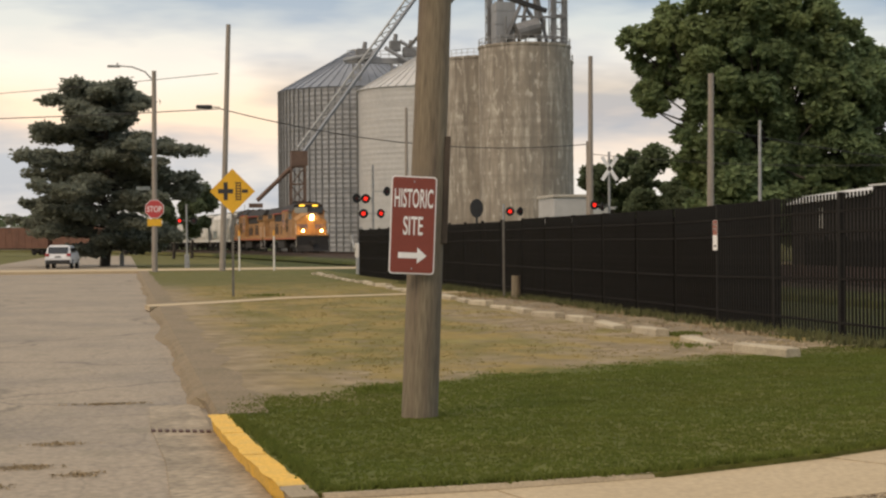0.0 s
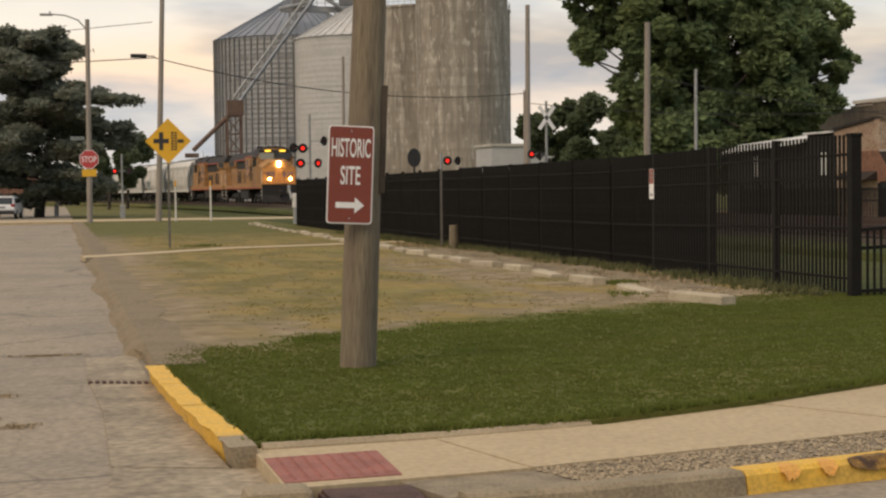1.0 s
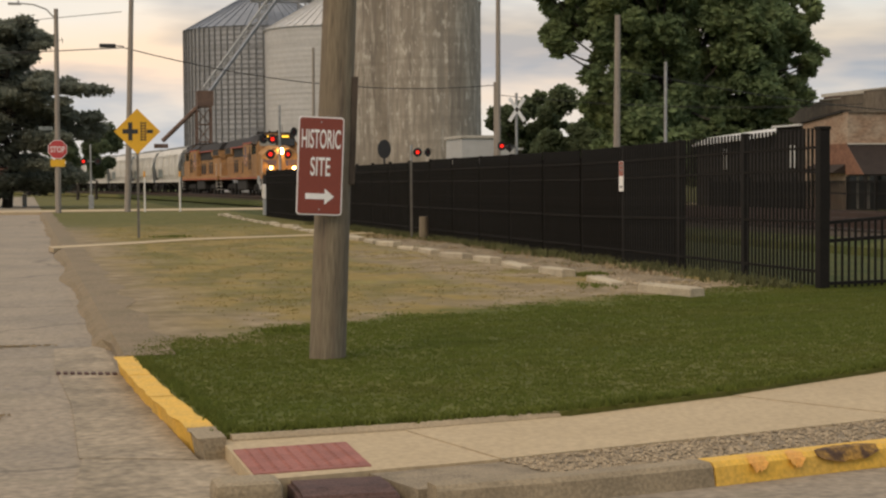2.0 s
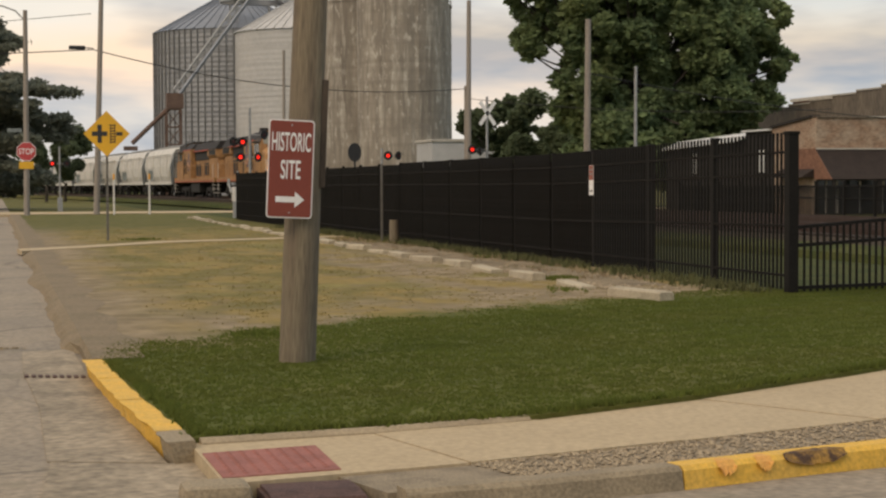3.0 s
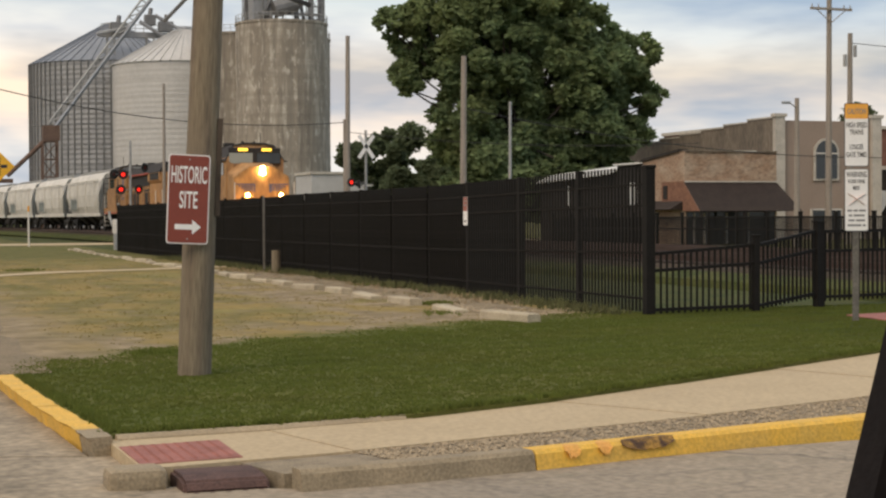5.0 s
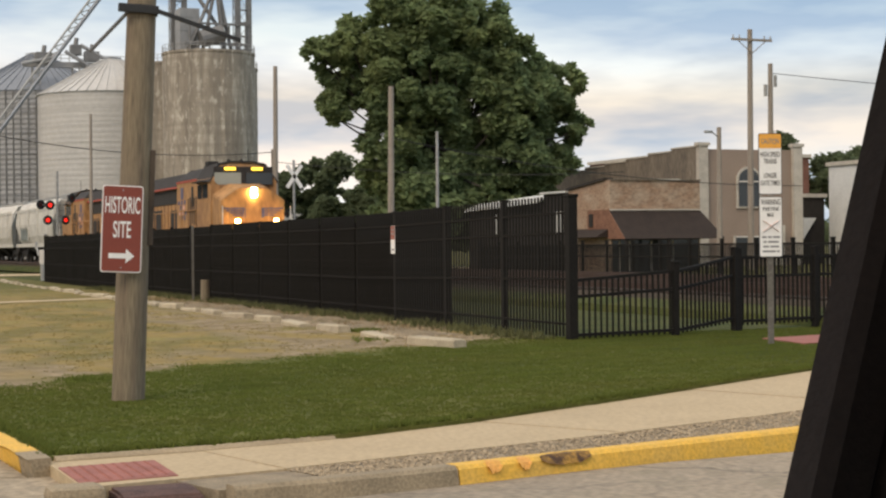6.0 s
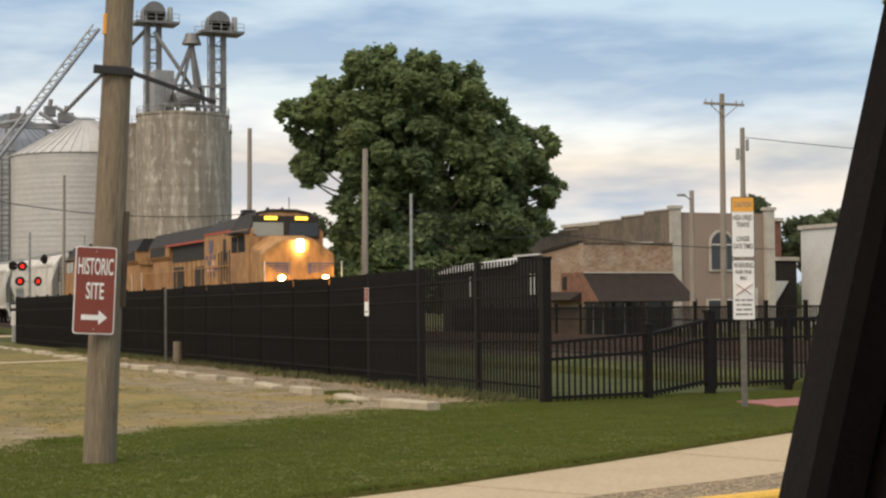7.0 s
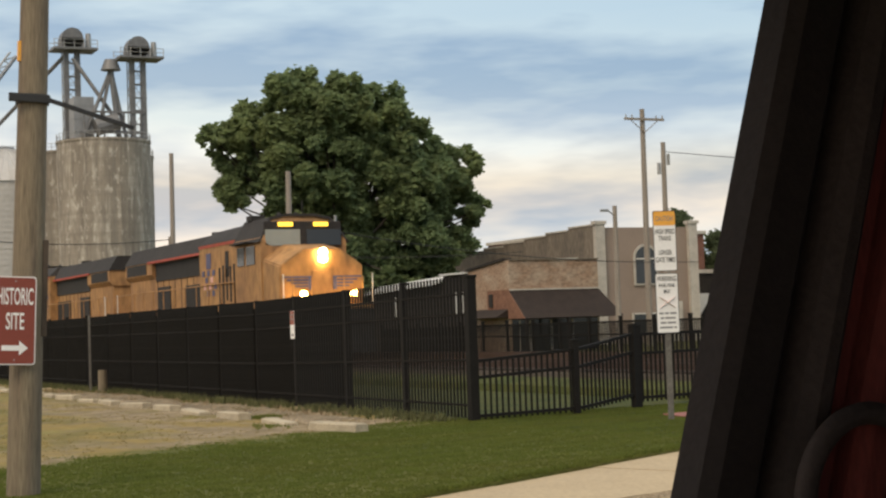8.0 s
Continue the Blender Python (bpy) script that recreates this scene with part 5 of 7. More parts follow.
# ---- buildings beyond the tracks ----
def big_building():
    b = thing("brick_building", "two-storey building with a tan front and dark stepped side wall", "building")
    x0, x1, y0, y1 = 52.0, 59.2, 85.0, 112.0
    bm = B()
    box(bm, (x0 + x1) / 2, y0 + 0.2, 3.6, x1 - x0, 0.4, 7.4)
    part("front_wall", bm, M["stucco"], b)
    n = 9
    for i in range(n):
        ya, yb = y0 + 0.4 + (y1 - y0) * i / n, y0 + 0.4 + (y1 - y0) * (i + 1) / n
        h = 7.55 - 0.16 * i
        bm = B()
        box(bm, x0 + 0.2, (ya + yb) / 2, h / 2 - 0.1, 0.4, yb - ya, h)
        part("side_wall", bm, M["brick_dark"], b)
        bm = B()
        box(bm, x0 + 0.2, (ya + yb) / 2, h - 0.05, 0.5, yb - ya, 0.1)
        part("coping", bm, M["trim"], b)
    bm = B()
    box(bm, (x0 + x1) / 2, (y0 + y1) / 2, 6.0, x1 - x0 - 0.6, y1 - y0 - 0.4, 0.3)
    part("roof", bm, M["loco_grey"], b)
    for x in (x0 + 0.15, x1 - 0.15):
        bm = B()
        box(bm, x, y0 - 0.1, 3.7, 0.65, 0.35, 7.7)
        box(bm, x, y0 - 0.1, 7.6, 0.85, 0.5, 0.2)
        part("pilaster", bm, M["trim"], b)
    for cx, z0, z1, w in ((55.5, 3.75, 5.35, 1.5), (55.5, 0.6, 1.9, 2.0)):
        arch = z0 > 2
        w_ = part("window", window_outline(w + 0.3, z0 - 0.12, z1, 0.15 if arch else 0.0, arch), M["trim"], b)
        w_.matrix_basis = pose(cx, y0 - 0.02, 0, 90, 0, 0)
        g = part("pane", window_outline(w, z0, z1, 0.0, arch, 0.03), M["glass_dark"], w_)
        bm = B()
        box(bm, 0, (z0 + z1) / 2, 0.16, 0.07, z1 - z0, 0.03)
        box(bm, 0, z1 - 0.05, 0.16, w, 0.08, 0.03)
        part("mullion", bm, M["loco_white"], w_)
    bm = B()
    box(bm, 57.4, y0 - 0.35, 1.3, 0.8, 0.6, 2.5, bevel=0.03)
    part("doorway", bm, M["trim"], b)


def window_outline(w, z0, z1, grow, arch, lift=0.0):
    pts = [(-w / 2, z0), (w / 2, z0), (w / 2, z1)]
    if arch:
        pts += [(w / 2 * math.cos(radians(18 * i)), z1 + w / 2 * math.sin(radians(18 * i))) for i in range(1, 10)]
    pts.append((-w / 2, z1))
    return prism(B(), pts, 0.0 + lift, 0.1 + lift)


big_building()


def side_shop():
    b = thing("brick_shop", "low weathered brick shop with a brown shingle awning", "building")
    x0, x1, y0, y1 = 39.6, 45.05, 73.5, 78.3
    bm = B()
    box(bm, (x0 + x1) / 2 + 0.2, y0 + 0.2, 2.37, x1 - x0 - 0.4, 0.4, 4.94)
    part("front_wall", bm, M["brick"], b)
    # the side wall's top falls towards the rear
    bm = B()
    lo = [bm.verts.new((x0, y, z)) for y, z in ((y0, -0.1), (y1, -0.1), (y1, 4.45), (y0, 4.9))]
    hi = [bm.verts.new((v.co.x + 0.4, v.co.y, v.co.z)) for v in lo]
    bm.faces.new(lo)
    bm.faces.new(hi[::-1])
    for i in range(4):
        bm.faces.new((lo[i], hi[i], hi[(i + 1) % 4], lo[(i + 1) % 4]))
    bmesh.ops.recalc_face_normals(bm, faces=bm.faces[:])
    part("side_wall", bm, M["brick"], b)
    bm = B()
    beam(bm, (x0 + 0.15, y0 + 0.4, 4.92), (x0 + 0.15, y1, 4.52), 0.55, 0.12)
    part("roof_edge", bm, M["shade_wood"], b, "dark roof edge")
    bm = B()
    box(bm, (x0 + x1) / 2, (y0 + y1) / 2, 4.25, x1 - x0 - 0.5, y1 - y0 - 0.4, 0.2)
    part("roof", bm, M["loco_grey"], b)
    for xa, xb, z in ((x0, x0 + 2.9, 4.87), (x0 + 2.9, x0 + 4.2, 4.89), (x0 + 4.2, x1, 4.86)):
        bm = B()
        box(bm, (xa + xb) / 2, y0 + 0.15, z, xb - xa, 0.5, 0.06)
        part("coping", bm, M["trim"] if z > 4.88 else M["brick_dark"], b)
    aw = B()
    v = [aw.verts.new(p) for p in ((x0 - 0.05, y0 - 0.01, 3.25), (x1, y0 - 0.01, 3.25), (x1 + 0.45, y0 - 1.75, 1.75), (x0 - 0.05, y0 - 1.75, 1.75), (x0 - 0.05, y0 - 0.01, 1.72), (x1 + 0.45, y0 - 0.01, 1.72))]
    for f in ((0, 3, 2, 1), (1, 2, 5), (3, 4, 5, 2)):
        aw.faces.new([v[i] for i in f])
    awning = part("awning", aw, M["awning"], b, "brown shingle awning")
    bm = B()
    prism(bm, [(0, 0), (1.74, 0), (0, 1.5)], 0, 0.05)
    part("awning_end", bm, M["brick_end"], awning, "faded red-brown awning end").matrix_basis = pose(x0 - 0.06, y0 - 0.01, 1.75, 90, 0, -90)
    bm = B()
    box(bm, (x0 + x1) / 2, y0 - 0.06, 3.28, x1 - x0, 0.1, 0.08)
    part("awning_flashing", bm, M["trim"], awning, "pale flashing strip")
    # boarded opening and small canopy on the side
    bm = B()
    box(bm, x0 - 0.02, 74.75, 2.6, 0.08, 2.4, 1.4)
    board = part("boarded_window", bm, M["brick_end"], b, "boarded red-brown side window")
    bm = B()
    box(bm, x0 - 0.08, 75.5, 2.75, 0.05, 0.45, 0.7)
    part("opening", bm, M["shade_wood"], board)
    bm = B()
    v = [bm.verts.new(p) for p in ((x0 - 0.005, 73.6, 2.3), (x0 - 0.005, 77.2, 2.3), (x0 - 0.8, 77.2, 1.85), (x0 - 0.8, 73.6, 1.85), (x0 - 0.005, 73.6, 1.82), (x0 - 0.005, 77.2, 1.82))]
    for f in ((0, 1, 2, 3), (0, 3, 4), (1, 5, 2), (3, 2, 5, 4)):
        bm.faces.new([v[i] for i in f])
    part("side_canopy", bm, M["awning"], b)
    for x in (x0 + 0.1, x0 + 2.6, x1 + 0.2):
        bm = B()
        box(bm, x, y0 - 1.6, 0.82, 0.14, 0.14, 1.9)
        part("awning_post", bm, M["shade_wood"], b)
    bm = B()
    box(bm, x0 + 2.7, y0 - 0.04, 0.85, 5.2, 0.07, 1.7)
    part("shopfront", bm, M["glass_dark"], b)
    for x in (x0 + 0.5, x0 + 1.1, x0 + 2.4, x0 + 3.7):
        bm = B()
        box(bm, x, y0 - 0.1, 0.85, 0.09, 0.05, 1.6)
        part("shopfront_post", bm, M["trim"], b)


side_shop()


def platform_roof():
    b = thing("long_shed", "long dark shed with a white corrugated metal roof", "shed")
    x0, x1, y0, y1 = 39.6, 44.5, 78.4, 92.4
    bm = B()
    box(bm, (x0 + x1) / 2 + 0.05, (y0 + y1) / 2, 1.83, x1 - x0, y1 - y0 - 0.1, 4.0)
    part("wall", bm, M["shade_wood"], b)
    fall = 0.42 / (y1 - y0)
    tilt = math.degrees(math.atan(fall))
    n = 24
    bm = B()
    box(bm, 0, 0, 0, 1.25, 0.24, 0.07)
    me = mesh_of("roof_rib", bm, M["roofing"])
    for i in range(n):
        y = 81.6 + (i + 0.5) * (y1 - 81.6) / n
        piece("roof_rib", me, b, pose(x0 + 0.2, y, 4.27 - fall * (y - y0), 0, -22, 0) @ pose(0, 0, 0, -tilt, 0, 0))
    bm = B()
    box(bm, 0, 0, 0, 1.3, y1 - 81.6, 0.05, pose(x0 + 0.2, (81.6 + y1) / 2, 4.225 - fall * ((81.6 + y1) / 2 - y0), 0, -22, 0) @ pose(0, 0, 0, -tilt, 0, 0))
    part("roof_sheet", bm, M["roofing"], b)
    bm = B()
    box(bm, x0 + 0.4, (y0 + 81.6) / 2, 4.40, 1.2, 81.6 - y0, 0.09)
    part("end_slab", bm, M["roofing"], b)
    bm = B()
    box(bm, x0 + 0.5, (y0 + 81.6) / 2, 4.08, 0.9, 81.6 - y0 - 0.1, 0.55)
    part("end_wall", bm, M["shade_wood"], b)
    bm = B()
    box(bm, (x0 + x1) / 2 + 0.4, (y0 + y1) / 2, 3.9, x1 - x0 - 0.6, y1 - y0 - 0.2, 0.15)
    part("flat_roof", bm, M["loco_grey"], b)
    for y, w in ((79.2, 0.3), (79.9, 0.3), (88.2, 0.35)):
        bm = B()
        box(bm, x0 + 0.03, y, 2.75, 0.05, w, 1.2)
        part("window", bm, M["roofing"], b)


platform_roof()


def far_block(name, x, y, w, d, h, material, label, roof=None, windows=()):
    b = thing(name, label, "building")
    bm = B()
    box(bm, x, y, h / 2 - 0.1, w, d, h)
    part("wall", bm, material, b)
    bm = B()
    if roof == "gable":
        profile(bm, [(y - d / 2 - 0.3, h - 0.05), (y, h + d * 0.3), (y + d / 2 + 0.3, h - 0.05)], x - w / 2 - 0.3, x + w / 2 + 0.3)
    else:
        box(bm, x, y, h, w + 0.3, d + 0.3, 0.25)
    part("roof", bm, M["loco_grey"] if roof == "gable" else M["trim"], b)
    for wx, wz, ww, wh in windows:
        bm = B()
        box(bm, wx, y - d / 2 - 0.02, wz, ww, 0.08, wh)
        part("window", bm, M["glass_dark"], b)


far_block("brick_store", 68, 112, 12, 14, 8.2, M["red_brick"], "dark red brick store building behind the front one", None, ((64.5, 5.2, 1.1, 1.8), (67.5, 5.2, 1.1, 1.8)))
far_block("white_house", 66.5, 84, 5.6, 8, 6.6, M["roofing"], "white painted building at the street's end", None, ((66.0, 3.8, 1.0, 1.5),))
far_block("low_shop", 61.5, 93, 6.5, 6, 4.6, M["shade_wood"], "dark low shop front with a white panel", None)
bm = B()
prism(bm, [(60.0, 3.1), (64.0, 3.1), (62.6, 1.2), (61.4, 1.2)], 0, 0.1)
solid("white_awning", bm, M["roofing"], "white tapered panel on the dark shop front", "panel", pose(0, 89.95, 0, 90, 0, 0))
far_block("grain_office", 43.5, 152, 7, 6, 5.8, M["bin_light"], "pale metal shed behind the crossing", None, ((43.0, 2.0, 4, 1.2),))
far_block("far_house", -40, 260, 14, 10, 5.5, M["hopper"], "distant pale low building", "gable")


# ---- trees ----
def leaf_mesh(name, blobs, count, size, material, seed, flat=0.5, shell=0.55):
    """Small bent leaf clumps scattered in the shells of the blobs (x, y, z, radius, squash)."""
    r = np.random.RandomState(seed)
    vol = np.array([b[3] ** 2 for b in blobs])
    which = r.choice(len(blobs), count, p=vol / vol.sum())
    bl = np.array(blobs)[which]
    d = r.normal(size=(count, 3))
    d /= np.linalg.norm(d, axis=1)[:, None]
    rad = bl[:, 3] * (shell + (1 - shell) * r.rand(count) ** 0.6) * (0.82 + 0.42 * r.rand(count) ** 2)
    c = bl[:, :3] + d * rad[:, None] * np.c_[np.ones(count), np.ones(count), bl[:, 4]]
    u = r.normal(size=(count, 3))
    u[:, 2] *= flat
    u /= np.linalg.norm(u, axis=1)[:, None]
    w = np.cross(u, r.normal(size=(count, 3)))
    w /= np.linalg.norm(w, axis=1)[:, None]
    s = size * (0.6 + 0.8 * r.rand(count))[:, None]
    k = np.cross(u, w) * s * 0.25
    v = np.stack([c - u * s, c + w * s * 0.55 + k, c + u * s, c - w * s * 0.55 + k], 1).reshape(-1, 3)
    f = np.arange(count * 4).reshape(-1, 4)
    tri = np.concatenate([f[:, [0, 1, 2]], f[:, [0, 2, 3]]])
    me = bpy.data.meshes.new(name)
    me.from_pydata(v.tolist(), [], tri.tolist())
    me.materials.append(material)
    return me


def limb(bm, a, b, r1, r2, bends, seed):
    r = random.Random(seed)
    a, b = Vector(a), Vector(b)
    prev, pr = a, r1
    for i in range(1, bends + 1):
        t = i / bends
        q = a.lerp(b, t) + Vector((r.uniform(-1, 1), r.uniform(-1, 1), r.uniform(-0.5, 0.5))) * (b - a).length * 0.05 * (1 if i < bends else 0)
        rr = r1 + (r2 - r1) * t
        tube(bm, prev, q, pr, rr, 8)
        prev, pr = q, rr


def broad_tree(name, x, y, trunk_h, blobs, count, size, label, seed, material=None, trunk_r=0.45):
    top = thing(name, label, "tree", pose(x, y, 0))
    bm = B()
    limb(bm, (0, 0, -0.3), (0.2, 0, trunk_h), trunk_r, trunk_r * 0.7, 4, seed)
    part("trunk", bm, M["bark"], top)
    rr = random.Random(seed)
    for i, b in enumerate(blobs[::9]):
        bm = B()
        limb(bm, (0.2, 0, trunk_h * rr.uniform(0.75, 1.0)), (b[0], b[1], b[2]), trunk_r * 0.28, 0.04, 4, seed + i)
        part("limb", bm, M["bark"], top)
    ob = new("crown", leaf_mesh("crown", blobs, count, size, material or M["leaf"], seed))
    ob.parent = top
    tagged(ob, kind="stuff")
    return top


def sub_blobs(main, n, spread, seed):
    """Breaks each main mass into many smaller lobes, so that the outline is uneven."""
    r = random.Random(seed)
    out = []
    for x, y, z, rad, sq in main:
        for i in range(n):
            d = Vector((r.gauss(0, 1), r.gauss(0, 1), r.gauss(0, 1))).normalized() * rad * r.uniform(0.55, 1.0) * spread
            out.append((x + d.x, y + d.y, z + d.z * sq, rad * r.uniform(0.10, 0.34), 0.95))
    return out


# the great tree behind the railway
big = [(-3.3, 0, 15.8, 2.9, 0.95), (-0.3, 1, 16.3, 2.8, 0.9), (-1.7, -1, 16.4, 2.5, 0.9), (1.2, -1.5, 16.0, 2.7, 0.9), (2.7, -1, 15.3, 2.9, 0.95), (5.6, 0, 13.7, 2.4, 0.95), (-6.2, 0, 14.0, 2.1, 0.9), (-7.9, 0, 14.2, 1.3, 0.9), (9.2, 0, 12.4, 1.8, 1.1), (9.3, 0, 9.7, 1.9, 0.9), (-2.3, -1, 12.2, 3.6, 0.95), (2.3, 0, 11.0, 3.9, 0.95),
       (5.9, -1, 10.6, 3.1, 0.95), (-7.2, 0, 10.6, 1.3, 0.7), (-5.4, 1, 11.6, 1.6, 0.8), (0.4, 1, 7.6, 3.7, 0.95), (5.4, 0, 7.2, 3.3, 0.95), (-3.6, 0, 7.6, 2.7, 0.9), (8.9, 0, 7.2, 1.5, 0.8), (-1.6, -1, 4.4, 3.2, 0.8), (3.2, -1, 4.2, 3.4, 0.8), (6.6, 0, 4.4, 2.4, 0.8)]
tufts = sub_blobs(big, 30, 1.04, 3) + sub_blobs(big[10:13] + big[15:], 16, 0.95, 21) + sub_blobs([(x, y, z, q * 0.7, e) for x, y, z, q, e in big[:7] + big[10:13] + big[15:]], 12, 0.9, 9)
broad_tree("broadleaf_tree", 40.2, 99, 6.5, tufts, 140000, 0.26, "large full green broadleaf tree behind the railway", 11)
# lower trees behind it, and the scrub along the line
for i, (x, y, s, h) in enumerate(((38.6, 124, 2.9, 10.6), (42.5, 120, 4.2, 8.6), (40.6, 126, 3.2, 9.4), (41.2, 115, 3.6, 7.8), (45.0, 117, 4.2, 8.0))):
    blobs = sub_blobs([(0, 0, h * 0.62, s, 0.8), (s * 0.6, 0, h * 0.5, s * 0.7, 0.8), (-s * 0.6, 0, h * 0.5, s * 0.7, 0.9)], 8, 0.9, 20 + i)
    broad_tree("background_tree", x, y, h * 0.35, blobs, 11000, 0.24, "darker green tree in the row behind the railway", 40 + i, M["far_leaf"], 0.25)
# tree whose branches reach in beside the brick building
broad_tree("street_tree", 49.8, 60, 4.0, sub_blobs([(-0.4, 0, 9.4, 1.6, 0.9), (0.0, 0, 14.6, 2.3, 0.9), (3.4, 0, 11.8, 3.6, 1.0), (3.8, 0, 7.4, 3.0, 1.0)], 14, 0.98, 8), 20000, 0.2, "leafy street tree reaching over the road", 17)
for i, (x, y, s) in enumerate(((82, 118, 4.5), (90, 118, 5.5))):
    broad_tree("background_tree", x, y, 3.5, sub_blobs([(0, 0, 7.2, s, 0.7)], 12, 0.95, 60 + i), 7000, 0.28, "dark green tree behind the brick buildings", 66 + i, M["far_leaf"], 0.3)


def pine():
    top = thing("pine_tree", "broad dark pine tree with layered drooping limbs", "tree", pose(-1.5, 127, 0))
    bm = B()
    limb(bm, (0, 0, -0.3), (0.3, 0, 12.8), 0.42, 0.08, 7, 5)
    part("trunk", bm, M["bark"], top)
    r = random.Random(12)
    blobs = []
    for i in range(88):
        bm = B()
        z = 0.9 + 12.4 * (i / 87) ** 0.85
        reach = (7.3 if z < 8.5 else 7.3 - (z - 8.5) * 0.72) * r.uniform(0.6, 1.0)
        if z < 1.8:
            reach *= 0.6
        a = r.uniform(0, 2 * math.pi)
        side = math.cos(a)
        if side < 0 and 2.5 < z < 7.5:
            reach *= 1.13
        dx, dy = reach * side, reach * math.sin(a)
        end = (dx, dy, z + 0.5 - 0.05 * reach)
        limb(bm, (0.02 * z, 0, z), end, 0.09, 0.03, 3, 100 + i)
        part("limb", bm, M["bark"], top)
        for k in range(5):
            t = 0.35 + 0.16 * k
            blobs.append((dx * t + r.uniform(-0.4, 0.4), dy * t + r.uniform(-0.4, 0.4), z + (end[2] - z) * t + r.uniform(-0.1, 0.3), r.uniform(0.65, 1.2), 0.5))
    ob = new("crown", leaf_mesh("crown", blobs, 72000, 0.21, M["needle"], 9, 0.3, 0.3))
    ob.parent = top
    tagged(ob, kind="stuff")


pine()
# woods on the horizon
def woods():
    r = random.Random(30)
    blobs = []
    for i in range(220):
        x = r.uniform(-400, 420)
        blobs.append((x, 470 + r.uniform(-20, 20), r.uniform(2, 6), r.uniform(4, 8), 0.8))
    return tagged(new("far_woods", leaf_mesh("far_woods", blobs, 30000, 1.3, M["far_leaf"], 3, 0.6, 0.5)), "dark line of distant woods on the horizon", "woods", kind="stuff")


woods()
for i, (x, y) in enumerate(((7.5, 158), (9.8, 165))):
    broad_tree("background_tree", x - 2, y + 30, 2.0, sub_blobs([(0, 0, 5.0, 3.4, 0.9)], 9, 0.95, 80 + i), 5000, 0.3, "small rounded green tree by the railway", 83 + i, M["far_leaf"], 0.2)


# ---- the train ----
def wheelset(bm, y, half=0.75, r=0.5):
    for s in (-half, half):
        tube(bm, (s - 0.07, y, r), (s + 0.07, y, r), r, r, 20)
    tube(bm, (-half, y, r), (half, y, r), 0.09, 0.09, 8)


def bogie(parent, yc, wheels, name="truck"):
    bm = B()
    for s in (-1.0, 1.0):
        box(bm, s, yc, 0.72, 0.18, 0.5 + 1.85 * (len(wheels) - 1), 0.3, bevel=0.04)
        for w in wheels:
            box(bm, s * 1.06, yc + w, 0.55, 0.16, 0.42, 0.42, bevel=0.04)
    box(bm, 0, yc, 0.75, 2.0, 0.6, 0.3)
    t = part(name, bm, M["loco_dark"], parent)
    for w in wheels:
        bm = B()
        wheelset(bm, yc + w)
        part("wheelset", bm, M["loco_dark"], t)


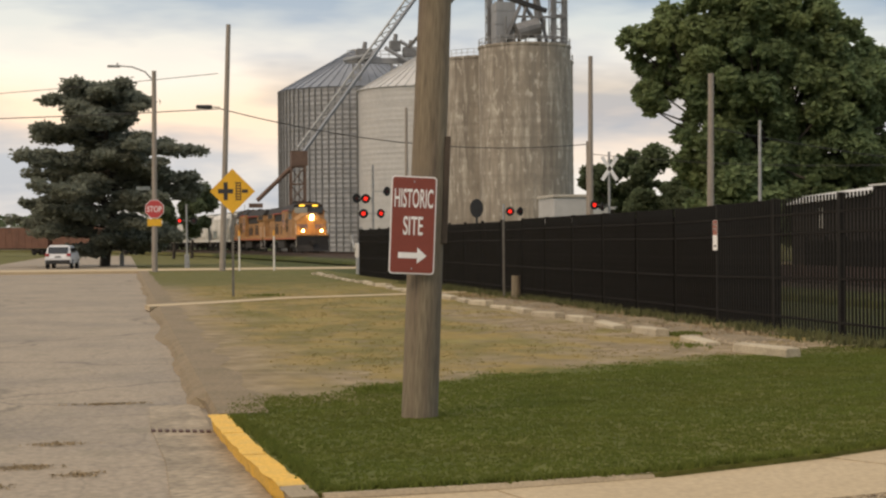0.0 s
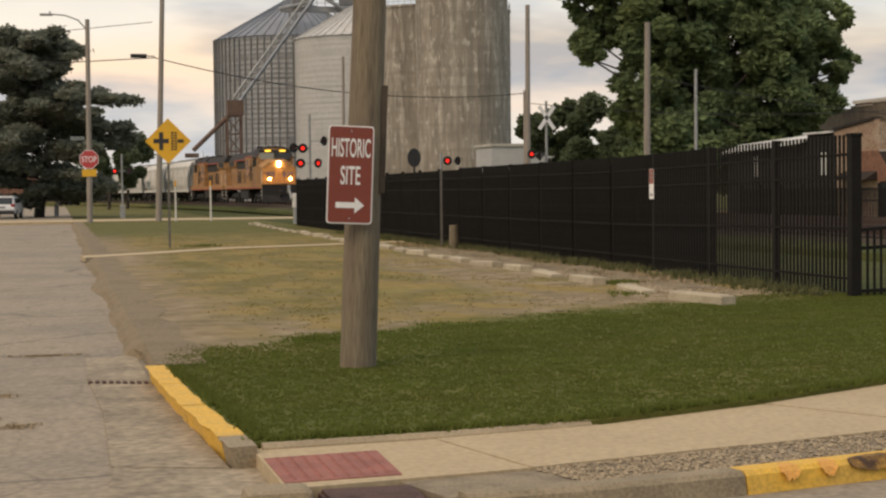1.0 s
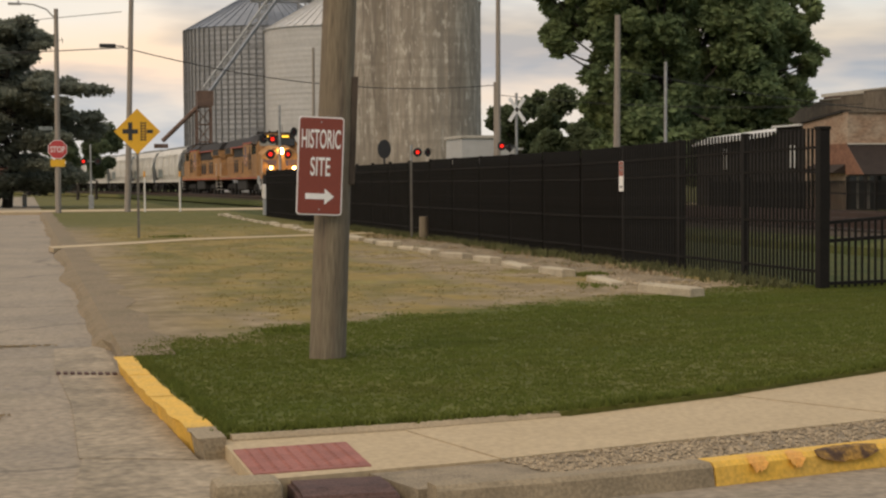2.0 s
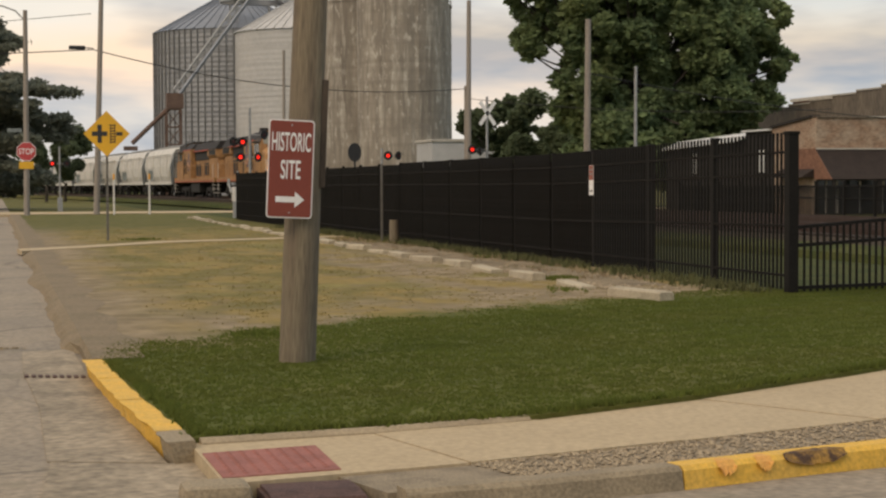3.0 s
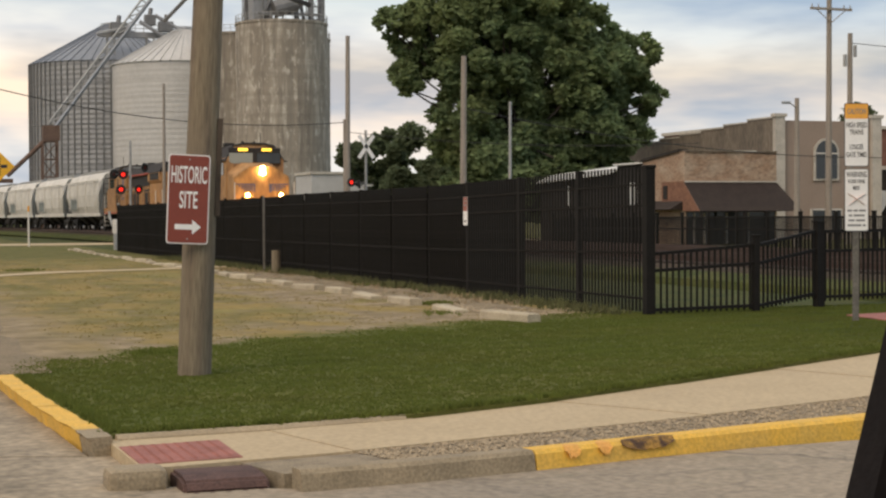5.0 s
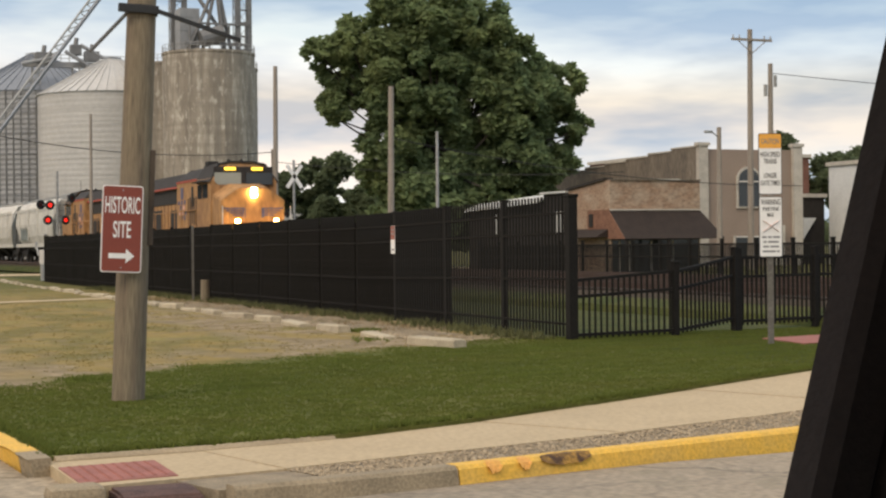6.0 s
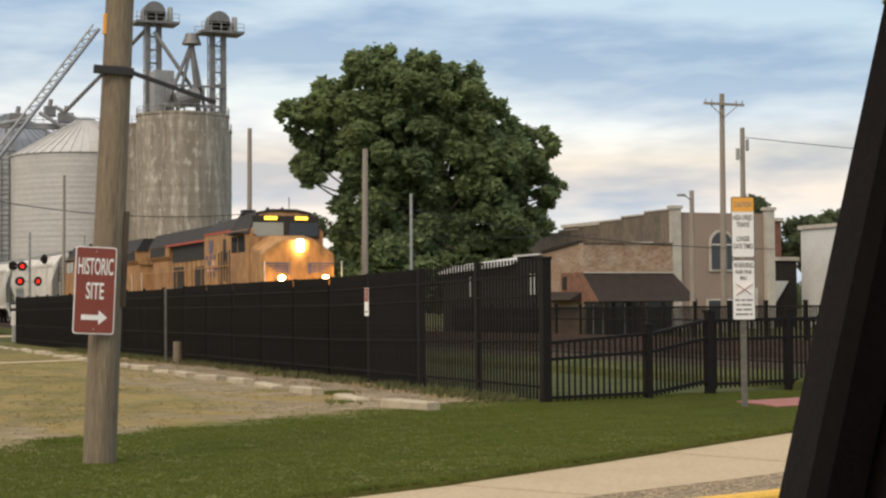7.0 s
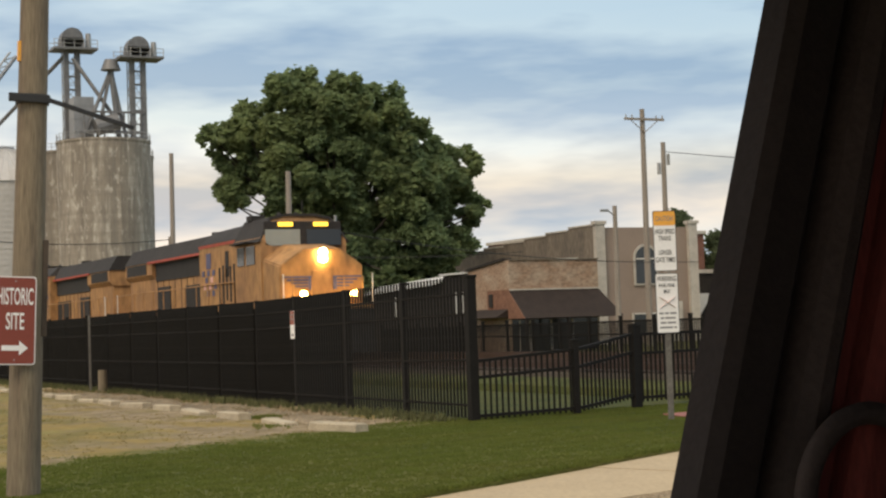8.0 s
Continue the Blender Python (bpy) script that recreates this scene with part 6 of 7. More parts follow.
def locomotive(label, lit):
    """A six-axle road diesel; its front end at local y = 0, facing -y."""
    top = thing("locomotive", label, "locomotive", group="locomotives")
    bm = B()
    box(bm, 0, 11.0, 1.45, 3.1, 21.2, 0.34, bevel=0.02)
    frame_part = part("frame", bm, M["loco_yellow"], top)
    bm = B()
    for s in (-1, 1):
        box(bm, s * 1.555, 11.0, 1.36, 0.012, 21.0, 0.09)
    part("sill_stripe", bm, M["loco_red"], frame_part, "red sill stripe")
    # pilot and plough
    bm = B()
    box(bm, 0, 0.55, 1.0, 3.0, 0.35, 1.1, bevel=0.03)
    v = [bm.verts.new(p) for p in ((-1.45, 0.38, 0.75), (1.45, 0.38, 0.75), (1.5, 0.30, 0.16), (0, -0.1, 0.16), (-1.5, 0.30, 0.16), (0, 0.1, 0.75))]
    for f in ((0, 4, 3, 5), (5, 3, 2, 1)):
        bm.faces.new([v[i] for i in f])
    part("pilot", bm, M["loco_dark"], top)
    bm = B()
    box(bm, 0, 0.15, 0.92, 0.35, 0.75, 0.4, bevel=0.05)
    part("coupler", bm, M["loco_dark"], top)
    bm = B()
    box(bm, 0, 0.42, 1.66, 3.05, 0.25, 0.12, bevel=0.02)
    part("anticlimber", bm, M["loco_yellow"], top)
    # nose: broad faceted front that leans back
    bm = B()
    ring0 = [(-1.42, 1.05, 1.62), (1.42, 1.05, 1.62), (1.42, 1.0, 2.98), (0.62, 0.92, 3.52), (-0.62, 0.92, 3.52), (-1.42, 1.0, 2.98)]
    ring1 = [(-1.46, 2.75, 1.62), (1.46, 2.75, 1.62), (1.46, 2.75, 3.30), (0.75, 2.75, 3.78), (-0.75, 2.75, 3.78), (-1.46, 2.75, 3.30)]
    a, b = [bm.verts.new(p) for p in ring0], [bm.verts.new(p) for p in ring1]
    bm.faces.new(a)
    for i in range(6):
        bm.faces.new((a[i], b[i], b[(i + 1) % 6], a[(i + 1) % 6]))
    bmesh.ops.recalc_face_normals(bm, faces=bm.faces[:])
    bmesh.ops.bevel(bm, geom=[e for e in bm.edges], offset=0.04, segments=2, affect="EDGES")
    nose = part("nose", bm, M["loco_yellow"], top)
    bm = B()
    box(bm, 0.0, 0.99, 2.25, 0.70, 0.05, 1.15, bevel=0.015)
    part("nose_door", bm, M["loco_yellow"], nose)
    # wing emblem as plain bars
    for s in (-1, 1):
        bm = B()
        for k in range(4):
            box(bm, s * (0.86 - 0.07 * k), 0.985, 2.62 - 0.10 * k, 0.98 - 0.14 * k, 0.02, 0.055)
        box(bm, s * 0.42, 0.965, 2.42, 0.12, 0.02, 0.42)
        part("emblem", bm, M["loco_blue"], nose, "faded blue wing-shaped bars")
    # cab
    bm = B()
    sec = [(-1.5, 1.62), (1.5, 1.62), (1.5, 3.98), (1.02, 4.62), (0.5, 4.72), (-0.5, 4.72), (-1.02, 4.62), (-1.5, 3.98)]
    a = [bm.verts.new((x, 2.55 + (0.32 if z > 4.2 else 0.0), z)) for x, z in sec]
    b = [bm.verts.new((x, 5.2, z)) for x, z in sec]
    bm.faces.new(a)
    bm.faces.new(b[::-1])
    for i in range(8):
        bm.faces.new((a[i], b[i], b[(i + 1) % 8], a[(i + 1) % 8]))
    bmesh.ops.recalc_face_normals(bm, faces=bm.faces[:])
    cab = part("cab", bm, M["loco_yellow"], top)
    bm = B()
    a = [(-1.58, 3.84), (-1.09, 4.67), (-0.5, 4.79), (0.5, 4.79), (1.09, 4.67), (1.58, 3.84), (1.5, 3.88), (1.02, 4.6), (0.5, 4.70), (-0.5, 4.70), (-1.02, 4.6), (-1.5, 3.88)]
    lo, hi = [bm.verts.new((x, 2.5 + (0.30 if z > 4.2 else 0.0), z)) for x, z in a], [bm.verts.new((x, 5.3, z)) for x, z in a]
    for i in range(12):
        bm.faces.new((lo[i], hi[i], hi[(i + 1) % 12], lo[(i + 1) % 12]))
    bm.faces.new(lo)
    bmesh.ops.recalc_face_normals(bm, faces=bm.faces[:])
    part("roof", bm, M["loco_grey"], cab)
    bm = B()
    box(bm, 0, 2.64, 4.12, 2.7, 0.12, 0.8, bevel=0.03)
    part("front_visor", bm, M["loco_grey"], cab)
    for s, mname in ((-1, "glass_pale"), (1, "glass_dark")):
        bm = B()
        box(bm, s * 0.72, 2.565, 3.98, 1.22, 0.03, 0.54, bevel=0.02)
        part("windshield", bm, M[mname], cab, "pale windshield, reflection put into its colour" if s < 0 else "")
        bm = B()
        box(bm, s * 0.62, 2.56, 4.42, 0.50, 0.06, 0.13)
        part("number_board", bm, M["numberboard" if lit else "glass_dark"], cab, "lit amber number board" if lit else "")
        bm = B()
        box(bm, s * 1.515, 3.55, 3.45, 0.03, 0.85, 0.62)
        box(bm, s * 1.515, 4.55, 3.45, 0.03, 0.7, 0.62)
        part("side_window", bm, M["glass_dark"], cab)
        bm = B()
        box(bm, s * 1.68, 3.9, 3.86, 0.36, 1.6, 0.04)
        part("sunshade", bm, M["loco_grey"], cab)
    for dz in (0, 0.21):
        bm = B()
        tube(bm, (0.0, 0.80, 3.20 + dz), (0.0, 0.98, 3.20 + dz), 0.125, 0.115, 16)
        part("headlight", bm, M["headlight" if lit else "glass_dark"], nose, "glowing headlight" if lit else "")
    for s in (-1, 1):
        bm = B()
        tube(bm, (s * 0.86, 0.34, 2.06), (s * 0.86, 0.5, 2.06), 0.10, 0.10, 14)
        part("ditch_light", bm, M["ditch" if lit else "glass_dark"], top, "glowing ditch light" if lit else "")
    for s in (-1, 1):
        bm = B()
        tube(bm, (s * 0.3, 4.4, 4.7), (s * 0.3, 4.0, 4.86), 0.05, 0.08, 8)
        part("horn", bm, M["loco_dark"], cab)
    bm = B()
    tube(bm, (0.8, 4.7, 4.6), (0.8, 4.7, 5.4), 0.02, 0.02, 5)
    part("aerial", bm, M["loco_dark"], cab)
    bm = B()
    box(bm, -0.9, 4.7, 4.75, 0.5, 0.5, 0.2, bevel=0.03)
    part("air_conditioner", bm, M["loco_dark"], cab)
    # long hood
    bm = B()
    box(bm, 0, 12.9, 2.75, 2.1, 15.4, 2.3, bevel=0.05)
    hood = part("hood", bm, M["loco_yellow"], top)
    bm = B()
    profile_pts = [(-1.25, 3.88), (-0.85, 4.52), (0.85, 4.52), (1.25, 3.88)]
    lo, hi = [bm.verts.new((x, 5.2, z)) for x, z in profile_pts], [bm.verts.new((x, 20.76, z)) for x, z in profile_pts]
    bm.faces.new(lo)
    bm.faces.new(hi[::-1])
    for i in range(4):
        bm.faces.new((lo[i], hi[i], hi[(i + 1) % 4], lo[(i + 1) % 4]))
    bmesh.ops.recalc_face_normals(bm, faces=bm.faces[:])
    part("hood_roof", bm, M["loco_grey"], hood, "dark grey roof")
    bm = B()
    box(bm, 0, 7.35, 2.85, 2.9, 4.2, 2.5, bevel=0.06)
    part("equipment_cabinet", bm, M["loco_yellow"], hood)
    for s in (-1, 1):
        bm = B()
        box(bm, s * 1.455, 6.2, 3.3, 0.03, 0.35, 0.9)
        part("louvre", bm, M["loco_dark"], hood)
        for k in range(5):
            bm = B()
            box(bm, s * 1.455, 5.45 + 0.4 * k, 2.6, 0.03, 0.15, 1.35 - 0.12 * (k % 3))
            part("louvre", bm, M["loco_dark"], hood)
        for y, z, ly, lz in ((13.0, 3.45, 7.0, 0.72), (11.0, 2.3, 2.8, 0.95), (15.4, 2.35, 1.8, 1.0)):
            bm = B()
            box(bm, s * 1.07, y, z, 0.04, ly, lz)
            part("grille", bm, M["loco_dark"], hood, "dark intake grille")
    for s in (-1, 1):
        bm = B()
        box(bm, s * 1.265, 11.2, 3.86, 0.03, 11.8, 0.09)
        part("roof_stripe", bm, M["loco_red"], hood, "red stripe under the roof")
        bm = B()
        box(bm, s * 1.46, 7.35, 4.03, 0.03, 4.1, 0.09)
        part("roof_stripe", bm, M["loco_red"], hood)
    bm = B()
    a = [bm.verts.new((x, y, z)) for x, y, z in ((-1.45, 5.25, 4.1), (1.45, 5.25, 4.1), (1.45, 9.45, 4.1), (-1.45, 9.45, 4.1), (-0.9, 5.25, 4.62), (0.9, 5.25, 4.62), (0.9, 9.2, 4.58), (-0.9, 9.2, 4.58))]
    for f in ((0, 1, 5, 4), (1, 2, 6, 5), (2, 3, 7, 6), (3, 0, 4, 7), (4, 5, 6, 7)):
        bm.faces.new([a[i] for i in f])
    part("cabinet_roof", bm, M["loco_grey"], hood)
    for y in (8.2, 10.4, 12.6, 14.8, 18.0):
        bm = B()
        box(bm, 0, y, 4.46, 1.0, 1.3, 0.22, bevel=0.05)
        part("roof_hatch", bm, M["loco_grey"], hood)
    bm = B()
    tube(bm, (0, 11.5, 4.3), (0, 11.5, 4.75), 0.3, 0.28, 12)
    part("exhaust_stack", bm, M["loco_grey"], hood)
    for s in (-1, 1):
        for k in range(9):
            bm = B()
            box(bm, s * 1.055, 9.8 + 0.82 * k, 2.6, 0.02, 0.03, 1.7)
            part("door_seam", bm, M["loco_dark"], hood)
    # flared radiator at the rear
    bm = B()
    sec = [(-1.06, 3.2), (-1.22, 3.38), (-1.22, 3.87), (-0.5, 3.9), (0.5, 3.9), (1.22, 3.87), (1.22, 3.38), (1.06, 3.2)]
    lo, hi = [bm.verts.new((x, 16.6, z)) for x, z in sec], [bm.verts.new((x, 20.7, z)) for x, z in sec]
    bm.faces.new(lo)
    bm.faces.new(hi[::-1])
    for i in range(8):
        bm.faces.new((lo[i], hi[i], hi[(i + 1) % 8], lo[(i + 1) % 8]))
    bmesh.ops.recalc_face_normals(bm, faces=bm.faces[:])
    rad = part("radiator", bm, M["loco_yellow"], hood, "flared radiator housing")
    for s in (-1, 1):
        bm = B()
        box(bm, s * 1.225, 18.9, 3.63, 0.03, 3.0, 0.42)
        part("radiator_grille", bm, M["loco_dark"], rad)
    # flag panel as plain patches
    for s in (-1, 1):
        for i in range(4):
            for j in range(5):
                if (i + j) % 2:
                    bm = B()
                    box(bm, s * 1.458, 7.5 + 0.3 * j + 0.08 * i, 2.35 + 0.24 * i, 0.02, 0.27, 0.2)
                    part("flag_patch", bm, M["pink_ink"] if (i * j) % 3 else M["loco_blue"], hood, "faded flag patch")
        bm = B()
        box(bm, s * 1.458, 8.3, 3.5, 0.02, 0.5, 0.55)
        part("flag_patch", bm, M["loco_blue"], hood)
    # fuel tank, handrails, steps
    bm = B()
    box(bm, 0, 10.9, 0.85, 2.7, 4.6, 0.85, bevel=0.15)
    part("fuel_tank", bm, M["loco_dark"], top)
    for s in (-1, 1):
        bm = B()
        tube(bm, (s * 1.5, 5.3, 2.65), (s * 1.5, 21.3, 2.65), 0.022, 0.022, 6)
        for k in range(12):
            y = 5.4 + 1.44 * k
            tube(bm, (s * 1.5, y, 1.6), (s * 1.5, y, 2.65), 0.02, 0.02, 6)
        part("handrail", bm, M["loco_yellow"], top)
        for yy in (0.75, 21.3):
            bm = B()
            for k in range(4):
                box(bm, s * 1.42, yy, 0.45 + 0.3 * k, 0.3, 0.35, 0.03)
            tube(bm, (s * 1.52, yy - 0.3, 0.6), (s * 1.52, yy - 0.3, 2.7), 0.022, 0.022, 6)
            part("steps", bm, M["loco_white"], top)
    for x in (-1.2, -0.55, 0.55, 1.2):
        bm = B()
        tube(bm, (x, 0.5, 1.7), (x, 0.5, 2.6), 0.02, 0.02, 6)
        part("front_rail", bm, M["loco_yellow"], top)
    bogie(top, 4.2, (-1.9, 0, 1.9))
    bogie(top, 17.6, (-1.9, 0, 1.9))
    return top


def hopper_car(label, material):
    """A covered hopper, 17.6 m over its couplers, its near end at local y = 0."""
    top = thing("hopper_car", label, "hopper car", group="hopper cars")
    bm = B()
    sec = [(-1.28, 1.15), (-1.55, 1.9), (-1.6, 2.8), (-1.5, 3.7), (-1.05, 4.35), (-0.5, 4.55), (0.5, 4.55), (1.05, 4.35), (1.5, 3.7), (1.6, 2.8), (1.55, 1.9), (1.28, 1.15)]
    rings = []
    for y, inset in ((0.9, 0.9), (2.6, 0.0), (15.0, 0.0), (16.7, 0.9)):
        rings.append([bm.verts.new((x, y if z > 2.6 or not inset else y + (1.5 if y < 5 else -1.5), z)) for x, z in sec])
    for p, q in zip(rings, rings[1:]):
        for i in range(12):
            bm.faces.new((p[i], q[i], q[(i + 1) % 12], p[(i + 1) % 12]))
    bm.faces.new(rings[0][::-1])
    bm.faces.new(rings[-1])
    bmesh.ops.recalc_face_normals(bm, faces=bm.faces[:])
    body = part("body", bm, material, top)
    for s in (-1, 1):
        for k in range(4):
            bm = B()
            box(bm, s * 1.62, 2.7 + 4.05 * k, 2.75, 0.05, 0.12, 2.4)
            part("side_post", bm, material, body)
        bm = B()
        box(bm, s * 1.58, 8.8, 3.85, 0.06, 15.6, 0.14)
        part("top_sill", bm, material, body)
        bm = B()
        box(bm, s * 1.5, 8.8, 1.25, 0.1, 16.0, 0.25)
        part("side_sill", bm, material, body)
    bm = B()
    box(bm, 0, 8.8, 4.62, 1.1, 14.5, 0.12)
    for k in range(8):
        box(bm, 0, 2.6 + 1.75 * k, 4.7, 0.7, 1.2, 0.14)
    part("hatches", bm, M["steel"], body)
    for k in range(3):
        bm = B()
        v = [bm.verts.new(p) for p in ((-1.2, 3.0 + 4.1 * k, 1.2), (1.2, 3.0 + 4.1 * k, 1.2), (1.2, 6.4 + 4.1 * k, 1.2), (-1.2, 6.4 + 4.1 * k, 1.2), (-0.4, 4.4 + 4.1 * k, 0.45), (0.4, 4.4 + 4.1 * k, 0.45), (0.4, 5.0 + 4.1 * k, 0.45), (-0.4, 5.0 + 4.1 * k, 0.45))]
        for f in ((0, 1, 5, 4), (1, 2, 6, 5), (2, 3, 7, 6), (3, 0, 4, 7), (4, 5, 6, 7)):
            bm.faces.new([v[i] for i in f])
        part("discharge_bay", bm, M["loco_dark"], top)
    for s in (-1, 1):
        bm = B()
        for k in range(6):
            box(bm, s * 1.625, 11.2 + 0.55 * k, 2.0 + 0.12 * (k % 2), 0.02, 0.42, 0.9)
        part("graffiti", bm, M["graffiti"], body, "dark sprayed graffiti patches")
    for y in (0.35, 17.2):
        bm = B()
        box(bm, 0, y, 1.0, 2.6, 0.7, 0.3)
        for s in (-1, 1):
            tube(bm, (s * 1.3, y, 1.0), (s * 1.3, y, 4.0), 0.03, 0.03, 6)
            for k in range(7):
                tube(bm, (s * 1.3, y, 1.3 + 0.38 * k), (s * 0.9, y, 1.3 + 0.38 * k), 0.02, 0.02, 5)
        part("end_ladder", bm, M["loco_dark"], top)
    bogie(top, 2.1, (-0.88, 0.88))
    bogie(top, 15.4, (-0.88, 0.88))
    return top


lead = locomotive("weathered yellow lead locomotive with lit headlights", True)
second = locomotive("weathered yellow second locomotive coupled behind the first", False)
train = [(lead, 0.0), (second, 22.4)]
first_car = hopper_car("dusty white covered hopper wagon behind the locomotives", M["hopper"])
train.append((first_car, 44.8))
for i in range(1, 12):
    train.append((copy_thing(first_car, Matrix()), 44.8 + 17.8 * i))

# wagons standing on a siding far to the left
def boxcar(x, y, heading, material, label):
    top = thing("boxcar", label, "railway wagon", pose(x, y, 0, 0, 0, heading), group="standing wagons")
    bm = B()
    box(bm, 0, 0, 2.6, 3.0, 15.5, 3.1, bevel=0.05)
    part("body", bm, material, top)
    bm = B()
    box(bm, 0, 0, 2.6, 0.06, 0.1, 2.9)
    me = mesh_of("rib", bm, material)
    for s in (-1, 1):
        for k in range(13):
            piece("rib", me, top, pose(s * 1.52, -7.2 + 1.2 * k, 0))
    bm = B()
    box(bm, 0, 0, 4.2, 3.1, 15.7, 0.12)
    part("roof", bm, M["steel"], top)
    bogie(top, -5.6, (-0.88, 0.88))
    bogie(top, 5.6, (-0.88, 0.88))


for i in range(-2, 3):
    boxcar(-30 + i * 13.4, 262 - i * 9.5, 55, M["brown_car"], "brown boxcar standing on a far siding")


# ---- white car on the street ----
def suv():
    top = thing("white_car", "white hatchback car seen from behind on the street", "car", pose(-4.3, 118, ROAD, 0, 0, -6))
    bm = B()
    side = [(-2.25, 0.35), (-2.3, 0.75), (-2.2, 1.05), (-1.9, 1.55), (-1.55, 1.66), (0.4, 1.64), (1.2, 1.12), (2.1, 0.98), (2.3, 0.7), (2.25, 0.35)]
    profile(bm, side, -0.9, 0.9)
    for v in bm.verts:
        if v.co.z > 1.3:
            v.co.x *= 0.80
    bmesh.ops.bevel(bm, geom=[e for e in bm.edges if abs(abs(e.verts[0].co.x) - abs(e.verts[1].co.x)) < 0.3 and e.verts[0].co.x * e.verts[1].co.x > 0], offset=0.08, segments=2, affect="EDGES")
    part("body", bm, M["car_white"], top)
    bm = B()
    box(bm, 0, 0, 0, 1.36, 0.06, 0.50, pose(0, -2.09, 1.30, -31, 0, 0), bevel=0.02)
    part("rear_window", bm, M["glass_dark"], top)
    for s in (-1, 1):
        bm = B()
        box(bm, s * 0.74, -2.26, 0.98, 0.28, 0.1, 0.2, bevel=0.03)
        part("tail_light", bm, M["tail"], top)
        bm = B()
        box(bm, s * 0.82, -0.5, 1.30, 0.12, 2.2, 0.32)
        part("side_window", bm, M["glass_dark"], top)
        for y in (-1.4, 1.4):
            bm = B()
            tube(bm, (s * 0.72, y, 0.34), (s * 0.92, y, 0.34), 0.34, 0.34, 20)
            wl_ = part("tyre", bm, M["tyre"], top)
            bm = B()
            tube(bm, (s * 0.90, y, 0.34), (s * 0.93, y, 0.34), 0.2, 0.2, 14)
            part("rim", bm, M["steel"], wl_)
    bm = B()
    box(bm, 0, -2.3, 0.48, 1.7, 0.12, 0.28, bevel=0.04)
    part("bumper", bm, M["black"], top)
    bm = B()
    box(bm, 0, -2.31, 0.85, 0.4, 0.03, 0.12)
    part("plate", bm, M["grey_ink"], top)
    return top


white_car = suv()


# ---- the car that the view is from: pillar, trim and seat edge ----
def car_pillar():
    top = thing("car_interior", "black car door pillar, roof lining and dark red lining", "car interior", pose(0.008, -1.2, ROAD))

    def strip(name, x0, x1, z0, z1, lean, y, depth, material, label=""):
        """An upright trim strip that leans with the door pillar."""
        bm = B()
        n = 12
        rows = []
        for i in range(n + 1):
            z = z0 + (z1 - z0) * i / n
            o = lean * (z - 1.67)
            rows.append([bm.verts.new(p) for p in ((x0 + o, y, z), (x0 + o + 0.004, y - depth, z), (x0 + o + 0.012, y - depth - 0.008, z), (x1 + o - 0.012, y - depth - 0.008, z), (x1 + o - 0.004, y - depth, z), (x1 + o, y, z))])
        for p, q in zip(rows, rows[1:]):
            for k in range(6):
                bm.faces.new((p[k], p[(k + 1) % 6], q[(k + 1) % 6], q[k]))
        bm.faces.new(rows[0])
        bm.faces.new(rows[-1][::-1])
        bmesh.ops.recalc_face_normals(bm, faces=bm.faces[:])
        return part(name, bm, material, top, label)

    strip("pillar", -0.062, -0.012, 0.2, 1.95, 0.28, 0.0, 0.02, M["interior"])
    strip("weather_strip", -0.014, 0.018, 0.2, 1.95, 0.28, -0.005, 0.030, M["interior_grey"])
    strip("pillar_trim", 0.016, 0.032, 0.2, 1.95, 0.28, 0.0, 0.02, M["interior_red"], "dark red trim")
    strip("inner_trim", 0.028, 0.066, 0.2, 1.95, 0.29, -0.005, 0.034, M["interior_red"], "dark red trim")
    strip("door_lining", 0.060, 1.1, 0.2, 1.95, 0.29, 0.0, 0.02, M["interior_red"], "dark red lining")
    # unseen roof, panels and floor, added to keep sky light off the pillar
    bm = B()
    box(bm, 0.0, -1.0, 1.98, 2.8, 2.3, 0.06, bevel=0.02)
    part("roof_lining", bm, M["interior_grey"], top)
    bm = B()
    box(bm, -0.2, 0.05, 0.72, 2.6, 0.1, 1.2, bevel=0.03)
    part("door_panel", bm, M["interior"], top)
    bm = B()
    box(bm, 1.35, -1.0, 1.05, 0.08, 2.2, 1.85, bevel=0.02)
    part("rear_panel", bm, M["interior"], top)
    bm = B()
    box(bm, 0.0, -2.1, 0.9, 2.7, 0.08, 1.5, bevel=0.02)
    part("far_door", bm, M["interior"], top)
    bm = B()
    box(bm, 0.0, -1.0, 0.22, 2.7, 2.2, 0.08)
    part("floor_pan", bm, M["interior"], top)
    for x in (-1.2, 1.2):
        for y in (-1.9, -0.1):
            bm = B()
            tube(bm, (x, y - 0.1, 0.32), (x, y + 0.1, 0.32), 0.32, 0.32, 20)
            part("tyre", bm, M["tyre"], top)
    line = [Vector((-0.10, -0.06, 1.30))] + [Vector((-0.008 + 0.045 * math.cos(radians(200 - 7.5 * k)), -0.06, 1.525 + 0.05 * math.sin(radians(200 - 7.5 * k)))) for k in range(28)]
    bm = B()
    rings = []
    for k, q in enumerate(line):
        d = (line[min(k + 1, len(line) - 1)] - line[max(k - 1, 0)]).normalized()
        u = Vector((0, 1, 0))
        w = d.cross(u)
        rings.append([bm.verts.new(q + (u * math.cos(radians(30 * e)) + w * math.sin(radians(30 * e))) * 0.0065) for e in range(12)])
    for p, q in zip(rings, rings[1:]):
        for e in range(12):
            bm.faces.new((p[e], p[(e + 1) % 12], q[(e + 1) % 12], q[e]))
    bm.faces.new(rings[0])
    bm.faces.new(rings[-1][::-1])
    bmesh.ops.recalc_face_normals(bm, faces=bm.faces[:])
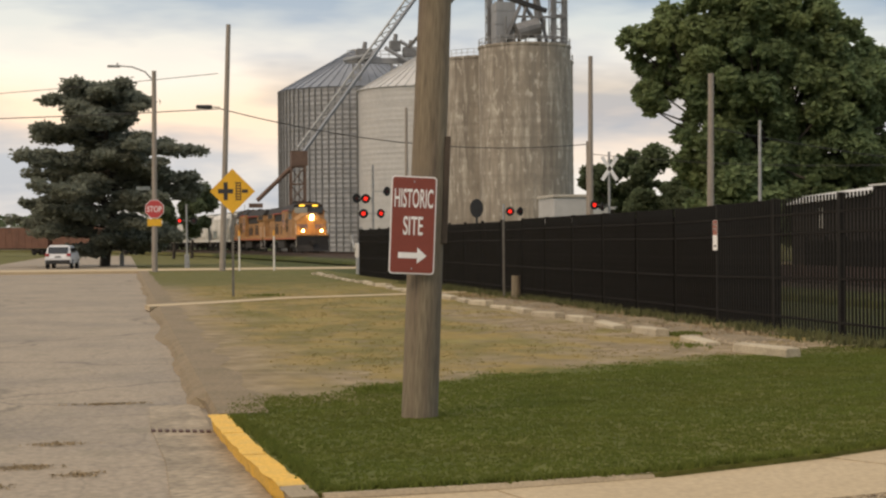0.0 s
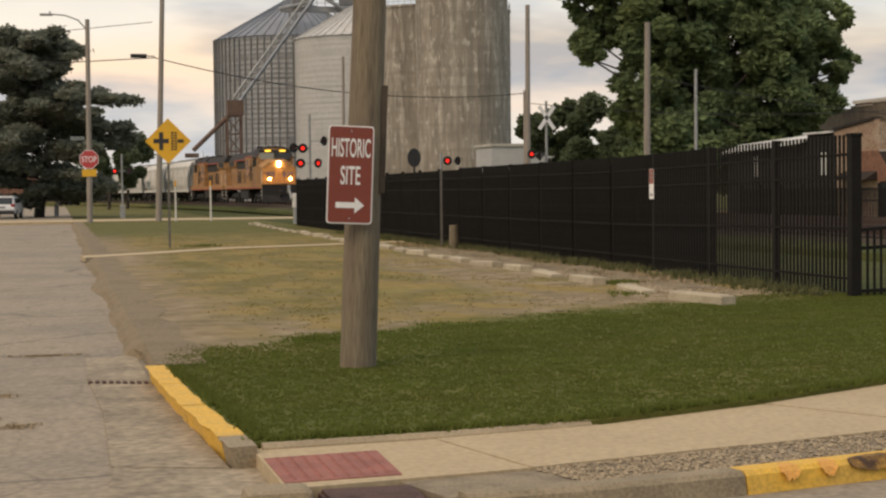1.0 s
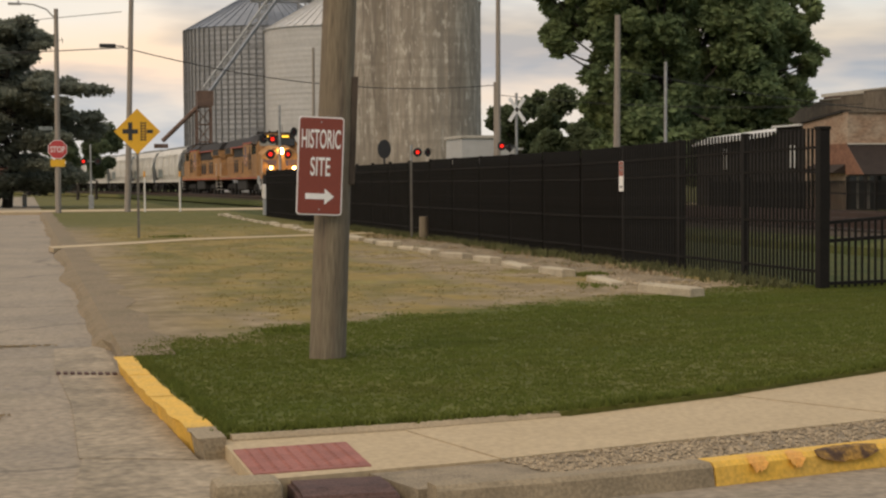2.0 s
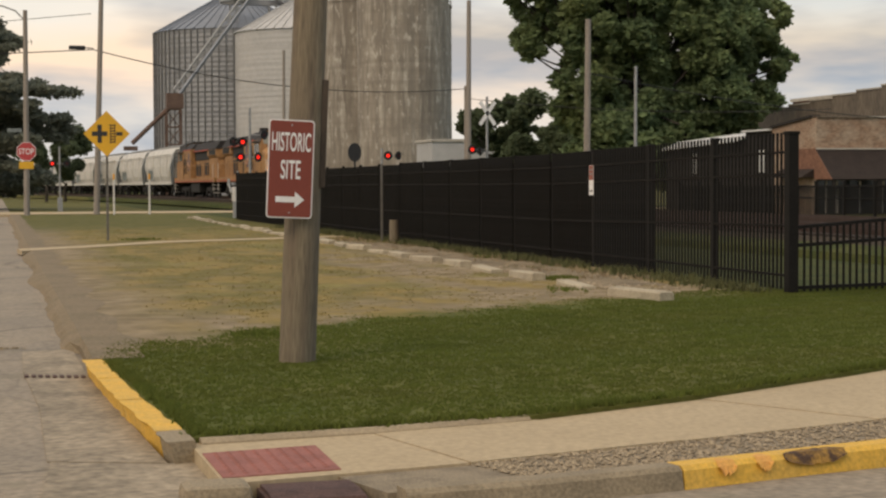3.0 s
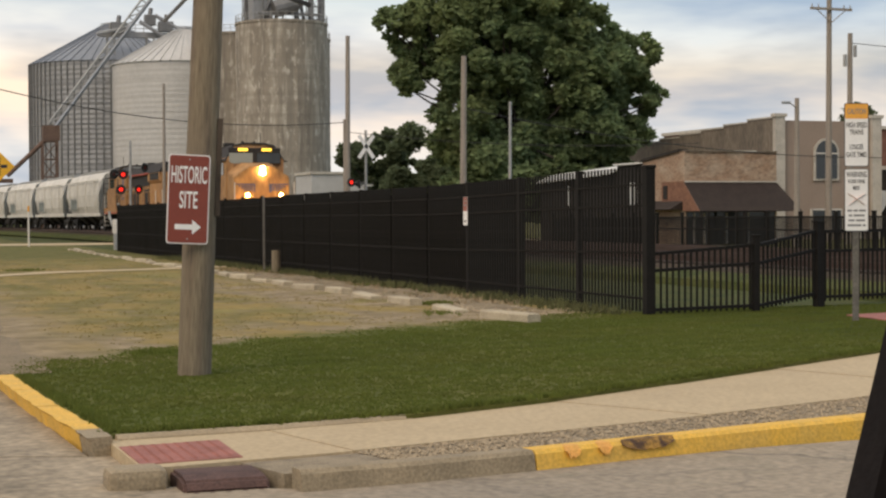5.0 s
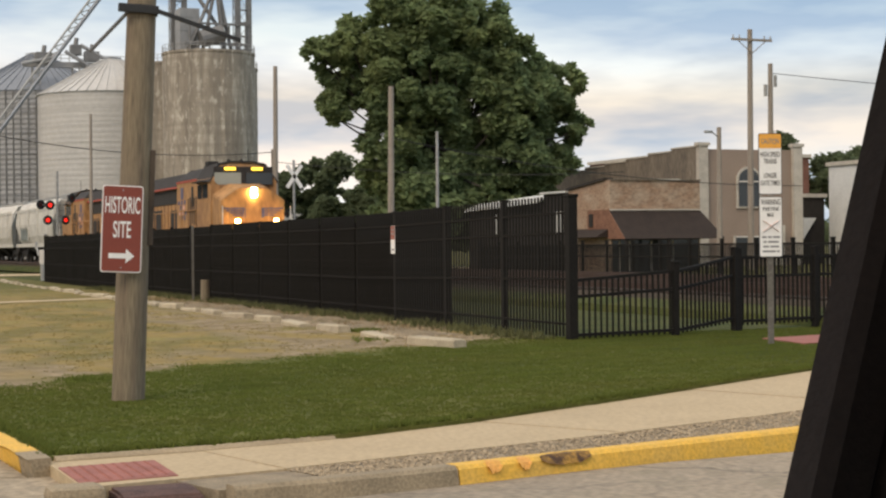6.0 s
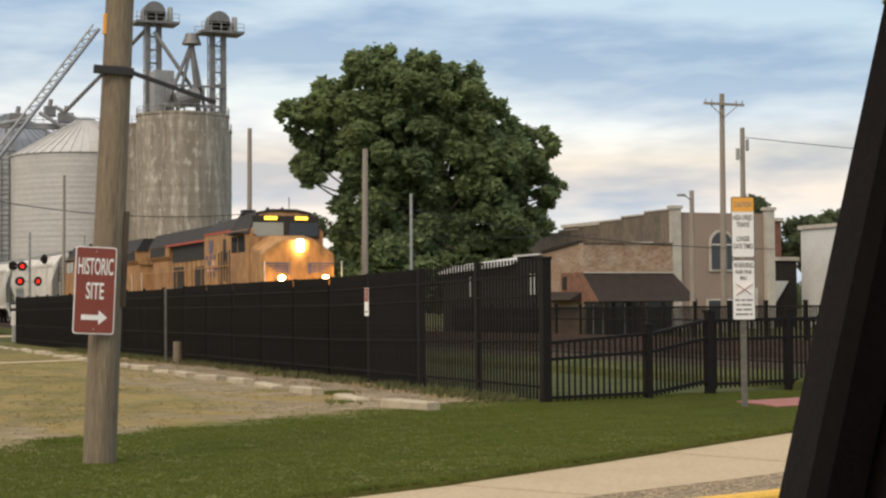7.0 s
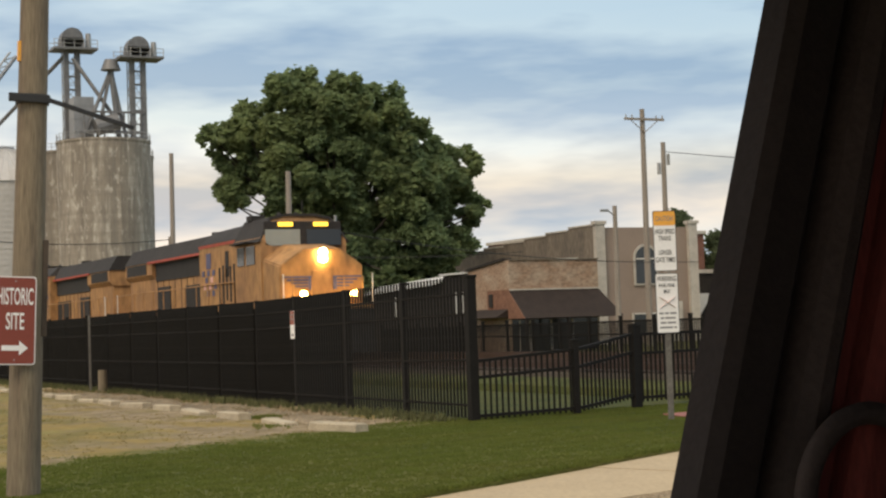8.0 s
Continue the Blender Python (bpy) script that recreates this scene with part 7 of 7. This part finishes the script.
    part("grab_handle", bm, M["interior_grey"], top, "rounded charcoal grab handle", smooth=True)
    return top


own_car = car_pillar()


# ---- grass, weeds and gravel ----
def inside(pt, poly):
    c = False
    for i in range(len(poly)):
        (x1, y1), (x2, y2) = poly[i], poly[i - 1]
        if (y1 > pt[1]) != (y2 > pt[1]) and pt[0] < (x2 - x1) * (pt[1] - y1) / (y2 - y1) + x1:
            c = not c
    return c


def blades(name, spots, height, material, label, seed, width=0.012):
    """Upright tufts of three bent blades at each spot."""
    r = np.random.RandomState(seed)
    n = len(spots)
    p = np.array(spots)
    vs, fs = [], []
    for k in range(3):
        a = r.rand(n) * 2 * math.pi
        h = height * (0.5 + 0.9 * r.rand(n))
        o = r.normal(size=(n, 2)) * 0.025
        base = np.c_[p + o, np.zeros(n)]
        side = np.c_[np.cos(a), np.sin(a), np.zeros(n)] * width
        tip = base + np.c_[r.normal(size=(n, 2)) * height * 0.45, h]
        vs.append(np.stack([base - side, base + side, tip], 1).reshape(-1, 3))
    v = np.concatenate(vs)
    f = np.arange(len(v)).reshape(-1, 3)
    me = bpy.data.meshes.new(name)
    me.from_pydata(v.tolist(), [], f.tolist())
    me.materials.append(material)
    return tagged(new(name, me), label, "grass", kind="stuff")


r = np.random.RandomState(2)
LAWN = [(0.95, 14.5), (1.2, 10.15), (2.3, 10.25), (3.8, 10.55), (5.0, 11.1), (6.2, 11.75), (7.7, 12.6), (10.8, 14.4), (14, 16.1), (19, 18.6), (19, 22.6), (8, 21.6), (1, 17.2)]
spots = [q for q in zip(r.uniform(0.9, 19, 130000), r.uniform(10, 22, 130000)) if inside(q, LAWN) and q[1] - 0.60 * q[0] < 15.35 + 1.3 * noise.noise((q[0] * 0.9, q[1] * 0.9, 5)) + r.normal() * 0.35]
blades("grass_blades", spots, 0.013, M["grass_blade"], "short mown green grass blades", 5)
DRY = [(1.2, 16.5), (8, 20.6), (10.6, 22), (10.6, 60), (1.2, 60)]
spots = [q for q in zip(r.uniform(1, 10.8, 12000), 16 + 44 * r.rand(12000) ** 1.5) if inside(q, DRY) and noise.noise((q[0] * 0.45, q[1] * 0.3, 3)) > r.normal() * 0.35 and q[0] > 1.6 + r.rand() * 1.6]
blades("dry_grass_blades", spots, 0.013, M["dry_blade"], "short parched straw-coloured grass", 6, 0.014)
# ragged fringe where the lawn meets kerb and walk
fringe = []
for (xa, ya), (xb, yb) in zip(GRASS_EDGE, GRASS_EDGE[1:]):
    L = math.hypot(xb - xa, yb - ya)
    for t in r.rand(int(L * 160)):
        fringe.append((xa + (xb - xa) * t + r.normal() * 0.03, ya + (yb - ya) * t + 0.03 + abs(r.normal()) * 0.05))
for t in r.rand(500):
    fringe.append((0.93 + 0.25 * t + abs(r.normal()) * 0.04, 14.6 - 4.4 * t))
blades("grass_fringe", fringe, 0.04, M["grass_blade"], "ragged grass fringe over the kerb edge", 8, 0.012)
weeds = [(9.2 + abs(r.normal()) * 0.6, q) for q in r.uniform(24, 46, 1300) if noise.noise((q * 0.9, 1, 2)) > r.normal() * 0.3 - 0.05]
blades("dead_weeds", weeds, 0.085, M["weed"], "dead brown weeds along the fence foot", 9, 0.014)
weeds = [(10.45 + r.normal() * 0.22, q) for q in r.uniform(21, 60, 4200) if noise.noise((q * 0.7, 5, 2)) > r.normal() * 0.3]
blades("fence_weeds", weeds, 0.13, M["olive_weed"], "olive green weeds along the fence foot", 10, 0.014)
clumps = []
for cx, cy, s, k in ((9.0, 25.3, 0.22, 160), (9.7, 28.5, 0.3, 120), (9.9, 33.0, 0.35, 120), (9.5, 37.5, 0.35, 110), (8.2, 22.6, 0.25, 40), (2.6, 16.9, 0.12, 60), (9.9, 43.0, 0.4, 160), (4.1, 48.2, 0.3, 120)):
    clumps += [(cx + r.normal() * s, cy + r.normal() * s) for _ in range(k)]
blades("weed_clumps", clumps, 0.05, M["grass_blade"], "green weed clumps in the dry ground", 12, 0.016)


street_tufts = []
for cx, cy, sx, sy, k in ((-0.75, 12.6, 0.25, 0.06, 60), (-1.15, 11.6, 0.3, 0.05, 60), (-0.55, 14.0, 0.2, 0.05, 40), (-1.5, 12.0, 0.2, 0.06, 40), (-0.35, 12.1, 0.15, 0.05, 40), (-1.0, 10.6, 0.3, 0.06, 60), (-0.2, 17.4, 0.35, 0.04, 60)):
    street_tufts += [(cx + r.normal() * sx * 0.55, cy + r.normal() * sy) for _ in range(k * 2)]
tufts = blades("street_weeds", street_tufts, 0.012, M["weed"], "dead brown weeds in cracks of the street", 21, 0.012)
tufts.location.z = ROAD + 0.01


def stones(name, spots, size, material, label, seed, z):
    r = np.random.RandomState(seed)
    base = np.array([(1, 0, 0), (-1, 0, 0), (0, 1, 0), (0, -1, 0), (0, 0, 0.8), (0, 0, -0.6)], float)
    tri = np.array([(0, 2, 4), (2, 1, 4), (1, 3, 4), (3, 0, 4), (2, 0, 5), (1, 2, 5), (3, 1, 5), (0, 3, 5)])
    vs, fs = [], []
    for i, (x, y) in enumerate(spots):
        a = r.rand() * 6.28
        m = np.array([[math.cos(a), -math.sin(a), 0], [math.sin(a), math.cos(a), 0], [0, 0, 1]])
        s = size * (0.5 + r.rand()) * np.array([1, 0.6 + 0.4 * r.rand(), 0.5 + 0.3 * r.rand()])
        vs.append((base * s) @ m.T + (x, y, z))
        fs.append(tri + 6 * i)
    me = bpy.data.meshes.new(name)
    me.from_pydata(np.concatenate(vs).tolist(), [], np.concatenate(fs).tolist())
    me.materials.append(material)
    return tagged(new(name, me), label, "stones", kind="stuff")


strip = []
for (a, b), (c, d) in zip(zip(WALK_EDGE[1:], WALK_EDGE[2:]), zip(KERB_EDGE[2:], KERB_EDGE[3:])):
    n = int(math.hypot(b[0] - a[0], b[1] - a[1]) * 900)
    for u, v in r.rand(min(n, 2200), 2):
        p = (a[0] + (b[0] - a[0]) * u, a[1] + (b[1] - a[1]) * u)
        q = (c[0] + (d[0] - c[0]) * u, c[1] + (d[1] - c[1]) * u + 0.17)
        v = v * 1.06 - 0.03
        strip.append((p[0] + (q[0] - p[0]) * v, p[1] + (q[1] - p[1]) * v))
stones("gravel", strip, 0.014, M["pebble"], "loose grey gravel stones behind the kerb", 14, -0.042)
stones("rubble", [(8.75 + abs(r.normal()) * 0.5, q) for q in r.uniform(21.5, 40, 1700)], 0.03, M["pebble"], "scattered stones around the wheel stops", 15, 0.005)


# ---- what moves ----
def motions():
    """The train comes towards the crossing and on past the fence."""
    front = ((0.0, 149.5), (0.5, 141.5), (1.0, 133.5), (1.5, 126.0), (3.0, 104.8), (3.5, 98.3), (4.0, 92.0), (5.5, 72.2), (6.0, 66.7), (6.5, 61.6), (7.0, 56.6), (7.5, 51.5), (8.0, 46.5))
    for ob, back in train:
        rows = []
        for t, y in front:
            x, h = track_at(y + back + 8)
            x0, _ = track_at(y + back)
            rows.append((t, pose(x0, y + back - 0.9, RAIL, 0, 0, h) @ (pose(0, 21.8, 0, 0, 0, 180) if ob is second else Matrix())))
        walk(ob, rows)
    # the car that carries the camera rolls back a little
    walk(own_car, [(0.0, pose(0.637, 0.783, ROAD)), (4.0, pose(0.637, 0.783, ROAD)), (5.5, pose(0.008, -1.2, ROAD)), (8.0, pose(0.008, -1.2, ROAD))])
    walk(white_car, [(0.0, pose(-4.3, 118, ROAD, 0, 0, -6)), (1.0, pose(-3.7, 122, ROAD, 0, 0, -6)), (2.0, pose(-3.2, 127, ROAD, 0, 0, -4)), (8.0, pose(-2.6, 152, ROAD, 0, 0, 0))])


motions()
